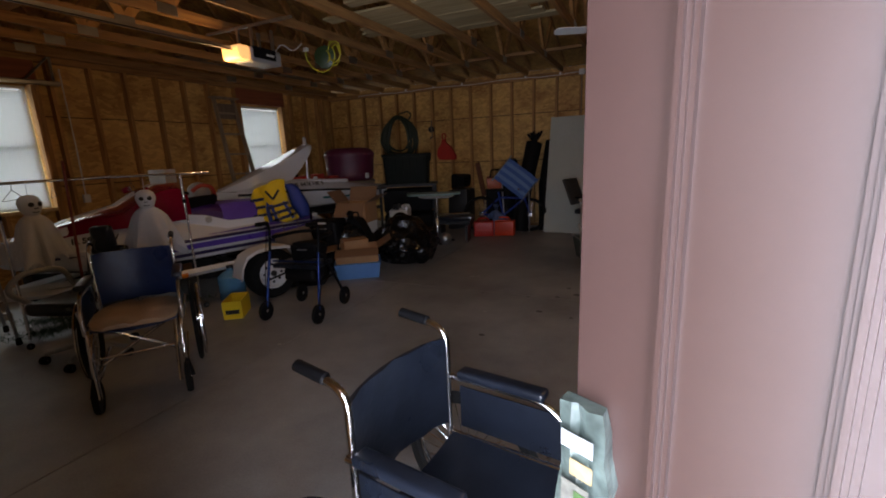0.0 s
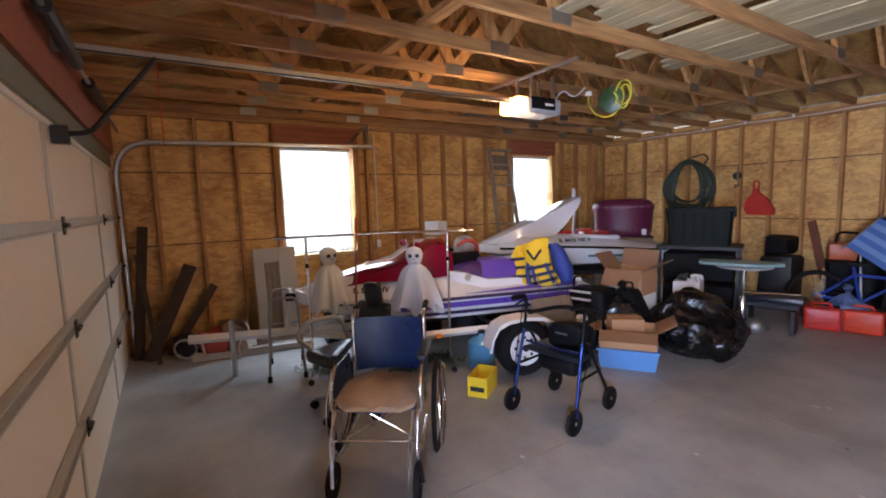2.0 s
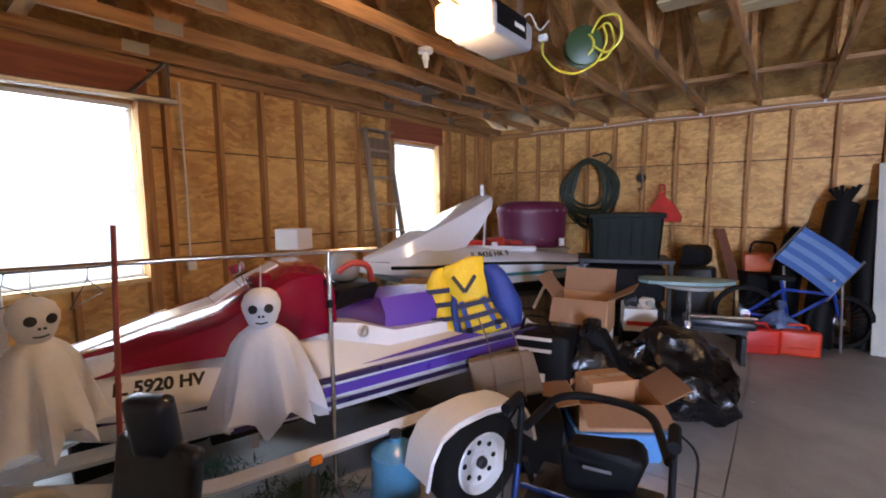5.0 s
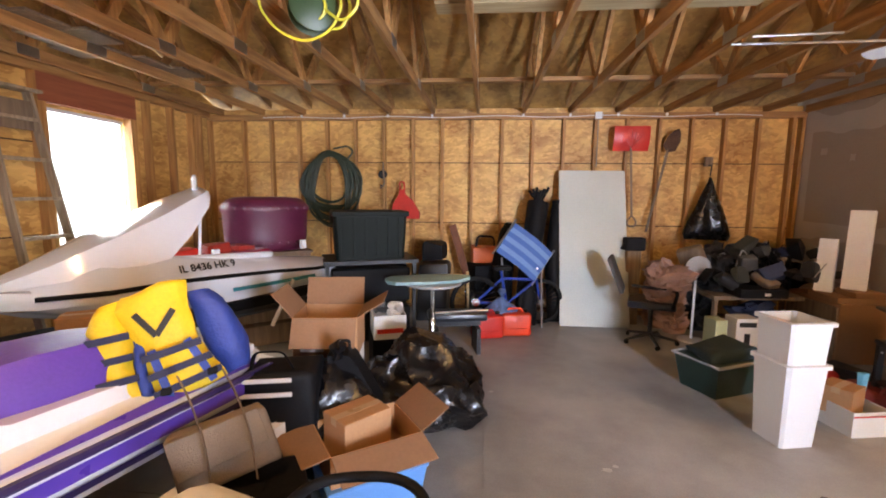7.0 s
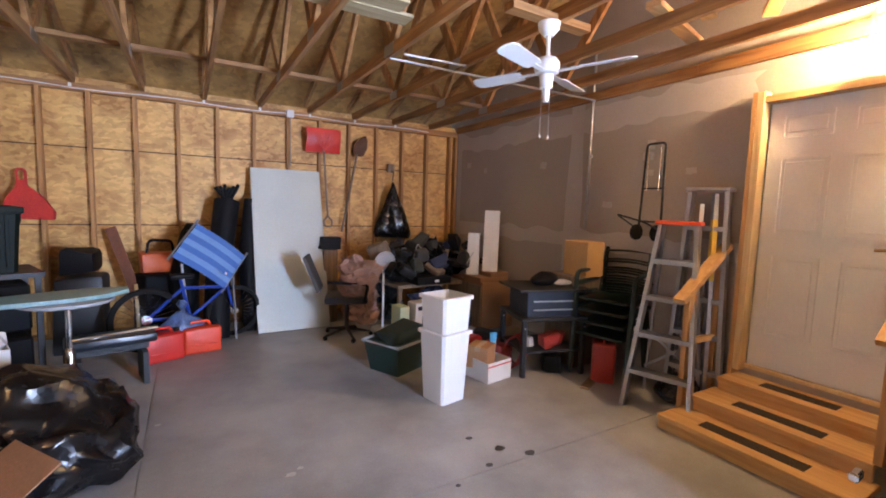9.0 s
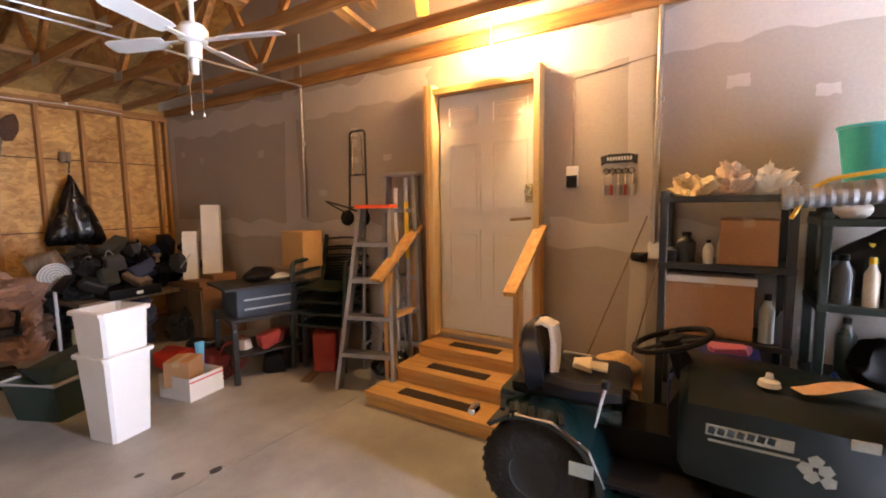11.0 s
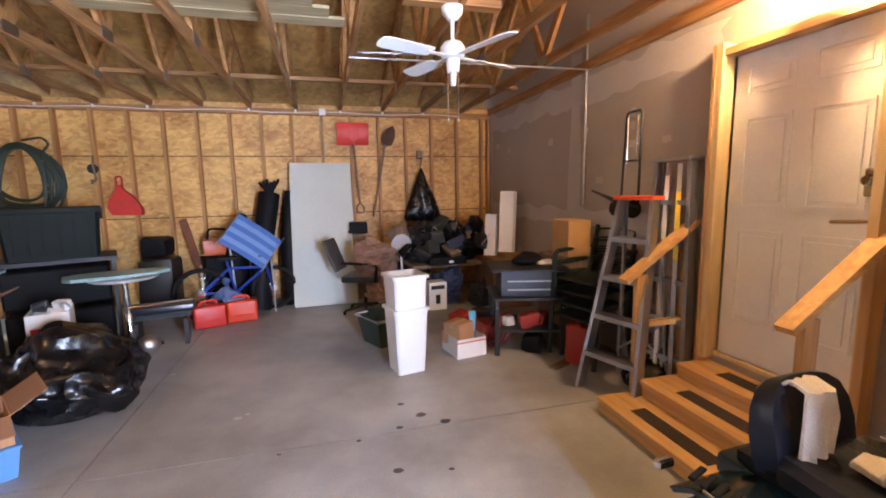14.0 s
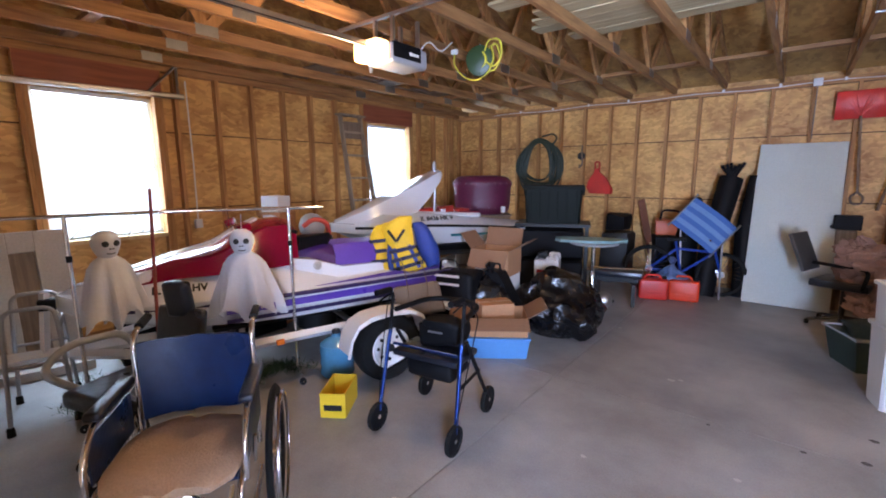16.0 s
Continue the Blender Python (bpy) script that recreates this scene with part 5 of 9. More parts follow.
def vest_band(name, p, q, w, y, mat, label=""):
    return part(name, moved(beam_bm((p[0], y, p[1]), (q[0], y, q[1]), 0.014, w, up=(0, 0, 1)), vm), mat, lv, label)


LOW = ((-0.112, 0.245), (0.115, 0.295), (0.237, 0.105), (-0.045, 0.015))
quad = lambda u, v: Vector(LOW[0]).lerp(Vector(LOW[1]), u).lerp(Vector(LOW[3]).lerp(Vector(LOW[2]), u), v)
vest_panel("back_panel", [((-0.05, 0.555), (0.065, 0.56)), ((-0.20, 0.500), (0.070, 0.515)), ((-0.235, 0.44), (0.085, 0.44)), ((-0.112, 0.24), (0.118, 0.29))], 0.05, YEL)
vest_panel("lower_panel", [(LOW[0], LOW[1]), (quad(0, 0.5), quad(1, 0.5)), (LOW[3], LOW[2])], 0.05, YEL)
vest_panel("side_panel", [((-0.275, 0.47), (-0.20, 0.49)), ((-0.325, 0.37), (-0.17, 0.37)), ((-0.305, 0.21), (-0.135, 0.20)), ((-0.225, 0.04), (-0.10, 0.07))], 0.05, YEL, 0.015)
vest_panel("blue_liner", [((0.07, 0.51), (0.17, 0.52)), ((0.10, 0.40), (0.285, 0.42)), ((0.13, 0.27), (0.335, 0.26)), ((0.245, 0.11), (0.335, 0.14))], 0.07, BLUN, 0.07, "blue inner lining")
vest_panel("blue_gusset", [((-0.165, 0.32), (-0.105, 0.32)), ((-0.145, 0.17), (-0.085, 0.17)), ((-0.12, 0.0), (-0.04, 0.0))], 0.035, BLUN, 0.02, "blue side gusset")
for v in (0.12, 0.47, 0.80):
    vest_band("belt", quad(-0.02, v), quad(1.0, v), 0.032, -0.056, NVY, "navy webbing belt")
for u in (0.17, 0.80):
    vest_band("webbing", quad(u, 0.0), quad(u, 0.98), 0.034, -0.050, BLUN, "blue vertical webbing")
for p, q in (((-0.315, 0.31), (-0.155, 0.33)), ((-0.305, 0.22), (-0.14, 0.24)), ((-0.275, 0.13), (-0.12, 0.15))):
    vest_band("belt", p, q, 0.030, -0.044, NVY)
for u in (0.15, 0.85):
    c_ = quad(u, 0.80)
    part("buckle", moved(box_bm(c_.x - 0.022, c_.x + 0.022, -0.072, -0.060, c_.y - 0.016, c_.y + 0.016, 0.004), vm), BLACK, lv, "black plastic buckle")
bm = bmesh.new()
for q in ((-0.135, 0.415), (0.020, 0.425)):
    beam_bm((-0.050, -0.056, 0.315), (q[0], -0.054, q[1]), 0.008, 0.026, bm)
part("printed_mark", moved(bm, vm), INK, lv, "printed dark chevron")
part("hanging_strap", tube_bm(bend([(-0.08, -0.03, 0.03), (-0.06, -0.06, -0.06), (0.02, -0.08, -0.20)], 0.05), 0.012, 4, flat=0.3), OLDWOOD, lv)
sp = thing("seat_towel", -3.95, 4.05, 0.985, 0, "dark crumpled cloth and straps on the seat", "cloth")
part("cloth", rough_up(box_bm(-0.14, 0.16, -0.16, 0.16, 0.0, 0.08, 0.03, 3), 0.09, 9), BLACK, sp, smooth=True)
hl = thing("helmet", -4.52, 4.55, 0.965, 0, "grey covered helmet behind the seat", "helmet")
part("shell", lathe_bm([(0.08, 0.0), (0.12, 0.03), (0.135, 0.10), (0.11, 0.18), (0.06, 0.22), (0.001, 0.235)], 24), GREYTUBE, hl, smooth=True)
hs = thing("helmet_stand", -4.52, 4.55, 0, 0, "dark storage drum standing behind the jet ski", "drum")
part("shell", lathe_bm([(0.2, 0), (0.21, 0.02), (0.21, 0.93), (0.2, 0.96), (0.001, 0.965)], 24), DARKSTEEL, hs, smooth=True)
gc = thing("box", -4.95, 4.42, 0.0, 20, "tall stack of pale boxes behind the jet ski", "box")
part("carton", box_bm(-0.15, 0.15, -0.15, 0.15, 0, 0.60, 0.004), CARD, gc)
part("carton", box_bm(-0.13, 0.14, -0.14, 0.13, 0.602, 1.20, 0.004), CARD, gc)
part("carton", box_bm(-0.12, 0.10, -0.10, 0.10, 1.202, 1.37, 0.006), WHITE_PLASTIC, gc)



# ---- boxes, cans, jug on the floor ----
def open_box(name, x, y, z, rz, sx, sy, sz, label, mat=CARD, inner=CARDDARK, flaps=(0, 1, 2, 3), flap=0.18, rx=0, ry=0, angles=(120, 100, 125, 110), category="box"):
    b = thing(name, x, y, z, rz, label, category, rx=rx, ry=ry)
    w = 0.006
    part("base", box_bm(-sx / 2, sx / 2, -sy / 2, sy / 2, 0, w), mat, b)
    part("side", box_bm(-sx / 2, sx / 2, -sy / 2, -sy / 2 + w, w, sz), mat, b)
    part("side", box_bm(-sx / 2, sx / 2, sy / 2 - w, sy / 2, w, sz), mat, b)
    part("end", box_bm(-sx / 2, -sx / 2 + w, -sy / 2 + w, sy / 2 - w, w, sz), mat, b)
    part("end", box_bm(sx / 2 - w, sx / 2, -sy / 2 + w, sy / 2 - w, w, sz), mat, b)
    places = ((0, -sy / 2, 0, sx), (sx / 2, 0, 90, sy), (0, sy / 2, 180, sx), (-sx / 2, 0, 270, sy))
    for i in flaps:
        px, py, r, ln = places[i]
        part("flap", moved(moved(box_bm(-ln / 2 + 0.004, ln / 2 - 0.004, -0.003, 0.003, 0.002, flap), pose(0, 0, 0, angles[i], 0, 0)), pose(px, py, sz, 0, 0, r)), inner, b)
    return b


def carton(name, x, y, z, rz, sx, sy, sz, label, mat=CARD, category="box", tape=True, rx=0, ry=0):
    b = thing(name, x, y, z, rz, label, category, rx=rx, ry=ry)
    part("body", box_bm(-sx / 2, sx / 2, -sy / 2, sy / 2, 0, sz, 0.004), mat, b)
    if tape:
        part("tape", box_bm(-sx / 2 - 0.001, sx / 2 + 0.001, -0.025, 0.025, sz - 0.04, sz + 0.001), material("tape", (0.42, 0.28, 0.16), 0.3, amount=0.05, bump=0), b)
    return b


fb = carton("carton", -4.42, 5.34, 0.66, 30, 0.27, 0.20, 0.21, "small brown printed carton wedged between the two jet skis")
part("print", lathe_bm([(0.001, 0.0), (0.028, 0.0), (0.028, 0.001), (0.001, 0.001)], 16, m=pose(0.05, -0.1005, 0.10, 90, 0, 0)), INK, fb, "round dark print")
carton("crate", -4.42, 5.34, 0.0, 30, 0.30, 0.26, 0.655, "dark wooden crate standing between the jet skis", OLDWOOD, category="crate", tape=False)
hb_ = thing("hose", -4.02, 4.30, 1.02, 20, "curved orange red tube lying over the handlebar", "hose")
part("tube", tube_bm(bend([(0.02, 0.10, 0.0), (0.04, 0.04, 0.14), (-0.04, -0.06, 0.17), (-0.12, -0.10, 0.10)], 0.08), 0.022, 8), material("orange_red_tube", (0.42, 0.05, 0.03), 0.5), hb_, smooth=True)

YELLOW = material("yellow_carton", (0.78, 0.55, 0.02), 0.5, amount=0.06)
yb = open_box("carton", -2.93, 3.60, 0, -55, 0.30, 0.17, 0.17, "yellow printed open carton on the floor", YELLOW, YELLOW, flaps=())
part("printed_band", box_bm(-0.12, 0.12, -0.0875, -0.0855, 0.05, 0.09), RED, yb)
part("printed_band", box_bm(0.1505, 0.1525, -0.06, 0.06, 0.05, 0.09), INK, yb)
jug = thing("water_jug", -3.36, 3.92, 0, 0, "translucent blue water jug under the trailer", "water jug")
JUG = material("jug_plastic", (0.10, 0.28, 0.45), 0.2, amount=0.1, bump=0)
part("body", lathe_bm([(0.001, 0), (0.12, 0.005), (0.135, 0.03), (0.128, 0.09), (0.135, 0.11), (0.128, 0.17), (0.135, 0.19), (0.13, 0.26), (0.08, 0.30), (0.035, 0.32), (0.03, 0.36)], 28), JUG, jug, smooth=True)
part("cap", lathe_bm([(0.034, 0.345), (0.034, 0.37), (0.001, 0.372)], 16), DARKSTEEL, jug)

BLUEBOX = material("blue_tub", (0.09, 0.24, 0.52), 0.5, amount=0.06)
bt = thing("storage_bin", -2.60, 5.12, 0, 35, "light blue plastic bin under cartons", "storage bin")
part("body", loft_bm([[(-a, -b, z), (a, -b, z), (a, b, z), (-a, b, z)] for a, b, z in ((0.24, 0.19, 0), (0.265, 0.21, 0.17))]), BLUEBOX, bt)
part("rim", box_bm(-0.275, 0.275, -0.22, 0.22, 0.17, 0.19, 0.005), BLUEBOX, bt)
open_box("carton", -2.60, 5.12, 0.192, 35, 0.50, 0.38, 0.17, "open brown carton with its flaps out", flap=0.19, angles=(105, 60, 120, 100))
carton("carton", -2.66, 5.16, 0.20, 50, 0.30, 0.22, 0.24, "small closed brown carton in a larger one")
lb = open_box("carton", -3.03, 5.78, 0.55, 8, 0.42, 0.36, 0.27, "large open cardboard carton with raised flaps", flap=0.20, angles=(150, 60, 20, 40))
part("shipping_label", box_bm(-0.16, -0.01, -0.1825, -0.181, 0.04, 0.12), PAINT_WHITE, lb, "white printed label")
part("print", box_bm(0.10, 0.17, -0.1825, -0.181, 0.10, 0.17), CARDDARK, lb)
carton("carton", -3.03, 5.80, 0.30, 4, 0.38, 0.34, 0.25, "worn white carton under the open one", PAINT_WHITE, tape=False)
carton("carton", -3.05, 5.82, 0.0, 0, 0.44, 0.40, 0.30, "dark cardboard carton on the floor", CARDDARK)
wb = open_box("shoe_box", -2.80, 6.55, 0.42, 20, 0.27, 0.34, 0.20, "white and red printed carton full of odds and ends", PAINT_WHITE, PAINT_WHITE, flaps=())
part("printed_band", box_bm(-0.11, 0.11, -0.1725, -0.171, 0.05, 0.09), RED, wb)
carton("carton", -2.80, 6.60, 0.0, 20, 0.32, 0.38, 0.42, "black carton under the white one", BLACK, tape=False)
odd = thing("odds_and_ends", -2.80, 6.55, 0.55, 0, "small metal and plastic odds in the carton", "clutter")
for k in range(6):
    part("piece", moved(rough_up(box_bm(-0.05, 0.05, -0.04, 0.04, 0, 0.06, 0.01), 0.03, 20, k), pose(rng.uniform(-0.07, 0.07), rng.uniform(-0.09, 0.09), 0.02 * k, 20 * k, 10, 40 * k)), (STEEL, PAINT_WHITE, DARKSTEEL)[k % 3], odd)


def sack(name, x, y, z, rz, sx, sy, sz, label, mat=BLACKBAG, amp=0.08, seed=1.0, neck=True, n=30, m=18):
    g = thing(name, x, y, z, rz, label, "bag")
    rows = []
    for i in range(m):
        u = i / (m - 1)
        r = (math.sin(math.pi * min(1, 0.16 + u * 0.86)) ** 0.62)
        rows.append([((sx / 2) * r * math.cos(t), (sy / 2) * r * math.sin(t), sz * u) for t in (k * math.tau / n for k in range(n))])
    bm = loft_bm(rows)
    for v in bm.verts:
        w = min(1, v.co.z / 0.08) if v.co.z < 0.08 else 1
        v.co += (Vector(noise.noise_vector(v.co * 3.2 + Vector((seed, 0, 0)))) * amp + Vector(noise.noise_vector(v.co * 9 + Vector((seed, 3, 0)))) * amp * 0.45) * w
        if n > 30:
            q = noise.noise(v.co * 6 + Vector((seed, 5, 0))) + 0.5 * noise.noise(v.co * 13 + Vector((seed, 9, 0)))
            v.co += Vector((v.co.x, v.co.y, 0.1)).normalized() * (0.018 - 0.05 * abs(q)) * w
        if n in (40, 44, 48):
            q = abs(noise.noise(v.co * 11 + Vector((seed, 2, 0)))) + 0.5 * abs(noise.noise(v.co * 24 + Vector((seed, 4, 0))))
            v.co += Vector((v.co.x, v.co.y, 0.06)).normalized() * (0.03 - 0.16 * q) * w
        v.co.z = max(0.0, v.co.z)
    part("sack", bm, mat, g, smooth=True)
    if neck:
        part("knot", rough_up(lathe_bm([(0.03, 0), (0.02, 0.03), (0.05, 0.09), (0.02, 0.12)], 12, m=pose(0.02, 0, sz * 0.97)), 0.02, 20), mat, g, smooth=True)
    return g


duf = thing("duffel_bag", -3.14, 5.18, 0, 14, "tall black nylon bag with two reflective bars behind the trailer", "bag")
part("sack", rough_up(box_bm(-0.27, 0.25, -0.13, 0.15, 0.0, 0.68, 0.06, 4), 0.05, 4), BLACK, duf, smooth=True)
for z in (0.55, 0.63):
    part("reflective_bar", box_bm(-0.16, 0.12, -0.168, -0.160, z, z + 0.022), WHITE_PLASTIC, duf)
part("handle", tube_bm(bend([(-0.1, -0.10, 0.68), (-0.06, -0.16, 0.80), (0.08, -0.16, 0.80), (0.12, -0.10, 0.68)], 0.04), 0.012, 6, flat=0.4), BLACK, duf, smooth=True)
low = thing("tool_bag", -2.98, 4.64, 0, 30, "low black bag under the grey canvas bag", "bag")
part("sack", rough_up(box_bm(-0.22, 0.22, -0.17, 0.17, 0.0, 0.34, 0.04, 3), 0.03, 5), BLACK, low, smooth=True)
tk_ = thing("tool_case", -2.78, 5.48, 0, 10, "upright black plastic case with a sloped lid", "case")
part("shell", loft_bm([[(-0.14, -0.10, z), (w, -0.10, z), (w, 0.10, z), (-0.14, 0.10, z)] for z, w in ((0.0, 0.20), (0.32, 0.18), (0.62, 0.02), (0.66, -0.02))]), BLACK, tk_)
part("handle", tube_bm(bend([(-0.10, 0, 0.66), (-0.10, 0, 0.72), (-0.02, 0, 0.72), (-0.02, 0, 0.66)], 0.02), 0.01, 6), BLACK, tk_)

sack("trash_bag", -2.40, 5.96, 0, 20, 0.92, 0.80, 0.57, "large shiny black trash bag, full", seed=2.0, amp=0.12, neck=False, n=64, m=36)
sack("trash_bag", -2.85, 5.35, 0.0, 0, 0.5, 0.4, 0.66, "black bag leaning between the cartons", seed=7.0)

# stool with round top and a chrome post
rt = thing("round_table", -2.48, 7.15, 0, 0, "round grey pedestal table with a chrome post", "table")
part("top", lathe_bm([(0.001, 0.735), (0.26, 0.735), (0.285, 0.745), (0.285, 0.765), (0.001, 0.768)], 36), GREYTUBE, rt, smooth=True)
part("post", lathe_bm([(0.024, 0.38), (0.024, 0.736)], 16), CHROME, rt, smooth=True)
part("sleeve", lathe_bm([(0.04, 0.06), (0.04, 0.38), (0.03, 0.395)], 16), CHROME, rt, smooth=True)
for k in range(4):
    part("foot", beam_bm((0, 0, 0.05), (0.27 * math.cos(k * 1.571 + 0.6), 0.27 * math.sin(k * 1.571 + 0.6), 0.02), 0.05, 0.03), DARKSTEEL, rt)
bo = thing("boogie_board", -2.52, 7.15, 0.77, 20, "pale teal body board on the round table", "body board")
part("board", loft_bm([[(a, -w, 0.0), (a, w, 0.0), (a, w, 0.03), (a, 0, 0.045), (a, -w, 0.03)] for a, w in ((-0.42, 0.08), (-0.35, 0.16), (0.0, 0.20), (0.25, 0.17), (0.42, 0.03))]), material("pale_teal", (0.22, 0.36, 0.36), 0.4, amount=0.3, scale=9), bo, smooth=True)
ball = thing("ball", -2.28, 7.0, 0, 0, "silver grey ball on the floor", "ball")
part("shell", lathe_bm([(0.1 * math.sin(k * math.pi / 12) + 1e-4, 0.1 - 0.1 * math.cos(k * math.pi / 12)) for k in range(13)], 24), STEEL, ball, smooth=True)
bb = thing("bench", -2.20, 7.35, 0, 12, "low black workout bench with a padded seat", "bench")
part("pad", box_bm(-0.35, 0.25, -0.14, 0.14, 0.34, 0.42, 0.03, 2), BLACKVINYL, bb, smooth=True)
part("bar", tube_bm([(-0.3, -0.2, 0.46), (0.24, -0.2, 0.48)], 0.016, 8), CHROME, bb)
part("frame", box_bm(-0.3, 0.2, -0.03, 0.03, 0.27, 0.34), DARKSTEEL, bb)
for a in (-0.27, 0.16):
    part("leg", box_bm(a - 0.02, a + 0.02, -0.15, 0.15, 0, 0.27), DARKSTEEL, bb)


# ---- north wall things ----
def gas_can(x, y, z, rz, mat, label, sx=0.34, sy=0.20, sz=0.26):
    g = thing("gas_can", x, y, z, rz, label, "gas can", "gas cans")
    part("body", box_bm(-sx / 2, sx / 2, -sy / 2, sy / 2, 0, sz, 0.03, 3), mat, g, smooth=True)
    part("handle", tube_bm(bend([(-sx * 0.3, 0, sz - 0.01), (-sx * 0.25, 0, sz + 0.045), (sx * 0.2, 0, sz + 0.045), (sx * 0.25, 0, sz - 0.01)], 0.03), 0.013, 8), mat, g, smooth=True)
    part("cap", lathe_bm([(0.028, 0), (0.028, 0.03), (0.001, 0.032)], 14, m=pose(sx * 0.36, 0, sz)), BLACK, g)
    part("side_ridge", box_bm(-sx * 0.35, sx * 0.35, -sy / 2 - 0.006, -sy / 2 + 0.004, sz * 0.3, sz * 0.36, 0.003), mat, g)
    return g


gas_can(-1.93, 7.83, 0, 18, RED, "red plastic gas can on the floor")
gas_can(-1.60, 7.97, 0, 10, material("orange_red_plastic", (0.60, 0.045, 0.01), 0.4), "orange red gas can beside another")
gas_can(1.58, 5.62, 0, 40, material("dark_red_plastic", (0.30, 0.02, 0.012), 0.45), "dark red upright gas can near the ladder", 0.26, 0.20, 0.36)

ds = thing("door_slab", -0.60, 8.34, 0.0, 0, "loose pale grey green door slab leaning on the wall", "door slab", rx=0)
ang = math.degrees(math.atan2(0.58, 1.93))
part("panel", moved(box_bm(-0.42, 0.42, -0.02, 0.02, 0.0, 2.02, 0.003), pose(0, 0, 0.006, -ang, 0, 0)), SLABPAINT, ds)
part("knob_hole", moved(lathe_bm([(0.025, 0), (0.025, 0.006), (0.001, 0.006)], 16), pose(0, 0, 0.006, -ang, 0, 0) @ pose(0.36, -0.02, 1.0, 90, 0, 0)), DARKSTEEL, ds)

hose = thing("garden_hose", -4.12, YN - 0.03, 1.72, 0, "loosely coiled dark green hose hanging on a stud", "hose")
GREENRUB = material("dark_green_rubber", (0.020, 0.032, 0.016), 0.55, amount=0.2)
hr_ = random.Random(8)
for k in range(17):
    ax, az, ox, oz, ph = hr_.uniform(0.22, 0.43), hr_.uniform(0.33, 0.50), hr_.uniform(-0.035, 0.035), hr_.uniform(-0.06, 0.02), hr_.uniform(0, 6)
    oz += 0.47 - az
    part("coil", tube_bm([(ax * math.cos(t) * (1 - 0.18 * math.sin(t)) + ox + 0.014 * math.sin(3 * t + ph), -0.018 - 0.028 * (k % 4), az * math.sin(t) + oz + 0.014 * math.cos(2 * t + ph)) for t in (i * math.tau / 36 for i in range(36))], 0.015, 6, closed=True), GREENRUB, hose, smooth=True)
part("loose_end", tube_bm(bend([(0.20, -0.10, 0.30), (0.34, -0.11, 0.46), (0.26, -0.10, 0.54), (0.05, -0.09, 0.50)], 0.1, 6), 0.014, 6), GREENRUB, hose, smooth=True)
part("hook", tube_bm([(0, 0.05, 0.40), (0, -0.08, 0.40)], 0.008, 6), STEEL, hose)

hk = thing("pulley", -3.40, YN - 0.04, 1.85, 0, "rusty pulley and rope on a nail", "pulley")
part("wheel", lathe_bm([(0.001, -0.015), (0.06, -0.015), (0.05, 0), (0.06, 0.015), (0.001, 0.015)], 20, m=pose(0, 0, 0.03, 90, 0, 0)), DARKSTEEL, hk, smooth=True)
part("rope", tube_bm(bend([(0, 0.03, 0.2), (0.01, -0.02, 0.1), (0.03, -0.02, -0.1), (-0.03, -0.02, -0.16)], 0.05), 0.012, 6), OLDWOOD, hk)
part("hook", tube_bm(bend([(0, 0, -0.02), (0.03, 0, -0.09), (0.0, 0, -0.14), (-0.04, 0, -0.11)], 0.04), 0.009, 6), DARKSTEEL, hk)

REDCLOTH = material("red_cloth", (0.50, 0.03, 0.02), 0.8, amount=0.2, scale=8, bump=0.4)
rb = thing("red_bag", -3.10, YN - 0.06, 1.28, 0, "red cloth bag hanging on a nail", "bag")
part("sack", rough_up(loft_bm([[(-w + o, -d, z), (w + o, -d, z), (w + o, d, z), (-w + o, d, z)] for w, d, z, o in ((0.17, 0.04, 0.0, 0.04), (0.19, 0.05, 0.10, 0.03), (0.12, 0.045, 0.22, 0.0), (0.05, 0.03, 0.32, -0.02), (0.04, 0.02, 0.38, -0.02))]), 0.04, 6), REDCLOTH, rb, smooth=True)
part("strap", tube_bm(bend([(-0.05, 0, 0.36), (-0.06, 0, 0.50), (0.0, 0.03, 0.50), (0.01, 0, 0.36)], 0.03), 0.012, 6), REDCLOTH, rb)

# snow shovel
ss = thing("snow_shovel", -0.12, YN - 0.04, 0, 0, "red plastic snow shovel hung blade up", "snow shovel")
rows = []
for i in range(7):
    u = i / 6
    rows.append([(-0.225 + 0.45 * u, -0.03 - 0.06 * math.sin(v * 2.2) + 0.01 * math.cos(u * 12.5), 2.20 + 0.31 * v) for v in (0, 0.25, 0.5, 0.75, 1)] + [(-0.225 + 0.45 * u, -0.022 - 0.06 * math.sin(v * 2.2), 2.20 + 0.31 * v) for v in (1, 0.75, 0.5, 0.25, 0)])
part("blade", loft_bm(rows), RED, ss, smooth=True)
for k in range(7):
    part("rib", beam_bm((0.0, -0.105, 2.22), (-0.17 + 0.057 * k, -0.085, 2.46), 0.008, 0.01), RED, ss)
part("handle", tube_bm([(0.0, -0.04, 2.30), (0.07, -0.03, 1.36)], 0.014, 8), OLDWOOD, ss, smooth=True)
part("grip", tube_bm(bend([(0.07, -0.03, 1.36), (0.01, -0.03, 1.30), (0.03, -0.03, 1.22), (0.12, -0.03, 1.22), (0.13, -0.03, 1.30), (0.07, -0.03, 1.36)], 0.03), 0.012, 8), OLDWOOD, ss, smooth=True)

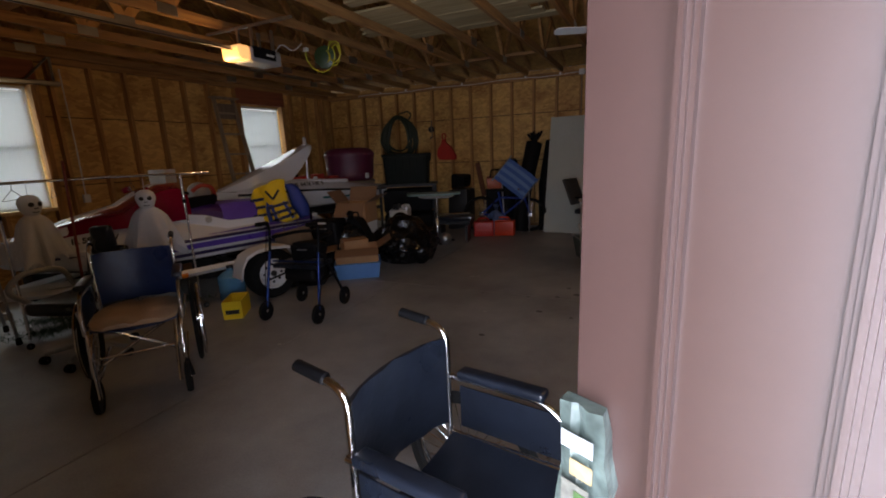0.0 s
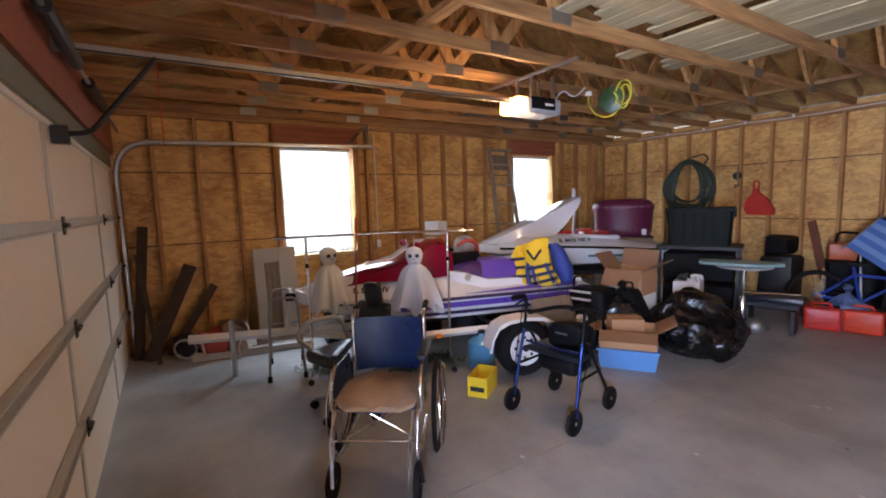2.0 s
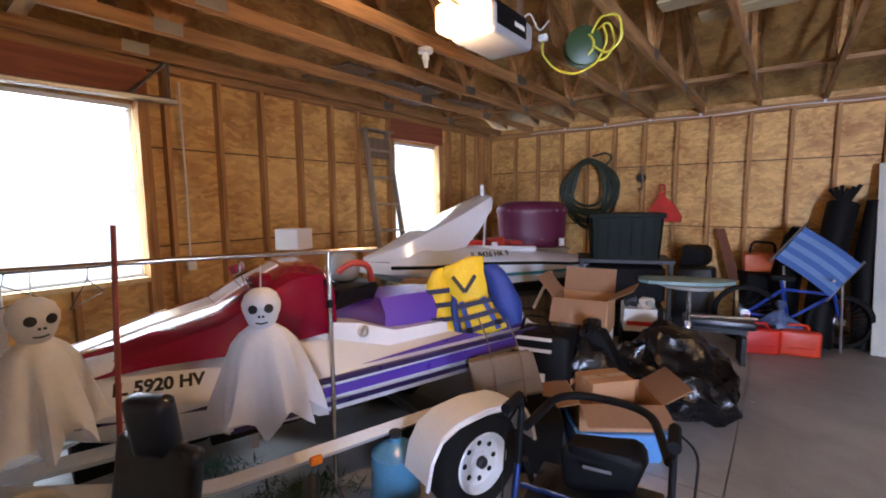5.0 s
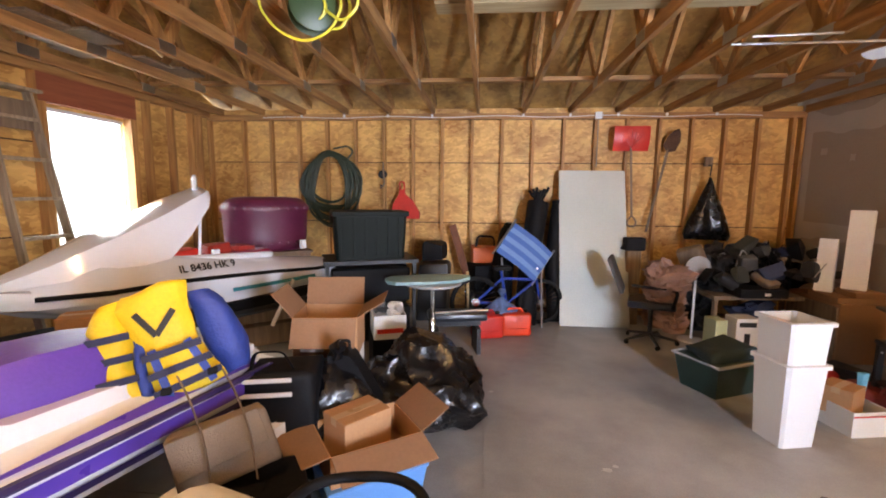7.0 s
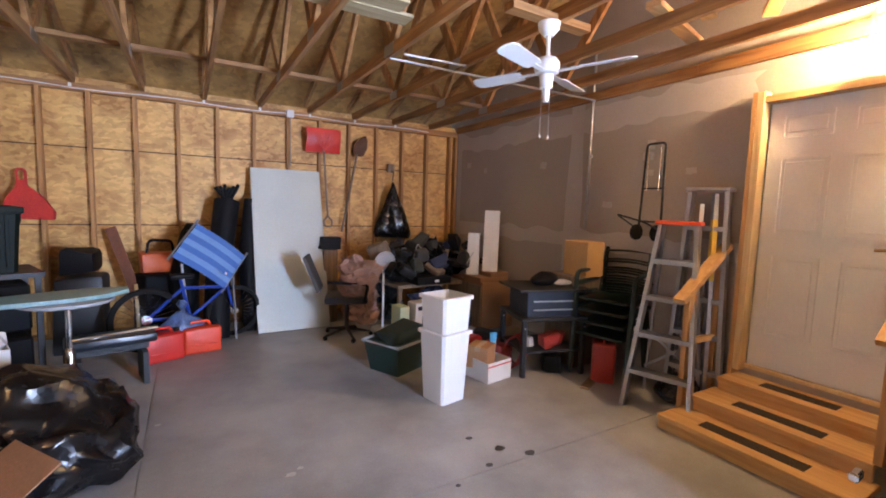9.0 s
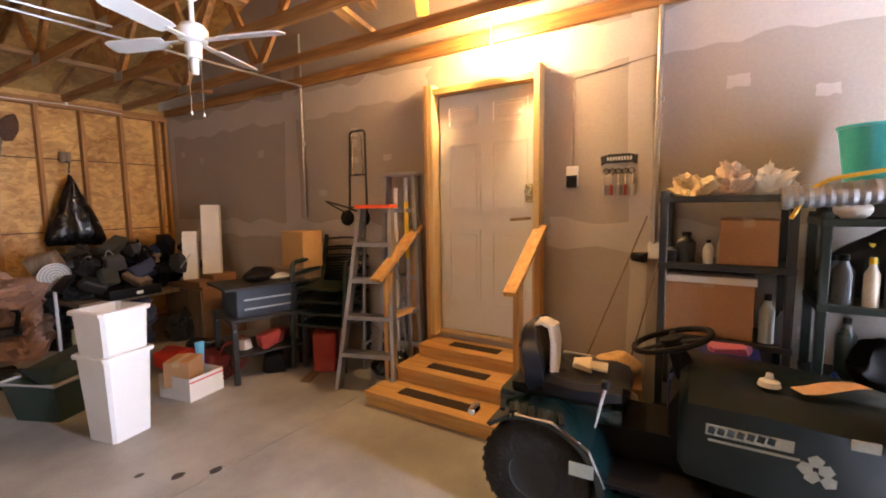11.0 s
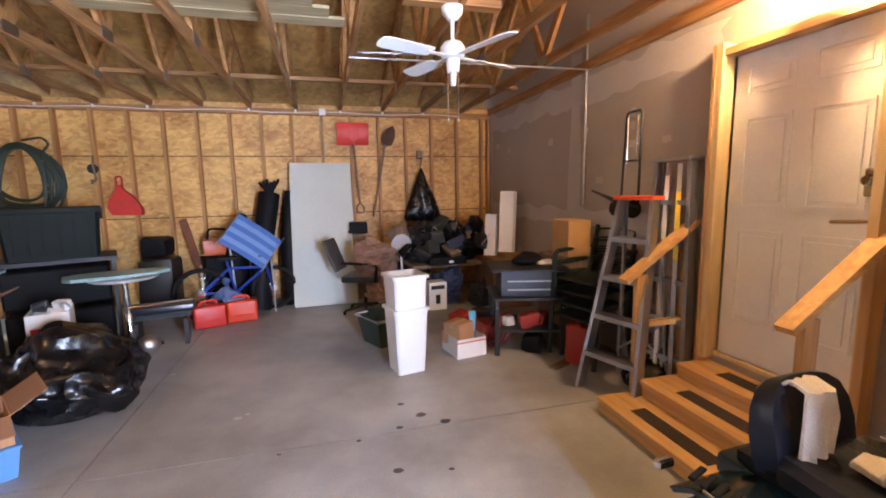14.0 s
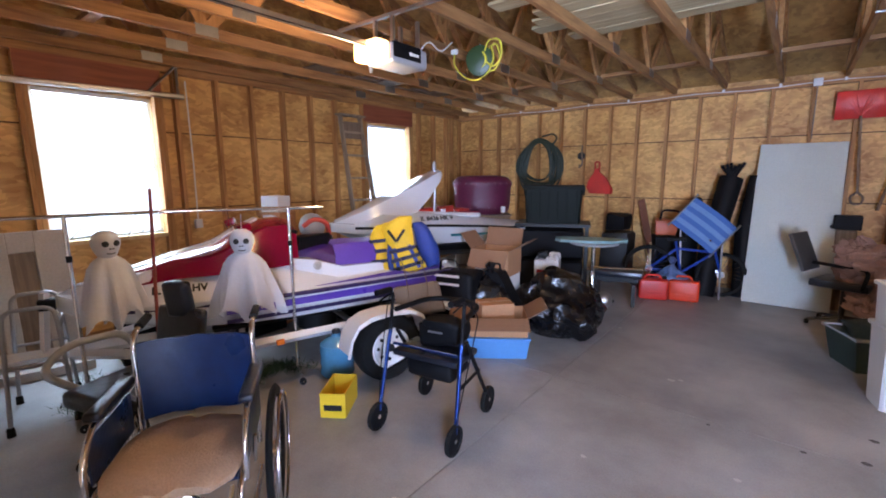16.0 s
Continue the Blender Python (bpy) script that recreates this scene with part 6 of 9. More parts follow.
sd = thing("garden_spade", 0.25, YN - 0.05, 0, 0, "old rusty spade with a long wooden handle", "spade")
part("nail", tube_bm([(0.09, -0.04, 2.14), (0.09, 0.06, 2.14)], 0.005, 6), STEEL, sd)
part("handle", tube_bm([(0.10, -0.02, 2.22), (-0.11, -0.03, 1.15)], 0.017, 8), OLDWOOD, sd, smooth=True)
part("blade", moved(loft_bm([[(-w, -0.004, z), (0, -0.03, z), (w, -0.004, z), (w, 0.0, z), (0, -0.024, z), (-w, 0.0, z)] for w, z in ((0.03, 0.0), (0.085, 0.04), (0.09, 0.16), (0.05, 0.26), (0.012, 0.30))]), pose(0.10, -0.01, 2.20, 0, 24, 0)), material("rust_steel", (0.10, 0.05, 0.03), 0.75, 0.4, amount=0.4), sd, smooth=True)

hb = thing("hanging_sack", 0.88, YN - 0.14, 1.08, 0, "black plastic sack hanging from a hook", "bag")
rows = []
for z, w, d in ((0.0, 0.27, 0.06), (0.06, 0.30, 0.10), (0.2, 0.25, 0.10), (0.4, 0.16, 0.08), (0.6, 0.08, 0.05), (0.72, 0.03, 0.03), (0.80, 0.012, 0.012)):
    rows.append([(w * math.cos(t) - 0.02 * z, d * math.sin(t) * (1 + 0.3 * math.sin(5 * t)), z) for t in (k * math.tau / 22 for k in range(22))])
part("sack", rough_up(loft_bm(rows), 0.035, 7, 3), BLACKBAG, hb, smooth=True)
part("hook", tube_bm([(0, 0.13, 0.95), (0.0, 0.02, 0.93), (-0.02, 0.0, 0.80)], 0.008, 6), DARKSTEEL, hb)
part("bracket", box_bm(-0.05, 0.05, 0.10, 0.14, 0.93, 1.05, 0.004), OLDWOOD, hb)

gb = thing("golf_bag", -1.35, 8.62, 0, 0, "tall black golf bag with clubs, leaning", "golf bag")
part("bag", tube_bm([(-0.10, -0.25, 0.0), (-0.06, -0.10, 0.7), (0.06, 0.15, 1.52)], [0.14, 0.13, 0.14], 14), BLACK, gb, smooth=True)
for k in range(6):
    part("club", tube_bm([(0.06 + 0.03 * math.cos(k), 0.14 + 0.02 * math.sin(k), 1.48), (0.02 + 0.05 * k - 0.08, 0.18, 1.68 + 0.02 * (k % 3))], 0.02, 6), BLACK, gb)
gb2 = thing("ski_bag", -1.03, 8.80, 0, 0, "slim black bag standing beside the door slab", "bag")
part("bag", tube_bm([(-0.02, -0.25, 0.0), (-0.05, -0.1, 0.8), (0.0, 0.05, 1.55)], [0.10, 0.11, 0.07], 12), BLACK, gb2, smooth=True)
gb3 = thing("boot_bag", -1.75, 8.62, 0, 0, "dark duffel bag standing on end", "bag")
part("bag", rough_up(tube_bm([(0, 0, 0), (0, 0.05, 0.6), (0.08, 0.1, 1.12), (0.1, 0.1, 1.25)], [0.16, 0.15, 0.10, 0.05], 14), 0.04, 5), BLACK, gb3, smooth=True)

BLUESTR = material("blue_stripe_fabric", (0.055, 0.13, 0.36), 0.8, amount=0.1)
LTBLUE = material("light_stripe_fabric", (0.14, 0.25, 0.47), 0.8, amount=0.1)
fc = thing("folding_chair", -1.52, 8.30, 0.0, 0, "folded beach chair with blue striped fabric", "folding chair")
fm = pose(0.02, 0.0, 0.92, -20, 38, 8)
for k in range(7):
    a = -0.22 + 0.063 * k
    rows = [[(x, -0.03 - 0.05 * math.sin((x + 0.33) / 0.66 * math.pi), a + dz) for x in (-0.30, -0.15, 0, 0.15, 0.30)] + [(x, -0.02 - 0.05 * math.sin((x + 0.33) / 0.66 * math.pi), a + dz) for x in (0.30, 0.15, 0, -0.15, -0.30)] for dz in (0, 0.0625)]
    part("stripe", moved(loft_bm(rows), fm), BLUESTR if k % 2 == 0 else LTBLUE, fc, smooth=True)
for s in (-1, 1):
    part("frame", moved(tube_bm([(s * 0.31, 0, -0.26), (s * 0.31, 0, 0.28)], 0.012, 8), fm), ALU, fc)
    part("leg", tube_bm([(s * 0.22 + 0.05, -0.04, 0.0), (s * 0.24, 0.05, 0.85)], 0.012, 8), ALU, fc)
BIKEBLUE = material("bike_blue", (0.02, 0.06, 0.35), 0.3, 0.2, amount=0.1)
bi = thing("bicycle", -1.85, 8.15, 0, 12, "small blue bicycle half buried in clutter", "bicycle")
wheel_parts(bi, (-0.22, 0, 0.33), 0.32, 0.030, spokes=24)
wheel_parts(bi, (0.62, 0.1, 0.30), 0.29, 0.035, spokes=24)
for a, b in (((-0.22, 0, 0.33), (0.10, 0, 0.62)), ((0.10, 0, 0.62), (0.50, 0, 0.60)), ((0.16, 0, 0.30), (0.50, 0, 0.58)), ((0.16, 0, 0.30), (0.08, 0, 0.72)), ((-0.22, 0, 0.33), (0.16, 0, 0.30)), ((0.50, 0, 0.70), (0.62, 0.1, 0.30))):
    part("frame_tube", tube_bm([a, b], 0.016, 8), BIKEBLUE, bi)
part("saddle", box_bm(-0.02, 0.2, -0.06, 0.06, 0.72, 0.77, 0.02, 2), BLACK, bi, smooth=True)
part("handlebar", tube_bm(bend([(0.44, -0.26, 0.78), (0.48, -0.05, 0.74), (0.48, 0.05, 0.74), (0.44, 0.26, 0.78)], 0.05), 0.011, 8), CHROME, bi)
sack("blue_bag", -1.78, 8.0, 0.0, 0, 0.40, 0.26, 0.42, "blue and white plastic bag by the bicycle", material("blue_poly", (0.07, 0.11, 0.22), 0.35, amount=0.9, scale=16), seed=12)
tools_l = thing("garden_saw", -2.42, 8.85, 0, 0, "old wooden handled saw leaning on the wall", "saw")
part("blade", beam_bm((0.25, -0.2, 0.45), (0.0, 0.05, 1.20), 0.10, 0.012, up=(0, 1, 0.2)), material("rusty_brown", (0.17, 0.06, 0.03), 0.7, amount=0.3), tools_l)
part("handle", tube_bm([(0.25, -0.2, 0.0), (0.23, -0.18, 0.6)], 0.02, 8), PALEWOOD_Z, tools_l)
mw = thing("leaf_blower", -2.62, 8.55, 0.0, 0, "dark garden blower standing by the wall", "garden machine")
part("body", rough_up(box_bm(-0.2, 0.18, -0.2, 0.2, 0.0, 0.75, 0.05, 2), 0.07, 4), DARKSTEEL, mw, smooth=True)
part("motor", rough_up(box_bm(-0.16, 0.14, -0.15, 0.15, 0.76, 1.0, 0.05, 2), 0.05, 6), BLACK, mw, smooth=True)
ch = thing("chainsaw_case", -1.98, 8.72, 0.72, 25, "orange and black power tool on the pile", "power tool")
part("body", rough_up(box_bm(-0.18, 0.18, -0.09, 0.09, 0.0, 0.22, 0.03, 2), 0.03, 7), material("orange_plastic", (0.55, 0.10, 0.02), 0.4), ch, smooth=True)
part("handle", tube_bm(bend([(-0.12, 0, 0.2), (-0.1, 0, 0.36), (0.14, 0, 0.34), (0.15, 0, 0.2)], 0.06), 0.015, 8), BLACK, ch)
chs = thing("milk_crate", -1.98, 8.72, 0.0, 25, "stacked black milk crates under the power tool", "crate")
for z in (0, 0.36):
    part("crate", box_bm(-0.2, 0.2, -0.17, 0.17, z, z + 0.35, 0.01), BLACK, chs)


# ---- north east corner ----
def bin_(x, y, z, rz, h, label):
    b = thing("waste_bin", x, y, z, rz, label, "bin", "stacked white bins")
    rr2 = lambda a, z_: [(a * sx_, a * sy_, z_) for sx_, sy_ in ((-1, -0.86), (-0.86, -1), (0.86, -1), (1, -0.86), (1, 0.86), (0.86, 1), (-0.86, 1), (-1, 0.86))]
    out = loft_bm([rr2(0.122, 0.0), rr2(0.148, h)], caps=False)
    b0 = [v for v in out.verts if v.co.z < 0.001]
    out.faces.new(b0)
    part("body", out, WHITE_PLASTIC, b)
    inner = loft_bm([rr2(0.118, 0.01), rr2(0.144, h)], caps=False)
    part("inner_wall", inner, WHITE_PLASTIC, b)
    bm = bmesh.new()
    o, i = [bm.verts.new(p) for p in rr2(0.164, h)], [bm.verts.new(p) for p in rr2(0.145, h + 0.006)]
    o2 = [bm.verts.new(p) for p in rr2(0.164, h - 0.022)]
    i2 = [bm.verts.new(p) for p in rr2(0.150, h - 0.02)]
    for k in range(8):
        j = (k + 1) % 8
        bm.faces.new((o[k], o[j], i[j], i[k]))
        bm.faces.new((o2[k], o2[j], o[j], o[k]))
        bm.faces.new((i2[k], i2[j], o2[j], o2[k]))
    part("rim", bm, WHITE_PLASTIC, b)
    return b


bin_(0.065, 5.93, 0.0, 12, 0.565, "tall white plastic waste bin holding a second one")
bin_(0.065, 5.93, 0.28, 12, 0.565, "white plastic waste bin nested in the lower one")
ob = open_box("carton", 0.66, 6.17, 0, 10, 0.30, 0.34, 0.18, "white carton with a red edge, filled", PAINT_WHITE, PAINT_WHITE, flaps=())
part("printed_band", box_bm(-0.15, 0.15, -0.173, -0.1705, 0.145, 0.155), RED, ob)
carton("carton", 0.62, 6.2, 0.09, 35, 0.22, 0.2, 0.2, "small brown carton sitting in the white one")
cl = thing("blue_glove", 0.76, 6.22, 0.19, 30, "light blue rubber glove in the carton", "glove")
part("glove", rough_up(box_bm(-0.03, 0.03, -0.02, 0.02, 0, 0.18, 0.015, 2), 0.03, 12), material("light_blue", (0.12, 0.42, 0.65), 0.5), cl, smooth=True)
dk = thing("storage_bin", 0.05, 6.72, 0, 25, "dark green bin with a pale rim and cloth", "storage bin")
part("body", loft_bm([[(-a, -b, z), (a, -b, z), (a, b, z), (-a, b, z)] for a, b, z in ((0.24, 0.17, 0), (0.29, 0.21, 0.28))]), material("dark_green_plastic", (0.012, 0.03, 0.025), 0.4), dk)
part("rim", tube_bm([(-0.3, -0.22, 0.285), (0.3, -0.22, 0.285), (0.3, 0.22, 0.285), (-0.3, 0.22, 0.285)], 0.014, 6, closed=True), GREYTUBE, dk)
part("cloth", rough_up(box_bm(-0.22, 0.25, -0.16, 0.18, 0.24, 0.38, 0.05, 3), 0.07, 6), material("dark_teal_cloth", (0.02, 0.04, 0.05), 0.85), dk, smooth=True)

# swivel chair with a coat, fan, clutter
oc2 = thing("desk_chair", -0.12, 7.86, 0, -20, "brown cushioned swivel chair heaped with a coat", "desk chair")
for k in range(5):
    t = k * math.tau / 5
    part("base_leg", tube_bm([(0, 0, 0.10), (0.28 * math.cos(t), 0.28 * math.sin(t), 0.05)], [0.022, 0.014], 8), DARKSTEEL, oc2)
    part("caster", lathe_bm([(0.001, -0.015), (0.025, -0.015), (0.025, 0.015), (0.001, 0.015)], 12, m=pose(0.28 * math.cos(t), 0.28 * math.sin(t), 0.025, 90, 0, 40 * k)), BLACK, oc2)
part("post", tube_bm([(0, 0, 0.08), (0, 0, 0.42)], 0.025, 10), DARKSTEEL, oc2)
part("seat", box_bm(-0.24, 0.24, -0.23, 0.23, 0.42, 0.50, 0.03, 2), BLACKVINYL, oc2, smooth=True)
mesh_m = material("mesh_back", (0.06, 0.055, 0.05), 0.8, amount=0.2)
part("backrest", moved(box_bm(-0.02, 0.02, -0.20, 0.20, 0, 0.42, 0.015, 2), pose(-0.30, 0, 0.55, 0, -22, 0)), mesh_m, oc2, "grey mesh back", True)
part("arm", tube_bm(bend([(0.2, -0.26, 0.46), (0.24, -0.28, 0.66), (-0.2, -0.28, 0.68)], 0.06), 0.018, 8), BLACK, oc2)
COAT = material("brown_cloth", (0.27, 0.16, 0.12), 0.9, amount=0.2, scale=6, bump=0.5)
sack("coat", -0.04, 7.78, 0.505, 0, 0.52, 0.46, 0.52, "crumpled brown coat heaped on the desk chair", COAT, 0.13, 21, neck=False, n=48, m=30)
sack("coat", 0.06, 7.70, 0.18, 0, 0.34, 0.26, 0.42, "pinkish cloth hanging off the chair", material("pink_cloth", (0.30, 0.19, 0.16), 0.9, amount=0.2), 0.12, 33, neck=False, n=48, m=30)
for fx, fy, fz, rr_ in ((0.38, 7.98, 0.84, 0.13),):
    fn = thing("pedestal_fan", fx, fy, 0, 0, "white pedestal fan with a round wire guard", "fan")
    part("post", tube_bm([(0, 0, 0.02), (0, 0, fz - 0.05)], 0.014, 10), WHITE_PLASTIC, fn)
    part("base", lathe_bm([(0.14, 0), (0.14, 0.015), (0.02, 0.03)], 24), WHITE_PLASTIC, fn, smooth=True)
    part("motor", lathe_bm([(0.001, -0.06), (0.05, -0.05), (0.05, 0.05), (0.001, 0.06)], 16, m=pose(0, 0.05, fz, 90, 0, 0)), WHITE_PLASTIC, fn, smooth=True)
    for q, rr3 in enumerate((0.13, 0.105, 0.08, 0.055, 0.03)):
        part("guard_ring", tube_bm([(rr3 * math.cos(k * math.tau / 28), -0.05 - 0.02 * (1 - rr3 / 0.13), fz + rr3 * math.sin(k * math.tau / 28)) for k in range(28)], 0.003, 5, closed=True), WHITE_PLASTIC, fn)
    part("guard_back", lathe_bm([(0.001, 0.0), (0.125, 0.01), (0.13, 0.03), (0.001, 0.03)], 28, m=pose(0, 0.0, fz, 90, 0, 0)), GREYTUBE, fn, smooth=True)
carton("detergent_box", 0.50, 7.72, 0, 8, 0.13, 0.20, 0.34, "pale yellow green box on the floor", material("pale_green_box", (0.45, 0.50, 0.30), 0.6), tape=False)
hb2 = carton("heater_box", 0.78, 7.75, 0, 5, 0.24, 0.20, 0.36, "white appliance box with a dark print", PAINT_WHITE, tape=False)
part("print", box_bm(-0.09, 0.09, -0.1025, -0.1005, 0.27, 0.32), INK, hb2)
part("print", box_bm(-0.03, 0.03, -0.1025, -0.1005, 0.08, 0.20), INK, hb2)
wk = thing("work_table", 1.1, 8.15, 0, 4, "low dark table buried in bags and cases", "table")
part("top", box_bm(-0.62, 0.6, -0.3, 0.35, 0.52, 0.56), OLDWOOD, wk)
for a in (-0.58, 0.56):
    for b in (-0.26, 0.3):
        part("leg", box_bm(a - 0.02, a + 0.02, b - 0.02, b + 0.02, 0, 0.52), OLDWOOD, wk)
for i, (x, y, z, sx, sy, sz, mt) in enumerate(((0.70, 8.15, 0.56, 0.42, 0.4, 0.50, DARKSTEEL), (1.02, 8.2, 0.56, 0.5, 0.4, 0.30, BLACK), (1.35, 8.22, 0.56, 0.5, 0.4, 0.46, BLACK), (1.18, 8.1, 0.80, 0.5, 0.35, 0.25, BLACK), (1.55, 8.35, 0.56, 0.4, 0.35, 0.36, BLACK), (0.62, 8.5, 0.0, 0.5, 0.4, 0.9, DARKSTEEL), (0.25, 8.5, 0.0, 0.5, 0.4, 0.78, COAT), (1.0, 8.0, 0.0, 0.4, 0.4, 0.5, material("dark_blue_cloth", (0.03, 0.045, 0.10), 0.8)), (1.4, 7.75, 0.0, 0.4, 0.4, 0.35, DARKSTEEL))):
    sack("duffel_bag", x, y, z, 30 * i, sx, sy, sz, "dark crumpled bag in the corner heap", mt, 0.16, 40 + 3 * i, neck=False, n=44, m=26)
cr_ = random.Random(31)
heap_mats = (BLACK, DARKSTEEL, material("olive_cloth", (0.035, 0.038, 0.03), 0.85, amount=0.3), material("grey_cloth", (0.05, 0.048, 0.046), 0.85, amount=0.3), OLDWOOD, material("dark_blue_canvas", (0.02, 0.03, 0.07), 0.7, amount=0.3))
for i in range(20):
    x, y = 0.45 + 1.25 * (i % 10) / 9 + cr_.uniform(-0.06, 0.06), 7.86 + 0.28 * (i // 10) + cr_.uniform(-0.07, 0.07)
    z = 0.74 + 0.20 * (i // 10) + cr_.uniform(-0.08, 0.14)
    sx_, sy_, sz_ = cr_.uniform(0.12, 0.28), cr_.uniform(0.08, 0.16), cr_.uniform(0.06, 0.18)
    it = thing("heap_item", x, y, z, cr_.uniform(0, 180), "dark odd item in the corner heap of bags", "clutter", "heap items", rx=cr_.uniform(-30, 30), ry=cr_.uniform(-35, 35))
    part("body", rough_up(box_bm(-sx_ / 2, sx_ / 2, -sy_ / 2, sy_ / 2, 0, sz_, 0.02, 3), 0.05, 8, i), heap_mats[i % 6], it, smooth=True)
    if i % 2:
        part("strap", tube_bm(bend([(-sx_ / 2, -sy_ / 2 - 0.01, 0.02), (0, -sy_ / 2 - 0.05, sz_ + 0.06), (sx_ / 2, -sy_ / 2, 0.03)], 0.06), 0.009, 6, flat=0.4), BLACK if i % 4 == 1 else GREYTUBE, it, smooth=True)
tc = thing("tool_case", 0.95, 7.86, 0.565, 4, "flat black tool case on the low table", "case")
part("shell", box_bm(-0.25, 0.25, -0.15, 0.15, 0, 0.1, 0.015, 2), BLACK, tc, smooth=True)
part("label", box_bm(0.0, 0.06, -0.152, -0.15, 0.03, 0.06), PAINT_WHITE, tc)
tk = thing("box", -0.12, 8.5, 0.95, 0, "small dark box hooked above the chair", "box")
part("body", box_bm(-0.12, 0.12, -0.02, 0.12, 0.0, 0.16, 0.01), BLACK, tk)
tks = thing("box", -0.12, 8.6, 0.0, 0, "tall dark carton against the wall", "box")
part("body", box_bm(-0.09, 0.09, -0.08, 0.16, 0.0, 0.945, 0.01), OLDWOOD, tks)
for x, y, z0, x1, h, w in ((1.53, 7.74, 0.66, 1.80, 0.55, 0.15), (1.68, 7.56, 0.72, 1.97, 0.79, 0.19)):
    p_ = thing("white_panel", x, y, z0, 0, "narrow white shelf board leaning on the drywall", "board", "white boards")
    part("board", moved(box_bm(-0.01, 0.01, -w / 2, w / 2, 0, h, 0.002), pose(0, 0, 0, 0, 6, 48)), PAINT_WHITE, p_)
    part("side", moved(box_bm(0.010, 0.10, -w / 2, -w / 2 + 0.015, 0.0, h, 0.002), pose(0, 0, 0, 0, 6, 48)), PAINT_WHITE, p_)
tv = thing("cabinet", 1.70, 7.72, 0, 0, "grey brown low cabinet behind the small table", "cabinet")
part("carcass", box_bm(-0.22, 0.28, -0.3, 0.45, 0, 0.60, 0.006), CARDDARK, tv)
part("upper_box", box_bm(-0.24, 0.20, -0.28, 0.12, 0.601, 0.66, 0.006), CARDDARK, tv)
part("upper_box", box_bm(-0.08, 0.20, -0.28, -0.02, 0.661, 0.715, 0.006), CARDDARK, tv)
part("front", box_bm(-0.235, -0.221, -0.28, 0.43, 0.04, 0.56, 0.003), OLDWOOD, tv)

# small dark table with a tool box
dt = thing("side_table", 1.28, 6.12, 0, -16, "small black table with a lower shelf", "table")
part("tabletop", box_bm(-0.33, 0.33, -0.26, 0.30, 0.52, 0.55, 0.004), DARKSTEEL, dt)
for a in (-0.30, 0.30):
    for b in (-0.24, 0.27):
        part("leg", box_bm(a - 0.022, a + 0.022, b - 0.022, b + 0.022, 0, 0.52, 0.004), DARKSTEEL, dt)
        part("bolt", lathe_bm([(0.008, 0), (0.007, 0.006), (0.001, 0.007)], 8, m=pose(a, b - 0.022, 0.46, 90, 0, 0)), STEEL, dt)
part("shelf", box_bm(-0.31, 0.31, -0.24, 0.27, 0.22, 0.24), DARKSTEEL, dt)
tx = thing("tool_chest", 1.28, 6.12, 0.55, -16, "dark blue metal tool chest on the small table", "tool chest")
part("body", box_bm(-0.26, 0.26, -0.20, 0.22, 0, 0.24, 0.006), material("dark_blue_enamel", (0.02, 0.03, 0.05), 0.4), tx)
part("tray_top", box_bm(-0.36, 0.36, -0.26, 0.28, 0.24, 0.262, 0.004), DARKSTEEL, tx)
for z in (0.06, 0.14):
    part("drawer_pull", box_bm(-0.2, 0.2, -0.212, -0.201, z, z + 0.012), STEEL, tx)
sack("work_gloves", 1.30, 6.15, 0.812, 10, 0.34, 0.2, 0.09, "dark work gloves on the tool chest", BLACK, 0.05, 61, neck=False)
sack("rag", 1.48, 6.08, 0.812, 10, 0.22, 0.16, 0.05, "white rag on the tool chest", PAINT_WHITE, 0.04, 66, neck=False)
REDDARK = material("dull_red", (0.30, 0.035, 0.03), 0.5, amount=0.3)
for i, (x, y, z, s, mt, nm) in enumerate(((1.25, 6.0, 0.24, 0.18, REDDARK, "red hand tool on the lower shelf"), (1.10, 6.1, 0.24, 0.12, PAINT_WHITE, "white plastic cup shape on the lower shelf"), (1.42, 6.05, 0.24, 0.16, REDDARK, "red small machine part on the shelf"), (1.30, 6.0, 0.0, 0.24, BLACK, "black battery on the floor under the table"), (1.0, 6.45, 0.0, 0.26, REDDARK, "coil of red brown cord on the floor"), (0.85, 6.8, 0.0, 0.30, RED, "red open basket on the floor"), (1.12, 6.75, 0.0, 0.3, DARKSTEEL, "dark lump of machine parts"))):
    k = thing("small_item", x, y, z, 20 * i, nm, "small item")
    part("body", rough_up(box_bm(-s / 2, s / 2, -s * 0.35, s * 0.35, 0, s * 0.7, s * 0.15, 2), s * 0.2, 9, i), mt, k, smooth=True)
for k in range(4):
    cc = thing("cord_coil", 0.98 + 0.03 * k, 6.2 + 0.02 * k, 0.0, 0, "loop of red brown extension cord", "cord", "cord loops")
    part("loop", tube_bm([(0.02 * k + 0.05 * math.sin(t), 0.12 * math.cos(t), 0.16 + 0.15 * math.sin(t)) for t in (i * math.tau / 24 for i in range(24))], 0.009, 6, closed=True), REDDARK, cc)
carton("carton", 1.72, 6.05, 0.90, 0, 0.24, 0.30, 0.34, "upright tan carton behind the chairs", material("tan_board", (0.50, 0.29, 0.11), 0.8), tape=False)
carton("cabinet", 1.74, 6.15, 0.0, 0, 0.40, 0.42, 0.90, "dark brown cabinet behind the table", OLDWOOD, tape=False, category="cabinet")
GREENPL = material("green_resin", (0.007, 0.018, 0.014), 0.4, amount=0.2)


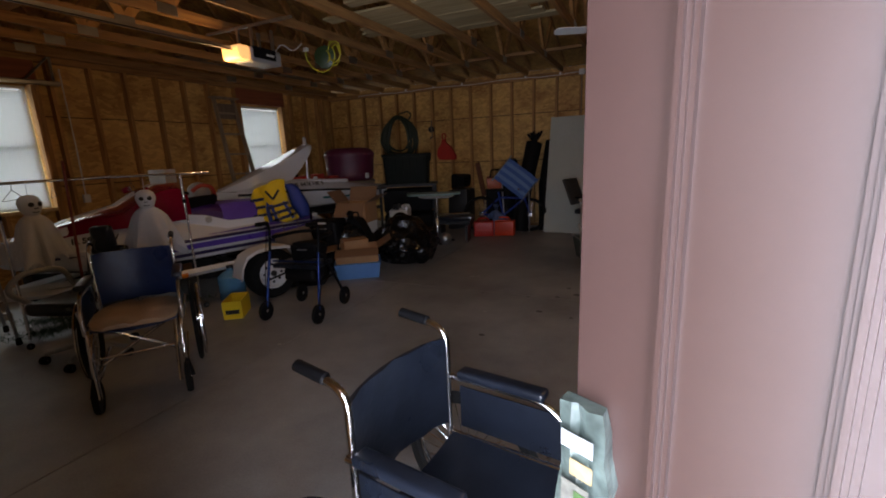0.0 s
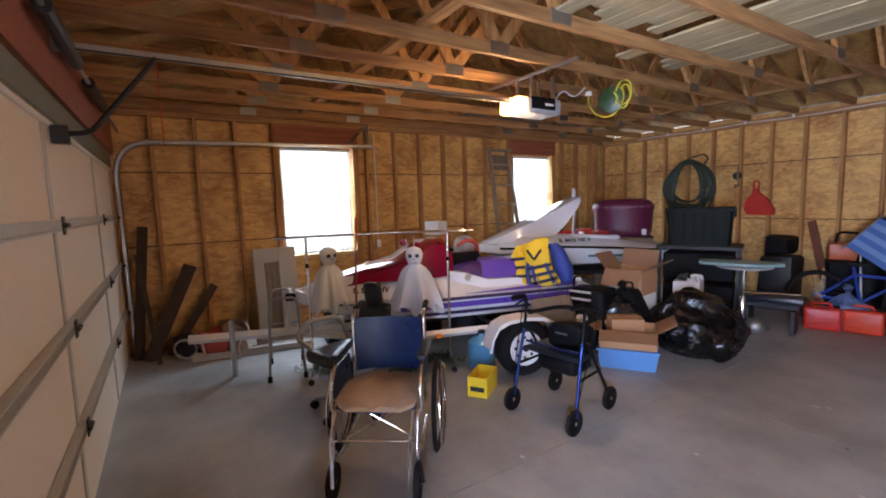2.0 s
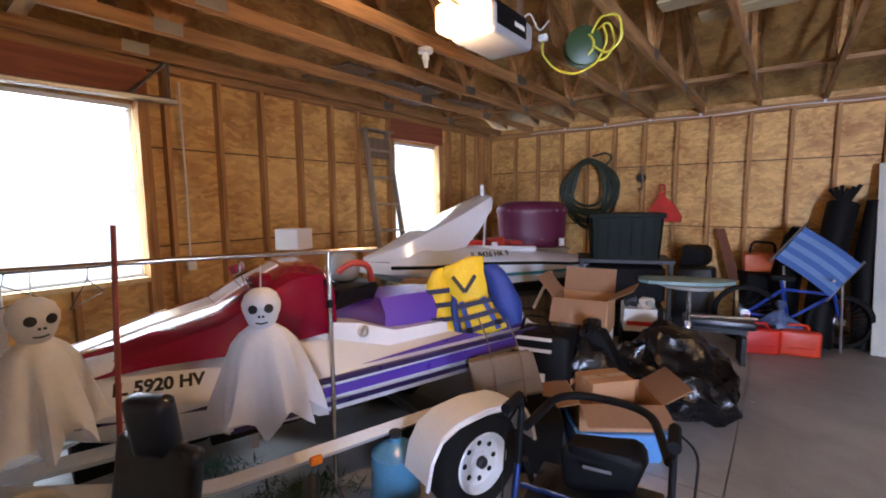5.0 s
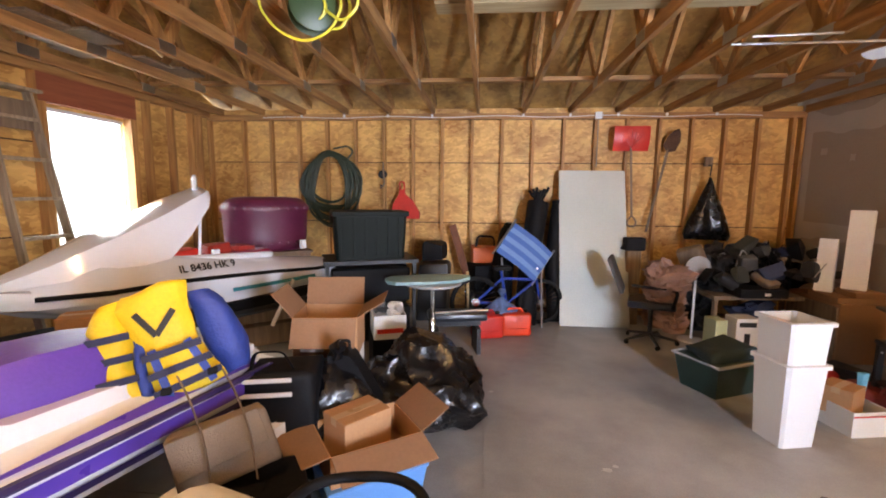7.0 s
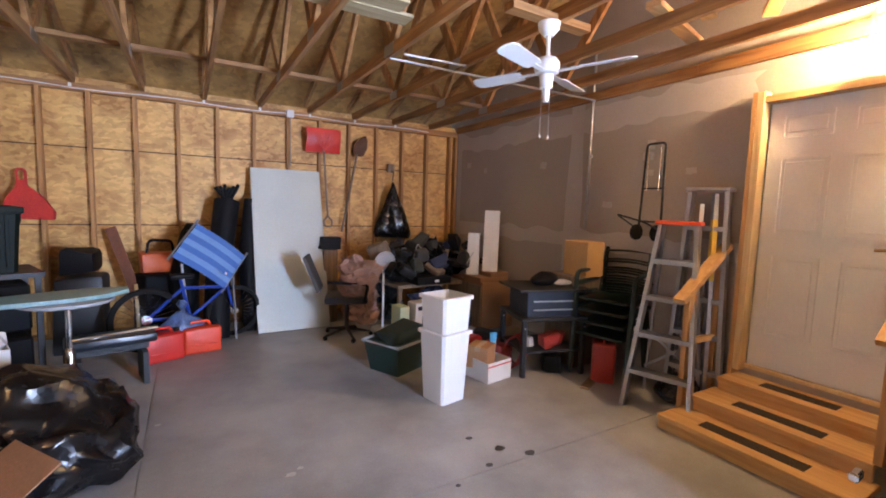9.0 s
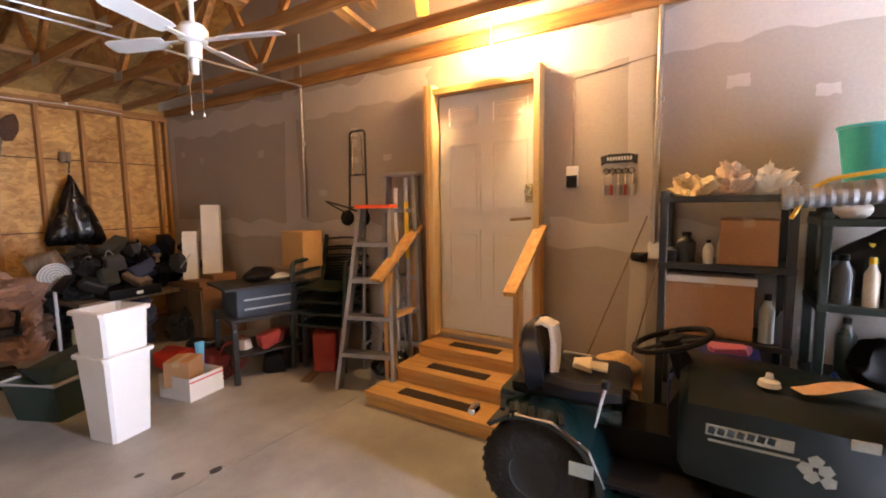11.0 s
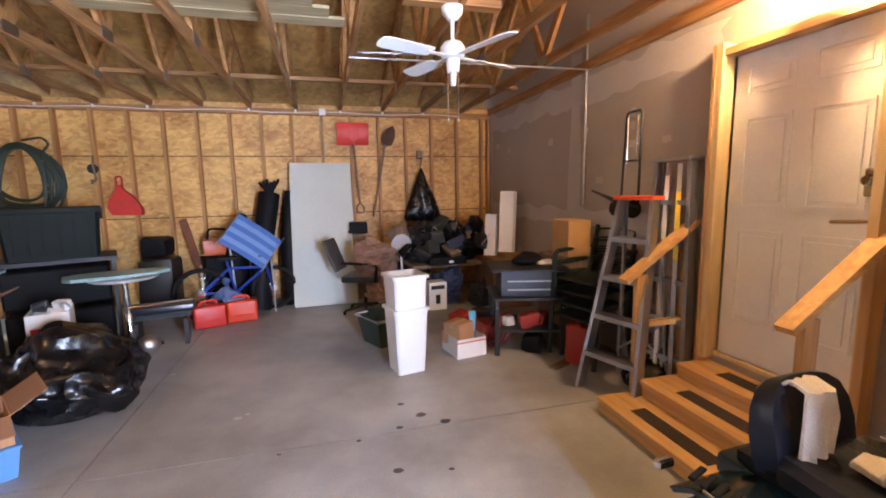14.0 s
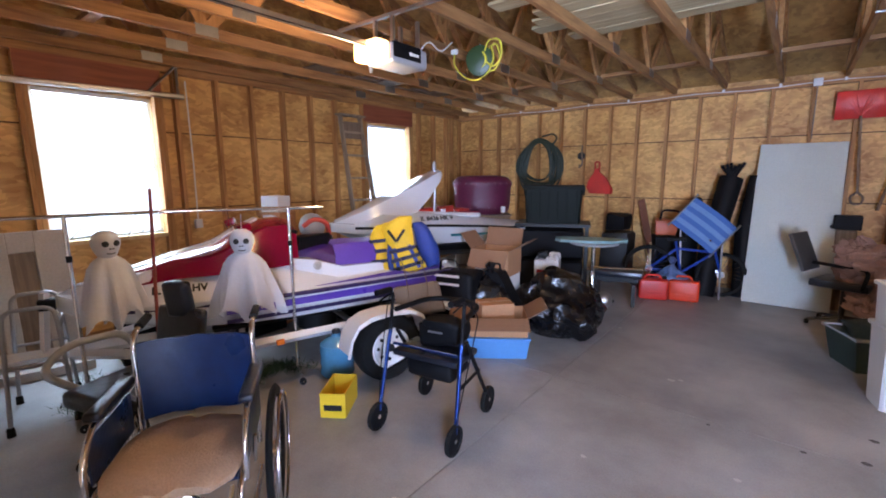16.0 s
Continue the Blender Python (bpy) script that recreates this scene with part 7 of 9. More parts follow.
def resin_chair(x, y, z, rz):
    c = thing("resin_chair", x, y, z, rz, "dark green resin garden chair in a stack", "chair", "stacked resin chairs")
    part("seat", box_bm(-0.22, 0.22, -0.22, 0.22, 0.40, 0.425, 0.01), GREENPL, c)
    for k in range(5):
        part("back_slat", moved(tube_bm([(-0.035 * (1 - (b / 0.22) ** 2), b, 0.07 + 0.085 * k + 0.02 * (1 - (b / 0.22) ** 2)) for b in (-0.22, -0.11, 0.0, 0.11, 0.22)], 0.026, 6, flat=0.35), pose(-0.22, 0, 0.42, 0, -12, 0)), GREENPL, c, smooth=True)
    for b in (-0.22, 0.22):
        part("back_post", moved(tube_bm([(0, b, -0.02), (0, b * 0.96, 0.45)], 0.020, 8), pose(-0.22, 0, 0.42, 0, -12, 0)), GREENPL, c, smooth=True)
    for s in (-1, 1):
        part("arm", tube_bm(bend([(-0.26, s * 0.25, 0.66), (0.18, s * 0.27, 0.64), (0.22, s * 0.26, 0.02)], 0.06), 0.022, 8), GREENPL, c, smooth=True)
        part("leg", tube_bm([(-0.22, s * 0.22, 0.42), (-0.28, s * 0.25, 0.0)], 0.022, 8), GREENPL, c)
    return c


rc = resin_chair(1.68, 5.66, 0, 195)
for k in range(1, 4):
    copy_thing(rc, pose(1.68 + 0.005 * k, 5.66, 0.11 * k, 0, 0, 195))

# ladders
ORANGE = material("orange_cap", (0.75, 0.09, 0.02), 0.45, amount=0.08)


def stepladder(x, y, z, rz, h, w0, w1, steps, mat, cap, label, run=0.30, lean=0.0):
    l = thing("stepladder", x, y, z, rz, label, "ladder", "stepladders", rx=lean)
    for s in (-1, 1):
        part("side_rail", beam_bm((s * w0, -run, 0), (s * w1, 0.0, h), 0.030, 0.085, up=(0, 1, 0)), mat, l)
        part("back_rail", beam_bm((s * w0 * 0.9, run * 0.5, 0), (s * w1 * 0.9, 0.03, h), 0.018, 0.03, up=(0, 1, 0)), mat, l)
    for k in range(steps):
        u = (k + 1) / (steps + 1)
        w = w0 + (w1 - w0) * u
        part("step", box_bm(-w, w, -run * (1 - u) - 0.055, -run * (1 - u) + 0.055, h * u - 0.022, h * u + 0.012), mat, l)
    part("cap", box_bm(-w1 - 0.03, w1 + 0.03, -0.08, 0.08, h, h + 0.03, 0.006), cap, l)
    part("brace", beam_bm((-w0 * 0.9, run * 0.40, h * 0.15), (w0 * 0.85, run * 0.28, h * 0.38), 0.006, 0.02), mat, l)
    part("brace", beam_bm((w0 * 0.9, run * 0.40, h * 0.15), (-w0 * 0.85, run * 0.28, h * 0.38), 0.006, 0.02), mat, l)
    return l


stepladder(1.66, 5.05, 0, -72, 1.45, 0.24, 0.13, 4, ALU, ORANGE, "aluminium stepladder with an orange top cap")
stepladder(1.90, 4.97, 0, -78, 1.72, 0.20, 0.13, 5, ALU, ALU, "folded aluminium ladder against the drywall", run=0.05)
yr = thing("ladder_rail_label", 1.83, 4.87, 0, 0, "grey ladder rail with a yellow label leaning by the ladders", "rail")
part("rail", beam_bm((0.0, -0.02, 0.0), (0.06, 0.05, 1.70), 0.03, 0.06), ALU, yr)
part("warning_label", beam_bm((0.034, 0.02, 1.02), (0.053, 0.04, 1.50), 0.034, 0.064), material("yellow_label", (0.65, 0.45, 0.03), 0.5), yr, "yellow warning label")
part("rail", beam_bm((-0.02, 0.10, 0.0), (0.05, 0.14, 1.62), 0.03, 0.05), PAINT_WHITE, yr)

sc_ = thing("wood_scrap", 1.40, 5.60, 0, 25, "short split board lying by the red can", "board")
part("board", box_bm(-0.17, 0.17, -0.04, 0.04, 0.0, 0.022, 0.004), OLDWOOD, sc_)
sack("trash_bag", 1.78, 5.02, 0, 20, 0.34, 0.30, 0.22, "small black plastic bag under the stepladder", seed=5.0, amp=0.06, neck=False)
bw_ = thing("level", XE - 0.10, 4.93, 0, 0, "chrome tube leaning behind the stair rail", "tube")
part("tube", tube_bm([(-0.12, 0.0, 0.0), (0.02, 0.03, 1.05)], 0.014, 8), CHROME, bw_, smooth=True)

# hand truck on the drywall
ht = thing("hand_truck", XE - 0.12, 5.50, 1.36, 0, "folding black luggage cart hung on the drywall", "hand truck")
part("handle", tube_bm(bend([(0.02, -0.11, 0.0), (0.04, -0.09, 0.80), (0.04, 0.09, 0.80), (0.02, 0.11, 0.0)], 0.04), 0.011, 8), DARKSTEEL, ht, smooth=True)
part("inner_handle", tube_bm([(0.03, -0.06, 0.38), (0.03, -0.06, 0.76)], 0.009, 8), CHROME, ht)
part("inner_handle", tube_bm([(0.03, 0.06, 0.38), (0.03, 0.06, 0.76)], 0.009, 8), CHROME, ht)
for z in (0.1, 0.4):
    part("crossbar", tube_bm([(0.03, -0.11, z), (0.03, 0.11, z)], 0.009, 8), DARKSTEEL, ht)
part("toe_plate", tube_bm(bend([(-0.02, -0.15, 0.02), (-0.26, -0.14, 0.10), (-0.26, 0.14, 0.16), (-0.02, 0.15, 0.06)], 0.04), 0.009, 8), DARKSTEEL, ht)
for b in (-0.10, 0.10):
    part("wheel", lathe_bm([(0.001, -0.02), (0.07, -0.018), (0.075, 0), (0.07, 0.018), (0.001, 0.02)], 24, m=pose(-0.02, b, 0.0, 90, 0, 0)), RUBBER, ht, smooth=True)
part("nail", tube_bm([(0.04, 0, 0.80), (0.125, 0, 0.80)], 0.005, 6), STEEL, ht)

# steps and rails to the house door
GRIP = material("grip_tape", (0.035, 0.022, 0.016), 0.95, amount=0.2, bump=0.5, fine=200)
stp = tagged(new("stairs"), label="three new timber steps up to the house door", kind="structure")
SY0, SY1 = 3.72, 4.80
for k, (xf, top, y0, y1) in enumerate(((1.20, 0.105, SY0, SY1 + 0.02), (1.49, 0.215, SY0 + 0.03, SY1 - 0.04), (1.76, 0.32, SY0 + 0.06, SY1 - 0.08))):
    part("riser", box_bm(xf + 0.015, xf + 0.05, y0 + 0.005, y1 - 0.005, (0, 0.105, 0.215)[k], top - 0.035), NEWWOOD_Y, stp)
    part("tread", box_bm(xf, min(XE - 0.003, xf + (0.33 if k < 2 else 0.27)), y0, y1, top - 0.035, top, 0.004), NEWWOOD_Y, stp)
    part("stringer", box_bm(xf + 0.05, XE - 0.004, y1 - 0.04, y1 - 0.005, (0, 0.105, 0.215)[k], top - 0.036), NEWWOOD_X, stp)
    part("grip_strip", box_bm(xf + 0.09, xf + 0.20, y0 + 0.26, y1 - 0.24, top, top + 0.0025), GRIP, stp)
for yr_ in (SY1 + 0.045, SY0 + 0.02):
    hr = thing("handrail", 0, yr_, 0, 0, "sloping new pine handrail with two posts", "handrail", "stair rails")
    part("rail", beam_bm((1.40, 0, 0.90), (1.98, 0, 1.30), 0.089, 0.038), NEWWOOD_X, hr)
    part("newel_post", box_bm(1.50, 1.588, -0.019, 0.019, 0.0 if yr_ > 4.5 else 0.215, 0.94), NEWWOOD_Z, hr)
    part("wall_post", box_bm(XE - 0.14, XE - 0.051, -0.022 if yr_ < 4.5 else -0.019, 0.019, 0.0 if yr_ > 4.5 else 0.32, 1.22), NEWWOOD_Z, hr)
    if yr_ > 4.5:
        part("mid_rail", box_bm(1.585, XE - 0.14, -0.019, 0.019, 0.56, 0.60), NEWWOOD_X, hr)

# lawn tractor
GREEN = material("dark_green_paint", (0.003, 0.015, 0.017), 0.22, amount=0.1, bump=0, Coat_Weight=0.35)
HOODGREEN = material("hood_green_paint", (0.002, 0.008, 0.008), 0.38, amount=0.15, bump=0, Specular_IOR_Level=0.35)
TEAL = material("teal_green_paint", (0.008, 0.04, 0.045), 0.2, amount=0.1, bump=0, Coat_Weight=0.7)
lt = thing("lawn_tractor", 1.11, 2.78, 0, -86.5, "dark green lawn tractor with a black seat", "lawn tractor")
TREAD = material("tractor_tyre", (0.012, 0.012, 0.013), 0.85, amount=0.4, scale=20, bump=1.0, fine=45)
for s in (-1, 1):
    t = part("rear_wheel", ring_bm([(0.11, -0.10), (0.20, -0.11), (0.245, -0.08), (0.252, 0), (0.245, 0.08), (0.20, 0.11), (0.11, 0.10)], 36, m=pose(-0.55, s * 0.33, 0.25, 90, 0, 0)), TREAD, lt, smooth=True)
    part("rim", lathe_bm([(0.115, 0.02), (0.115, 0.09), (0.05, 0.06), (0.001, 0.06)], 20, m=pose(-0.55, s * 0.33, 0.25, -90 * s, 0, 0)), DARKSTEEL, t, smooth=True)
    bm = bmesh.new()
    for k in range(30):
        an = k * math.tau / 30
        box = box_bm(-0.010, 0.010, -0.085, 0.085, 0.0, 0.0035)
        moved(box, pose(-0.55, s * 0.33, 0.25) @ Matrix.Rotation(an, 4, "Y") @ pose(0, 0, 0.247, 0, 0, 22))
        me_ = bpy.data.meshes.new("t")
        box.to_mesh(me_)
        box.free()
        bm.from_mesh(me_)
        bpy.data.meshes.remove(me_)
    part("tread", bm, RUBBER, t)
    part("front_wheel", ring_bm([(0.09, -0.06), (0.165, -0.065), (0.18, 0), (0.165, 0.065), (0.09, 0.06)], 30, m=pose(0.72, s * 0.32, 0.18, 90, 0, 0)), TREAD, lt, smooth=True)
    fr = []
    for k in range(9):
        an = math.radians(-8 + 140 * k / 8)
        fr.append([(-0.55 + 0.30 * math.cos(an) * 1.05, s * y_, 0.25 + 0.29 * math.sin(an)) for y_ in (0.17, 0.46)] + [(-0.55 + 0.285 * math.cos(an), s * y_, 0.25 + 0.275 * math.sin(an)) for y_ in (0.46, 0.17)])
    part("fender", loft_bm(fr), GREEN, lt, smooth=True)
    part("footboard", box_bm(-0.25, 0.15, s * 0.17 if s > 0 else -0.40, s * 0.40 if s > 0 else -0.17, 0.27, 0.30, 0.008), BLACK, lt)
    part("fender_trim", tube_bm([(-0.62, s * 0.465, 0.545), (-0.45, s * 0.465, 0.54), (-0.30, s * 0.462, 0.45), (-0.24, s * 0.45, 0.30)], 0.006, 6), CHROME, lt)
part("rear_deck", box_bm(-0.80, -0.20, -0.20, 0.20, 0.44, 0.53, 0.03, 2), GREEN, lt, smooth=True)
part("chassis", box_bm(-0.75, 0.75, -0.16, 0.16, 0.20, 0.44), BLACK, lt)
part("mower_deck", loft_bm([[(a, -w, 0.09), (a, -w, 0.18), (a, -w * 0.8, 0.23), (a, w * 0.8, 0.23), (a, w, 0.18), (a, w, 0.09)] for a, w in ((-0.25, 0.40), (-0.15, 0.48), (0.35, 0.48), (0.45, 0.38))]), TEAL, lt, smooth=True)
part("hood", loft_bm([[(a, -w, z0), (a, -w, z1 - 0.07), (a, -w * 0.78, z1 - 0.01), (a, 0, z1 + 0.012), (a, w * 0.78, z1 - 0.01), (a, w, z1 - 0.07), (a, w, z0)] for a, w, z0, z1 in
                      ((0.02, 0.27, 0.40, 0.70), (0.05, 0.29, 0.36, 0.735), (0.3, 0.295, 0.34, 0.73), (0.6, 0.285, 0.34, 0.70), (0.85, 0.26, 0.34, 0.65), (0.96, 0.21, 0.36, 0.56), (0.99, 0.17, 0.38, 0.48))]), HOODGREEN, lt, smooth=True)
part("grille", box_bm(0.985, 1.0, -0.14, 0.14, 0.36, 0.50, 0.005), BLACK, lt)
part("dashboard", loft_bm([[(a, -w, 0.42), (a, -w, z), (a, w, z), (a, w, 0.42)] for a, w, z in ((-0.02, 0.14, 0.58), (0.02, 0.18, 0.67), (0.08, 0.20, 0.70), (0.14, 0.20, 0.69))]), BLACK, lt, smooth=True)
part("steering_column", tube_bm([(0.05, 0, 0.68), (-0.015, -0.005, 0.825)], [0.055, 0.030], 12), BLACK, lt, smooth=True)
wm_ = pose(-0.02, -0.01, 0.835, 0, -18, 0)
part("steering_wheel", moved(tube_bm([(0.165 * math.cos(k * math.tau / 36), 0.165 * math.sin(k * math.tau / 36), 0) for k in range(36)], 0.014, 8, closed=True), wm_), BLACK, lt, smooth=True)
bm = bmesh.new()
for an in (90, 210, 330):
    tube_bm([(0, 0, -0.01), (0.16 * math.cos(radians(an)), 0.16 * math.sin(radians(an)), 0)], 0.016, 6, bm, flat=0.5)
lathe_bm([(0.05, -0.02), (0.05, 0.012), (0.001, 0.018)], 16, bm)
part("steering_spokes", moved(bm, wm_), BLACK, lt, smooth=True)
seat_rows_ = ((-0.60, 0.18, 0.54, 0.62), (-0.55, 0.21, 0.52, 0.63), (-0.40, 0.215, 0.52, 0.615), (-0.28, 0.21, 0.525, 0.625), (-0.21, 0.18, 0.53, 0.615), (-0.185, 0.12, 0.55, 0.59))
part("seat", loft_bm([[(a, -w, z0 + 0.03), (a, -w, z1 - 0.02), (a, -w * 0.85, z1 + 0.006), (a, -w * 0.4, z1 - 0.008), (a, 0, z1 - 0.014), (a, w * 0.4, z1 - 0.008), (a, w * 0.85, z1 + 0.006), (a, w, z1 - 0.02), (a, w, z0 + 0.03), (a, w * 0.8, z0), (a, -w * 0.8, z0)] for a, w, z0, z1 in seat_rows_]), BLACKVINYL, lt, smooth=True)
back_rows = ((0.0, 0.20, 0.050), (0.05, 0.212, 0.062), (0.14, 0.215, 0.062), (0.22, 0.205, 0.055), (0.28, 0.175, 0.045), (0.31, 0.13, 0.030), (0.32, 0.07, 0.012))
part("seat_back", moved(loft_bm([[(-t, -w * 0.8, z), (-t * 0.5, -w, z), (t * 0.9, -w * 0.96, z), (t * 0.7, -w * 0.6, z), (t * 0.3, 0, z), (t * 0.7, w * 0.6, z), (t * 0.9, w * 0.96, z), (-t * 0.5, w, z), (-t, w * 0.8, z)] for z, w, t in back_rows]), pose(-0.61, 0, 0.55, 0, -10, 0)), BLACKVINYL, lt, smooth=True)
part("seat_spring", tube_bm([(-0.5 + 0.02 * math.cos(k), -0.12 + 0.02 * math.sin(k), 0.52 + k * 0.0022) for k in range(24)], 0.004, 5), STEEL, lt)
part("lever", tube_bm([(-0.30, -0.34, 0.50), (-0.26, -0.33, 0.68)], 0.008, 6), CHROME, lt)
part("lever_knob", lathe_bm([(0.001, -0.02), (0.018, -0.01), (0.018, 0.02), (0.001, 0.03)], 12, m=pose(-0.26, -0.33, 0.69)), BLACK, lt, smooth=True)
DECAL = material("silver_decal", (0.30, 0.33, 0.30), 0.4, amount=0.15)
for i, (a0, a1, z0, z1) in enumerate(((0.10, 0.38, 0.555, 0.600), (0.11, 0.40, 0.530, 0.540))):
    part("hood_decal", moved(box_bm(a0, a1, -0.0008, 0.0008, z0, z1), pose(0, -0.2972, 0.0, 0, 1.5, 0)), DECAL, lt, "silver stripe on the hood side")
for k in range(7):
    part("hood_lettering", moved(box_bm(-0.012, 0.012, -0.0008, 0.0008, -0.014, 0.014), pose(0.135 + 0.032 * k, -0.2985, 0.573, 0, 12, 0)), GREEN, lt, "dark unreadable letter bar")
for k, (a0, z0, r) in enumerate(((0.43, 0.50, 30), (0.46, 0.53, 55), (0.49, 0.50, 75), (0.45, 0.47, 10), (0.50, 0.46, 40))):
    part("hood_leaf", moved(lathe_bm([(0.001, -0.0006), (0.026, -0.0005), (0.026, 0.0005), (0.001, 0.0006)], 5), pose(a0, -0.2972 + 0.0004 * k, z0, 90, r, 0)), DECAL, lt, "pale leaf shaped decal")
part("badge", box_bm(0.55, 0.63, -0.300, -0.292, 0.60, 0.64, 0.003), DECAL, lt, "pale plate near the hood top")
for k in range(7):
    part("louvre", moved(box_bm(-0.012, 0.012, -0.05, 0.05, 0.0, 0.012, 0.003), pose(-0.70 + 0.045 * k, -0.40, 0.535 - 0.002 * k, 0, 0, 18)), BLACK, lt, "black louvre on the fender")
part("seat_side", loft_bm([[(a, -w, 0.47), (a, -w, z), (a, w, z), (a, w, 0.47)] for a, w, z in ((-0.74, 0.16, 0.56), (-0.60, 0.20, 0.58), (-0.25, 0.19, 0.54))]), BLACK, lt, smooth=True)
part("fender_lamp", box_bm(-0.865, -0.83, -0.44, -0.36, 0.47, 0.51, 0.008), CHROME, lt, "small clear tail lamp")
part("fender_label", moved(box_bm(-0.05, 0.05, -0.001, 0.001, -0.03, 0.03), pose(-0.33, -0.464, 0.36)), DECAL, lt)
glv = thing("work_glove", 1.10, 3.20, 0.625, 10, "pale cotton work glove lying on the tractor seat", "glove")
part("palm", rough_up(box_bm(-0.05, 0.06, -0.045, 0.045, 0.0, 0.035, 0.014, 3), 0.02, 14), material("cotton_glove", (0.62, 0.55, 0.45), 0.95, amount=0.15, bump=0.6, fine=140), glv, smooth=True)
for k in range(4):
    part("finger", tube_bm([(-0.035 + 0.024 * k, -0.04, 0.02), (-0.045 + 0.03 * k, -0.12, 0.014)], 0.010, 8), bpy.data.materials["cotton_glove"], glv, smooth=True)
twl = thing("towel", 1.03, 3.39, 0.815, -86.5, "white towel draped over the tractor seat", "towel")
rows = []
for x, z in ((0.10, -0.28), (0.085, -0.18), (0.075, -0.06), (0.06, 0.03), (0.0, 0.065), (-0.05, 0.04), (-0.075, -0.08), (-0.085, -0.22)):
    rows.append([(x + 0.012 * math.sin(k * 1.9 + z * 14), -0.07 + 0.14 * k / 8, z) for k in range(9)] + [(x * 0.86 + 0.012 * math.sin(k * 1.9 + z * 14), -0.07 + 0.14 * k / 8, z * 0.98 - 0.008) for k in reversed(range(9))])
part("cloth", rough_up(loft_bm(rows), 0.03, 7), material("white_terry", (0.66, 0.62, 0.56), 0.95, amount=0.12, bump=0.7, fine=140), twl, smooth=True)
cp = thing("funnel_cap", 0.98, 2.44, 0.737, 0, "small white plastic cap on the hood", "cap")
part("cap", lathe_bm([(0.04, 0.0), (0.035, 0.02), (0.015, 0.03), (0.012, 0.05), (0.001, 0.052)], 20), WHITE_PLASTIC, cp, smooth=True)
rc2 = thing("receipt", 1.04, 2.24, 0.742, -60, "curled paper instruction sheet on the tractor hood", "paper")
rows = [[(a, -0.035, 0.012 * math.sin(a * 16) + 0.006), (a, 0.035, 0.012 * math.sin(a * 16 + 0.8) + 0.006), (a, 0.035, 0.012 * math.sin(a * 16 + 0.8) + 0.004), (a, -0.035, 0.012 * math.sin(a * 16) + 0.004)] for a in (-0.13, -0.08, -0.03, 0.02, 0.07, 0.12)]
part("sheet", loft_bm(rows), material("tan_paper", (0.62, 0.40, 0.26), 0.7), rc2, smooth=True)

# things heaped between the tractor and the drywall
carton("carton", 1.80, 3.22, 0, 8, 0.34, 0.42, 0.34, "yellow brown carton on the floor behind the tractor")
sack("rags", 1.80, 3.20, 0.34, 30, 0.34, 0.34, 0.16, "tan and red work gloves heaped on a carton", material("tan_gloves", (0.55, 0.36, 0.18), 0.9, amount=0.3, scale=9), 0.07, 91, neck=False)
sack("rags", 1.66, 3.12, 0.36, 30, 0.14, 0.16, 0.12, "crumpled red cloth on the carton", REDCLOTH, 0.04, 95, neck=False)
bb2 = thing("storage_bin", 1.51, 2.57, 0.0, 0, "dark blue plastic bin with bottles beside the shelf", "storage bin")
part("body", loft_bm([[(-a, -b, z), (a, -b, z), (a, b, z), (-a, b, z)] for a, b, z in ((0.085, 0.11, 0.0), (0.105, 0.135, 0.70))], caps=True), material("navy_bin", (0.01, 0.02, 0.12), 0.35), bb2)
part("inner_lid", rough_up(box_bm(-0.06, 0.06, -0.09, 0.09, 0.64, 0.735, 0.02, 2), 0.04, 15), material("pink_lid", (0.40, 0.10, 0.14), 0.6, amount=0.3), bb2, smooth=True)

# shelving against the drywall
SHELF = material("dark_resin_shelf", (0.014, 0.016, 0.017), 0.5, amount=0.2)


def shelf_unit(name, x0, x1, y0, y1, zs, label, mat=SHELF):
    s = thing(name, 0, 0, 0, 0, label, "shelf unit")
    for x in (x0 + 0.02, x1 - 0.02):
        for y in (y0 + 0.02, y1 - 0.02):
            part("upright", box_bm(x - 0.02, x + 0.02, y - 0.02, y + 0.02, 0, zs[-1] + 0.03, 0.004), mat, s)
    for z in zs:
        part("shelf", box_bm(x0 - 0.003, x1, y0 - 0.004, y1 + 0.004, z - 0.035, z, 0.004), mat, s)
    return s


shelf_unit("shelf_unit", 1.62, 2.0, 2.30, 2.92, (0.30, 0.72, 1.13, 1.50), "black metal shelf unit with boxes and bottles")
shelf_unit("shelf_unit", 1.58, 2.0, 1.42, 2.22, (0.15, 0.56, 0.97, 1.38), "dark green plastic shelf unit with garage supplies", GREENPL)
carton("carton", 1.80, 2.50, 1.13, 0, 0.26, 0.26, 0.24, "plain brown carton on the shelf")
ca = carton("carton", 1.80, 2.67, 0.72, 0, 0.28, 0.42, 0.32, "brown carton with a white lid on the shelf")
part("lid", box_bm(-0.15, 0.15, -0.22, 0.22, 0.30, 0.34, 0.004), PAINT_WHITE, ca, "white carton lid")
PINKRAG = material("pale_rags", (0.60, 0.48, 0.40), 0.9, amount=0.25, scale=9)
sack("rags", 1.80, 2.76, 1.50, 0, 0.26, 0.28, 0.15, "pale yellow crumpled rags on the shelf top", material("yellow_rags", (0.62, 0.52, 0.36), 0.9, amount=0.2), 0.09, 71, neck=False, n=48, m=32)
sack("rags", 1.78, 2.58, 1.50, 0, 0.24, 0.22, 0.15, "white and pink rags on the shelf top", PINKRAG, 0.09, 75, neck=False, n=48, m=32)
sack("rags", 1.82, 2.42, 1.50, 0, 0.24, 0.24, 0.13, "white crumpled plastic bag on the shelf top", PAINT_WHITE, 0.10, 79, neck=False, n=48, m=32)
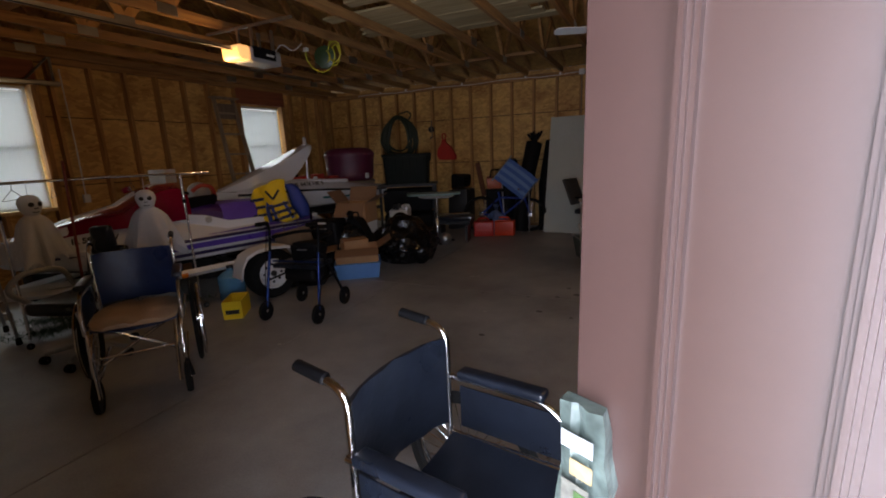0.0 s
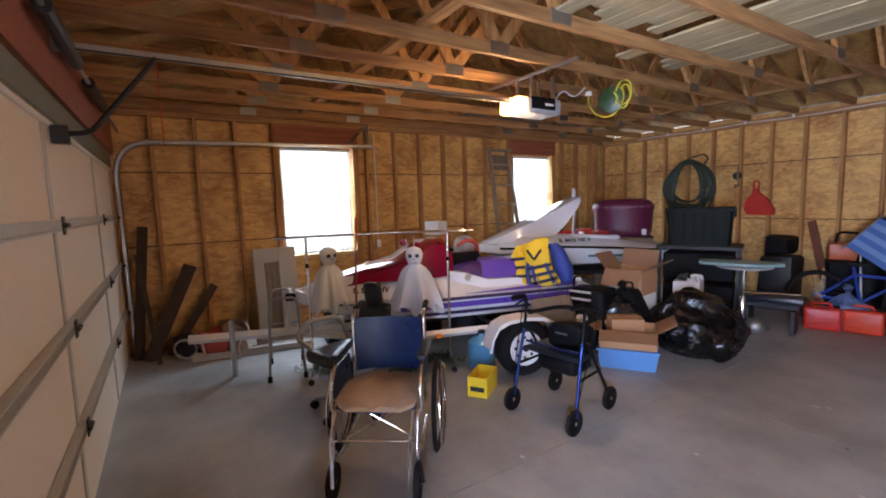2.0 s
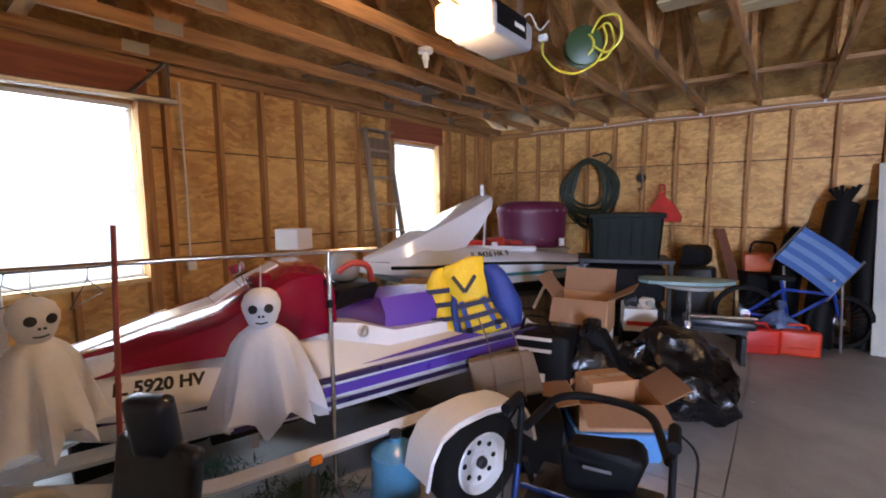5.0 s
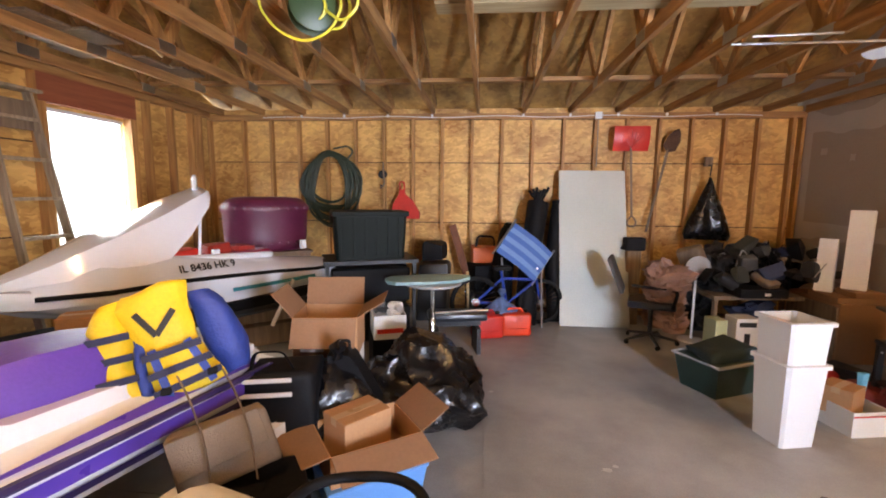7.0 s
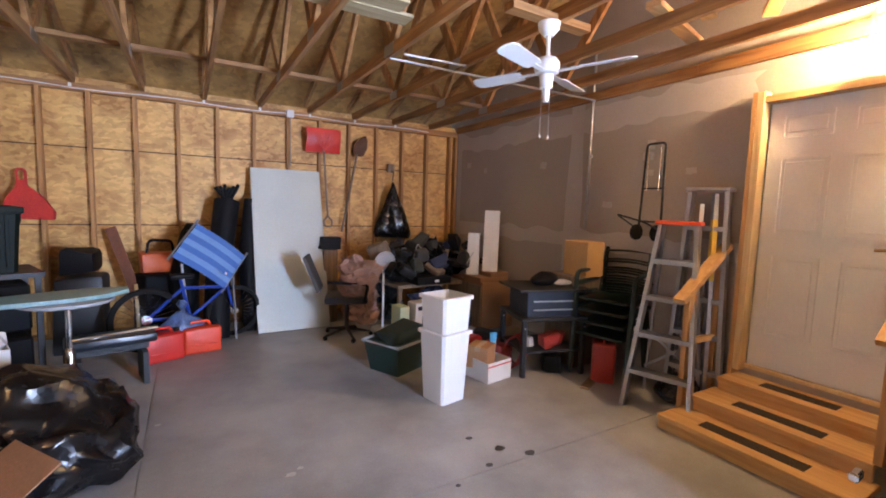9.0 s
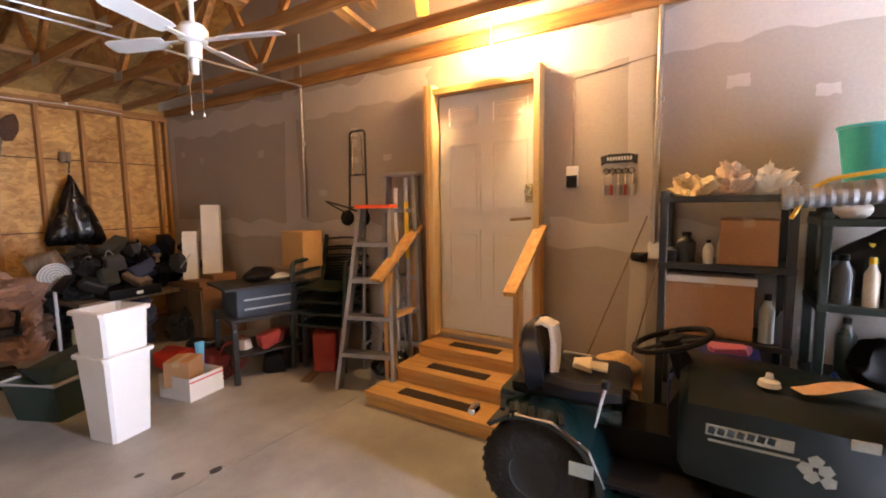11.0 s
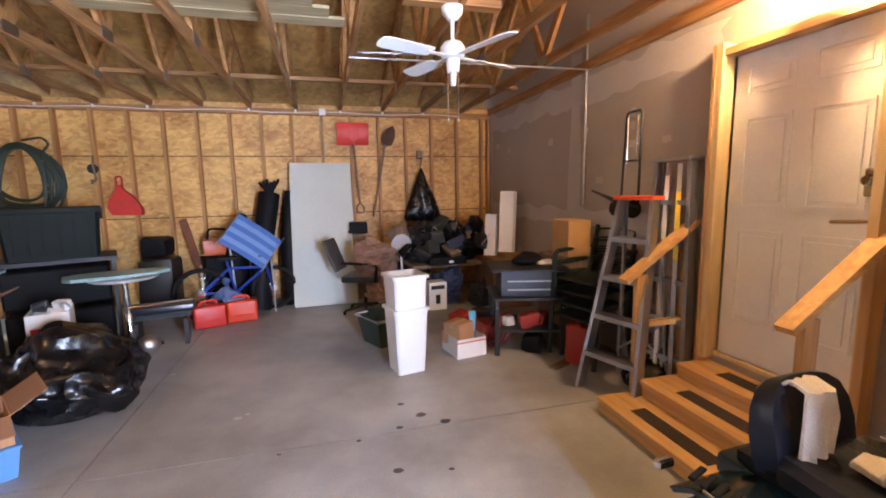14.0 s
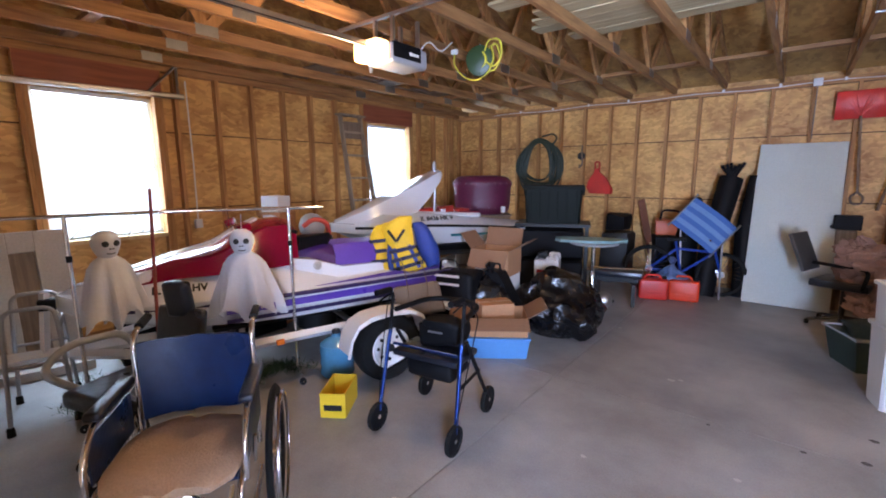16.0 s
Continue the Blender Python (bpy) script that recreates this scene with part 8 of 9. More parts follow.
bu = thing("bucket", 1.80, 2.02, 1.54, 0, "turquoise plastic bucket on the shelf top", "bucket")
TURQ = material("turquoise_plastic", (0.03, 0.38, 0.42), 0.35, amount=0.08)
part("body", lathe_bm([(0.10, 0), (0.135, 0.27), (0.145, 0.27), (0.145, 0.285), (0.13, 0.285), (0.097, 0.01), (0.001, 0.01)], 28), TURQ, bu, smooth=True)
bs = thing("parts_tray", 1.80, 2.02, 1.38, 0, "flat box of parts under the bucket", "tray")
part("body", box_bm(-0.15, 0.12, -0.18, 0.18, 0.0, 0.158, 0.01), DARKSTEEL, bs)
du = thing("dryer_duct", 1.62, 2.0, 1.46, 0, "silver flexible dryer duct on the shelf", "duct")
bm = bmesh.new()
n_ = 40
tube_bm([(0.02 * math.sin(k / n_ * 3), 0.38 - 0.80 * k / n_, 0.02 + 0.06 * k / n_) for k in range(n_ + 1)], [0.055 + 0.006 * (k % 2) for k in range(n_ + 1)], 18, bm)
part("duct", bm, ALU, du)
part("mouth", lathe_bm([(0.062, 0), (0.062, 0.05), (0.055, 0.05), (0.05, 0.01), (0.001, 0.01)], 20, m=pose(0.0, -0.42, 0.08, 90, 0, 0)), ALU, du)
hc = thing("yellow_hose", 1.60, 2.0, 1.38, 0, "thin yellow hose arched over the duct", "hose")
part("hose", tube_bm(bend([(-0.01, 0.34, 0.0), (0.0, 0.25, 0.18), (0.0, -0.1, 0.24), (0.0, -0.35, 0.15), (0.05, -0.42, 0.0)], 0.2, 8), 0.010, 8), material("yellow_tube", (0.65, 0.38, 0.03), 0.4), hc, smooth=True)
for i, (x, y, z, r, h, c, nm) in enumerate((
        (1.70, 2.86, 1.13, 0.035, 0.10, (0.02, 0.02, 0.02), "black jar on the shelf"), (1.72, 2.79, 1.13, 0.05, 0.17, (0.02, 0.025, 0.025), "dark coffee maker jar on the shelf"),
        (1.68, 2.68, 1.13, 0.025, 0.13, (0.4, 0.4, 0.38), "clear small bottle on the shelf"), (1.70, 2.62, 1.13, 0.02, 0.16, (0.5, 0.5, 0.48), "glass bottle with a cap on the shelf"),
        (1.70, 2.40, 0.72, 0.035, 0.26, (0.35, 0.40, 0.42), "translucent spray bottle on the shelf"), (1.72, 2.33, 0.72, 0.03, 0.20, (0.08, 0.09, 0.10), "dark bottle on the shelf"),
        (1.66, 2.12, 0.97, 0.045, 0.24, (0.05, 0.06, 0.07), "dark jug on the green shelf"), (1.64, 2.02, 0.97, 0.03, 0.23, (0.62, 0.60, 0.50), "white and yellow spray can on the shelf"),
        (1.64, 1.94, 0.97, 0.035, 0.27, (0.12, 0.14, 0.15), "grey spray bottle with a yellow trigger"), (1.66, 1.84, 0.97, 0.03, 0.16, (0.7, 0.72, 0.7), "small white bottle on the shelf"),
        (1.66, 1.55, 0.97, 0.035, 0.20, (0.04, 0.10, 0.05), "green bottle on the shelf"), (1.68, 1.74, 0.97, 0.05, 0.12, (0.10, 0.10, 0.10), "black tub on the shelf"))):
    b = thing("bottle", x, y, z, 0, nm, "bottle")
    part("body", lathe_bm([(r, 0), (r, h * 0.66), (r * 0.5, h * 0.8), (r * 0.42, h * 0.88)], 16), material("bottle_plastic", c, 0.3, amount=0.1, bump=0), b, smooth=True)
    part("cap", lathe_bm([(r * 0.5, h * 0.87), (r * 0.48, h), (0.001, h)], 12), YELLOW if i in (7, 8) else BLACK, b)
TEALJUG = material("teal_bottle", (0.02, 0.05, 0.055), 0.3, amount=0.2, bump=0)
for i in range(9):
    z = (0.97, 0.56)[i % 2]
    bt_ = thing("bottle", 1.86 - 0.05 * (i % 3), 1.50 + 0.08 * i, z, 0, "dark teal bottle at the back of the green shelf", "bottle", "teal bottles")
    h_, r_ = 0.22 + 0.03 * (i % 4), 0.036 + 0.006 * (i % 3)
    part("body", lathe_bm([(r_, 0), (r_, h_ * 0.7), (r_ * 0.45, h_ * 0.85), (r_ * 0.4, h_ * 0.92)], 14), TEALJUG, bt_, smooth=True)
    part("cap", lathe_bm([(r_ * 0.45, h_ * 0.9), (r_ * 0.42, h_), (0.001, h_)], 10), BLACK if i % 3 else YELLOW, bt_)
sack("bag", 1.88, 1.82, 0.15, 0, 0.20, 0.60, 0.36, "dark crumpled bag at the back of the low green shelf", BLACK, 0.06, 201, neck=False)
sack("bag", 1.90, 1.95, 0.97, 0, 0.14, 0.44, 0.34, "dark cloth behind the bottles on the shelf", DARKSTEEL, 0.05, 203, neck=False)
YG = material("yellow_green_cloth", (0.30, 0.34, 0.05), 0.6, amount=0.2)
sack("rain_suit", 1.72, 1.66, 0.97, 0, 0.26, 0.34, 0.30, "yellow green rolled rain suit on the shelf", YG, 0.07, 91, neck=False)
TARP = material("blue_tarp", (0.02, 0.10, 0.50), 0.4, amount=0.2)
sack("tarp", 1.72, 1.72, 0.56, 0, 0.28, 0.50, 0.20, "folded bright blue tarp on the shelf", TARP, 0.06, 95, neck=False)
sack("tarp", 1.70, 2.12, 0.15, 0, 0.16, 0.14, 0.46, "bright blue bag on the low shelf", TARP, 0.03, 97, neck=False)
sack("cables", 1.70, 1.95, 0.56, 0, 0.20, 0.24, 0.24, "tangle of dark cables on the shelf", BLACK, 0.10, 99, neck=False)
sack("pouch", 1.72, 1.75, 1.38, 0, 0.2, 0.3, 0.12, "white and purple printed bags on the shelf top", PINKRAG, 0.06, 101, neck=False)
sack("pouch", 1.68, 2.10, 1.38, 0, 0.12, 0.16, 0.09, "pale soft bag on the shelf top", PAINT_WHITE, 0.04, 103, neck=False)
bl2 = thing("blue_bin", 1.62, 2.68, 0.30, 0, "dark blue caddy with bottles on the low shelf", "caddy")
part("body", box_bm(-0.12, 0.14, -0.16, 0.16, 0.0, 0.20, 0.02, 2), material("navy_plastic", (0.015, 0.03, 0.16), 0.4), bl2, smooth=True)
part("handle", tube_bm(bend([(0, -0.15, 0.19), (0, -0.13, 0.28), (0, 0.13, 0.28), (0, 0.15, 0.19)], 0.05), 0.012, 8), BLACK, bl2)
for i, (x, y, s, mt) in enumerate(((1.66, 3.12, 0.28, PINKRAG), (1.80, 3.28, 0.24, material("mixed_rag", (0.35, 0.22, 0.12), 0.8, amount=0.6, scale=20)), (1.58, 3.34, 0.2, REDDARK))):
    sack("rag_pile", x, y, 0, 20 * i, s, s, 0.34, "crumpled pile of multicoloured rags beside the tractor", mt, 0.10, 111 + i, neck=False)
tm = thing("string_trimmer", XE - 0.03, 3.05, 0, 0, "string trimmer and cord hung against the drywall", "trimmer")
part("shaft", tube_bm([(-0.20, 0.30, 0.45), (-0.03, -0.02, 1.38)], 0.005, 8), OLDWOOD, tm)
part("shaft", tube_bm([(-0.14, 0.05, 0.40), (-0.04, -0.10, 1.10)], 0.006, 8), OLDWOOD, tm)
part("motor", rough_up(box_bm(-0.10, -0.02, -0.03, 0.07, 1.08, 1.15, 0.015, 2), 0.03, 12), BLACK, tm, smooth=True)



# ---- ceiling things ----
FANW = material("fan_white", (0.72, 0.73, 0.72), 0.35, amount=0.04, bump=0)
cf = thing("ceiling_fan", 0.29, 5.16, 0, 0, "white ceiling fan with four blades and pull chains", "ceiling fan")
part("mount_block", box_bm(-0.32, 0.32, -0.045, 0.045, ZP + 0.003, ZP + 0.05), LUMBER_X, cf)
part("canopy", lathe_bm([(0.03, 2.62), (0.065, 2.66), (0.07, ZP)], 24), FANW, cf, smooth=True)
part("downrod", tube_bm([(0, 0, 2.50), (0, 0, 2.64)], 0.013, 12), FANW, cf, smooth=True)
part("motor", lathe_bm([(0.03, 2.385), (0.072, 2.395), (0.080, 2.42), (0.080, 2.455), (0.058, 2.485), (0.02, 2.50)], 28), FANW, cf, smooth=True)
part("switch_housing", lathe_bm([(0.001, 2.30), (0.04, 2.305), (0.045, 2.385)], 20), FANW, cf, smooth=True)
part("bulb_socket", lathe_bm([(0.001, 2.215), (0.018, 2.22), (0.022, 2.26), (0.022, 2.305)], 16), FANW, cf, smooth=True)
for k in range(4):
    an = radians(22 + 90 * k)
    mm = Matrix.Rotation(an, 4, "Z")
    part("blade_iron", moved(beam_bm((0.08, 0, 2.40), (0.20, 0, 2.40), 0.04, 0.006), mm), FANW, cf)
    part("blade", moved(moved(loft_bm([[(a, -w, 0), (a, w, 0), (a, w, 0.006), (a, -w, 0.006)] for a, w in ((0.0, 0.045), (0.04, 0.055), (0.32, 0.062), (0.36, 0.05), (0.372, 0.02))]), pose(0.17, 0, 2.40, 12, 0, 0)), mm), FANW, cf)
for s in (-1, 1):
    part("pull_chain", tube_bm([(s * 0.035, 0, 2.31), (s * 0.035, 0, 2.02)], 0.002, 5), STEEL, cf)
    part("pull_knob", lathe_bm([(0.001, 0), (0.008, 0.008), (0.001, 0.03)], 8, m=pose(s * 0.035, 0, 1.99)), FANW, cf)

GLOW = glowing("opener_lens", (1.0, 0.50, 0.20), 7.0)
go = thing("garage_opener", -3.02, 4.20, 2.36, 0, "ceiling garage door opener with a glowing lamp lens", "garage door opener")
part("housing", box_bm(-0.13, 0.13, -0.06, 0.33, 0.0, 0.14, 0.03, 3), GREYTUBE, go, "grey housing", True)
part("cover", box_bm(-0.134, 0.134, -0.04, 0.25, 0.035, 0.143, 0.012, 2), BLACK, go, "black cover band", True)
part("lens", box_bm(-0.125, 0.125, -0.19, -0.062, 0.005, 0.135, 0.03, 3), GLOW, go, "glowing orange white lens", True)
part("label", box_bm(0.1345, 0.136, 0.12, 0.22, 0.07, 0.09), PAINT_WHITE, go)
for y in (0.0, 0.26):
    part("strap", box_bm(-0.10, -0.075, y - 0.012, y + 0.012, 0.135, ZP - 2.36), STEEL, go)
    part("strap", box_bm(0.075, 0.10, y - 0.012, y + 0.012, 0.135, ZP - 2.36), STEEL, go)
part("angle_iron", beam_bm((-0.5, 0.0, ZP - 2.36 - 0.012), (0.6, 0.0, ZP - 2.36 - 0.012), 0.03, 0.02), STEEL, go)
part("power_cord", tube_bm(bend([(0.05, 0.30, 0.12), (0.06, 0.42, 0.26), (0.02, 0.62, 0.20), (0.0, 0.80, 0.33)], 0.12), 0.006, 6), FANW, go, smooth=True)
gr = thing("opener_rail", -3.02, 0, 0, 0, "steel rail of the door opener with its chain", "rail")
part("rail", box_bm(-0.02, 0.02, YS + 0.06, 4.10, 2.455, 2.485), STEEL, gr)
part("chain", tube_bm([(0.028, YS + 0.1, 2.45), (0.028, 4.1, 2.45)], 0.005, 5), DARKSTEEL, gr)
part("bracket", box_bm(-0.03, 0.03, YS - 0.06, YS + 0.07, 2.44, 2.52), STEEL, gr)
part("release_cord", tube_bm([(0.0, 1.45, 2.455), (0.01, 1.45, 1.98)], 0.003, 5), RED, gr)
part("door_arm", tube_bm(bend([(-2.98, 1.03, 2.02), (-2.98, 1.13, 2.03), (-2.98, 1.45, 2.45)], 0.06), 0.014, 6), DARKSTEEL, gd, "curved black steel arm")
part("arm_bracket", box_bm(-3.01, -2.95, 0.97, 1.042, 1.97, 2.06), DARKSTEEL, gd)

YCORD = material("yellow_cord", (0.62, 0.55, 0.05), 0.4, amount=0.1)
rl = thing("cord_reel", -2.88, 5.22, 2.44, 0, "green cord reel with a loose yellow extension cord", "cord reel")
part("reel", lathe_bm([(0.11, -0.05), (0.12, -0.045), (0.12, -0.038), (0.05, -0.03), (0.05, 0.03), (0.12, 0.038), (0.12, 0.045), (0.11, 0.05)], 24, m=pose(0, 0, 0.12, 90, 0, 30)), material("reel_green", (0.03, 0.06, 0.02), 0.4), rl, smooth=True)
part("hanger", tube_bm([(0, 0, 0.12), (0, 0, ZP - 2.44 + 0.003)], 0.008, 6), STEEL, rl)
for k in range(7):
    part("cord_wrap", tube_bm([(0.075 * math.cos(t), -0.028 + 0.0095 * k, 0.12 + 0.075 * math.sin(t)) for t in (i * math.tau / 20 for i in range(20))], 0.007, 6, closed=True), YCORD, rl, smooth=True)
part("cord_loop", tube_bm(bend([(0.06, -0.02, 0.19), (0.12, -0.05, 0.27), (0.24, -0.06, 0.25), (0.26, -0.06, 0.10), (0.17, -0.05, 0.03), (0.08, -0.03, 0.10)], 0.06, 6), 0.008, 6), YCORD, rl, smooth=True)
part("cord_loop", tube_bm(bend([(0.05, 0.03, 0.20), (0.15, 0.02, 0.26), (0.20, 0.02, 0.12), (0.13, 0.03, 0.02), (0.03, 0.03, 0.05)], 0.06, 6), 0.008, 6), YCORD, rl, smooth=True)
part("cord_drop", tube_bm(bend([(-0.28, 0, 0.24), (-0.29, 0, 0.14), (-0.20, 0, 0.02), (-0.05, 0, -0.045), (0.10, -0.02, 0.0), (0.17, -0.04, 0.12), (0.13, -0.03, 0.22)], 0.10, 7), 0.0075, 6), YCORD, rl, smooth=True)
part("plug", box_bm(-0.31, -0.25, -0.02, 0.02, 0.22, 0.262, 0.006), FANW, rl)
lp = thing("lamp_socket", -3.95, 4.92, 2.58, 0, "bare white lamp socket hanging below a chord", "lamp socket")
part("base", lathe_bm([(0.055, 0.09), (0.055, 0.12), (0.03, 0.125)], 20), FANW, lp, smooth=True)
part("socket", lathe_bm([(0.001, -0.02), (0.016, -0.015), (0.02, 0.03), (0.026, 0.05), (0.022, 0.092)], 16), FANW, lp, smooth=True)

for i, (xa, xb, yy, zz) in enumerate(((-0.30, 1.98, 6.30, ZP - 0.02), (-0.24, 0.29, 6.16, ZP - 0.016))):
    cn = thing("conduit", 0, 0, 0, 0, "thin metal conduit fixed under the truss chords", "conduit", "conduits")
    part("pipe", tube_bm([(xa, yy, zz), (xb, yy - 0.04, zz)], 0.010, 8), ALU, cn, smooth=True)
for k in range(9):
    ins = thing("cable_staple", -2.11 + 0.61 * (k - 4) if k < 4 else -2.11 + 0.61 * (k - 3), YN - 0.012, ZP - 0.03, 0, "white cable clip on the top plate", "cable clip", "cable clips")
    part("clip", box_bm(-0.014, 0.014, -0.014, 0.012, -0.016, 0.02, 0.004), FANW, ins)
cb = thing("ceiling_cable", 0, YN - 0.012, ZP - 0.045, 0, "white cable run along the top plate", "cable")
part("cable", tube_bm([(XW + 0.8 + 0.3 * k, 0.001 * (k % 2), 0.012 * math.sin(k * 1.3)) for k in range(23)], 0.005, 6), FANW, cb)
jb = thing("junction_box", -0.53, YN - 0.022, ZP - 0.085, 0, "white plastic junction box on the top plate", "junction box")
part("box", box_bm(-0.045, 0.045, -0.025, 0.018, 0, 0.09, 0.006), FANW, jb)
part("drop_cable", tube_bm([(0, -0.002, 0.0), (0.0, -0.002, -0.62)], 0.006, 6), material("grey_cable", (0.2, 0.19, 0.17), 0.5), jb)
for x in (-5.5,):
    c2 = thing("wall_cable", XW - 0.01 if x < -5 else x, 4.0 if x < -5 else YN - 0.008, 1.1, 0, "pale cable stapled down a stud", "cable", "wall cables")
    part("cable", tube_bm([(0.018, 0, 1.5), (0.014, 0.01, 0.6), (0.018, 0, 0.0)] if x < -5 else [(0, -0.01, 1.5), (0.01, -0.01, 0.4), (0, -0.01, 0.0)], 0.008, 6), FANW, c2)
    part("outlet_box", box_bm(-0.02 if x > -5 else 0.002, 0.05, -0.035, 0.035 if x < -5 else 0.0, -0.1, 0.0, 0.004), FANW, c2)

# boards and panels stored on the chords
PALEPLANK = wood("pale_plank", (0.34, 0.25, 0.12), (0.52, 0.42, 0.24), "X", tint=0.25)
for i, (x0, x1, y0, y1, z) in enumerate(((-2.5, -0.35, 4.75, 5.95, 0.092), (-2.2, -0.6, 3.6, 4.6, 0.092), (-5.6, -4.9, 5.0, 7.4, 0.092))):
    ab = thing("attic_board", 0, 0, ZP, 0, "loose pale planks stored side by side across the truss chords", "board", "attic boards")
    rows_ = 7
    for k in range(rows_):
        ya, yb = y0 + (y1 - y0) * k / rows_, y0 + (y1 - y0) * (k + 1) / rows_ - 0.012
        part("plank", box_bm(x0 + 0.09 * ((k * 3) % 4), x1 - 0.11 * ((k * 5) % 3), ya, yb, z + 0.002 * (k % 3), z + 0.020 + 0.002 * (k % 3)), PALEPLANK if i < 2 else OLDWOOD, ab)
for i, (x, y) in enumerate(((1.2, 4.9), (0.95, 4.6), (1.35, 4.35))):
    lb_ = thing("loose_board", x, y, ZP - 0.0, 14 + 9 * i, "short new pine offcut lying on the chords", "board", "loose boards")
    part("board", box_bm(-0.42, 0.42, -0.045, 0.045, 0.092 + 0.04 * i, 0.13 + 0.04 * i), NEWWOOD_X, lb_)

# ---- lamp over the house door, fittings on the drywall ----
BULB = glowing("bulb", (1.0, 0.72, 0.40), 25.0)
pl = thing("wall_lamp", XE - 0.16, 4.09, 2.48, 0, "bare bulb lamp on a conduit over the door", "lamp")
part("conduit", tube_bm(bend([(0.15, 0, 0.42), (0.06, 0, 0.42), (0.0, 0, 0.30), (0, 0, 0.10)], 0.05), 0.008, 8), STEEL, pl, smooth=True)
part("shade", lathe_bm([(0.018, 0.10), (0.03, 0.08), (0.075, 0.02), (0.073, 0.018), (0.02, 0.06)], 24), FANW, pl, smooth=True)
part("bulb", lathe_bm([(0.001, -0.035), (0.022, -0.025), (0.03, 0.0), (0.024, 0.03), (0.014, 0.055)], 16), BULB, pl, smooth=True)
kp = thing("garage_keypad", XE - 0.012, 3.53, 1.58, 0, "white and black opener keypad on the drywall", "keypad")
part("case", box_bm(-0.014, 0.010, -0.042, 0.042, 0, 0.15, 0.008, 2), FANW, kp, smooth=True)
part("screen", box_bm(-0.022, -0.0135, -0.038, 0.038, 0.0, 0.085, 0.003), BLACK, kp)
kw = thing("keypad_wire", XE - 0.006, 3.5, 0, 0, "thin brown wire stapled up the drywall", "wire")
part("wire", tube_bm(bend([(0, 0.03, 1.73), (0, 0.03, 2.33), (0, -0.52, 2.40)], 0.02), 0.004, 5), OLDWOOD, kw)
th = thing("tool_rack", XE - 0.012, 3.22, 1.52, 0, "black scrolled rack with hanging screwdrivers", "tool rack")
part("plate", plate_bm([(-0.115, 0.20), (-0.085, 0.215), (0.085, 0.215), (0.115, 0.20), (0.118, 0.262), (0.06, 0.275), (-0.06, 0.275), (-0.118, 0.262)], 0.012), DARKSTEEL, th).matrix_basis = pose(0.0, 0, 0, 0, 0, 90)
for k in range(9):
    part("plate_lettering", box_bm(-0.0085, -0.0065, -0.080 + 0.018 * k, -0.068 + 0.018 * k, 0.232, 0.256), STEEL, th, "unreadable pale letter bar")
for k in range(5):
    part("scroll", tube_bm([(-0.006, -0.08 + 0.04 * k + 0.018 * math.cos(t), 0.16 + 0.018 * math.sin(t)) for t in (i * math.tau / 12 for i in range(12))], 0.004, 5, closed=True), DARKSTEEL, th)
    part("tool_shaft", tube_bm([(-0.012, -0.09 + 0.045 * k, 0.15), (-0.012, -0.09 + 0.045 * k, 0.07)], 0.004, 6), CHROME, th)
    part("tool_handle", tube_bm([(-0.012, -0.09 + 0.045 * k, 0.07), (-0.012, -0.09 + 0.045 * k, 0.0)], 0.011, 8), REDDARK if k % 2 else STEEL, th)
for y in (6.31, 2.99):
    cd = thing("wall_conduit", XE - 0.022, y, 0, 0, "vertical metal conduit strapped to the drywall", "conduit", "wall conduits")
    part("pipe", tube_bm([(0, 0, 1.35 if y > 5 else 1.2), (0, 0, 3.2)], 0.016, 10), ALU, cd, smooth=True)
    part("strap", box_bm(-0.005, 0.021, -0.03, 0.03, 2.1, 2.13, 0.003), ALU, cd)
ot = thing("outlet", XE - 0.004, 2.99, 1.10, 0, "white double outlet under the conduit", "outlet")
part("plate", box_bm(-0.03, 0.003, -0.035, 0.035, 0, 0.11, 0.006), FANW, ot)

# ---- south west corner ----
WHITEWASH = material("weathered_white", (0.48, 0.45, 0.41), 0.8, amount=0.12, scale=3, bump=0.1)
bx = thing("white_panel", -5.70, 2.55, 0, 8, "weathered white panel with a tall brown opening", "panel", rx=0, ry=-4)
for y0, y1, z0, z1 in ((-0.27, -0.15, 0, 1.12), (0.03, 0.25, 0, 1.12), (-0.15, 0.03, 0.94, 1.12)):
    part("stile", box_bm(-0.02, 0.02, y0, y1, z0, z1, 0.004), WHITEWASH, bx)
part("backing", box_bm(-0.03, -0.021, -0.25, 0.23, 0.02, 1.1), OLDWOOD, bx)
DARKPLANK = material("dark_plank", (0.045, 0.024, 0.016), 0.8, amount=0.4)
for i, (a, b, w) in enumerate((((-5.62, 1.15, 0.0), (-5.86, 1.62, 0.98), 0.14), ((-5.75, 1.05, 0.0), (-5.87, 1.2, 1.45), 0.10), ((-5.70, 1.35, 0.0), (-5.87, 1.85, 0.72), 0.09), ((-5.45, 1.25, 0.0), (-5.80, 1.12, 1.15), 0.05))):
    pk = thing("plank", 0, 0, 0, 0, "dark old plank leaning in the corner", "plank", "leaning planks")
    part("board", beam_bm(a, b, w, 0.025, up=(1, 0, 0.2)), DARKPLANK, pk)
wbm = thing("white_beam", 0, 0, 0, 0, "long weathered white timber on the floor", "timber")
part("beam", beam_bm((-5.35, 1.55, 0.035), (-5.10, 2.75, 0.035), 0.09, 0.07), WHITEWASH, wbm)
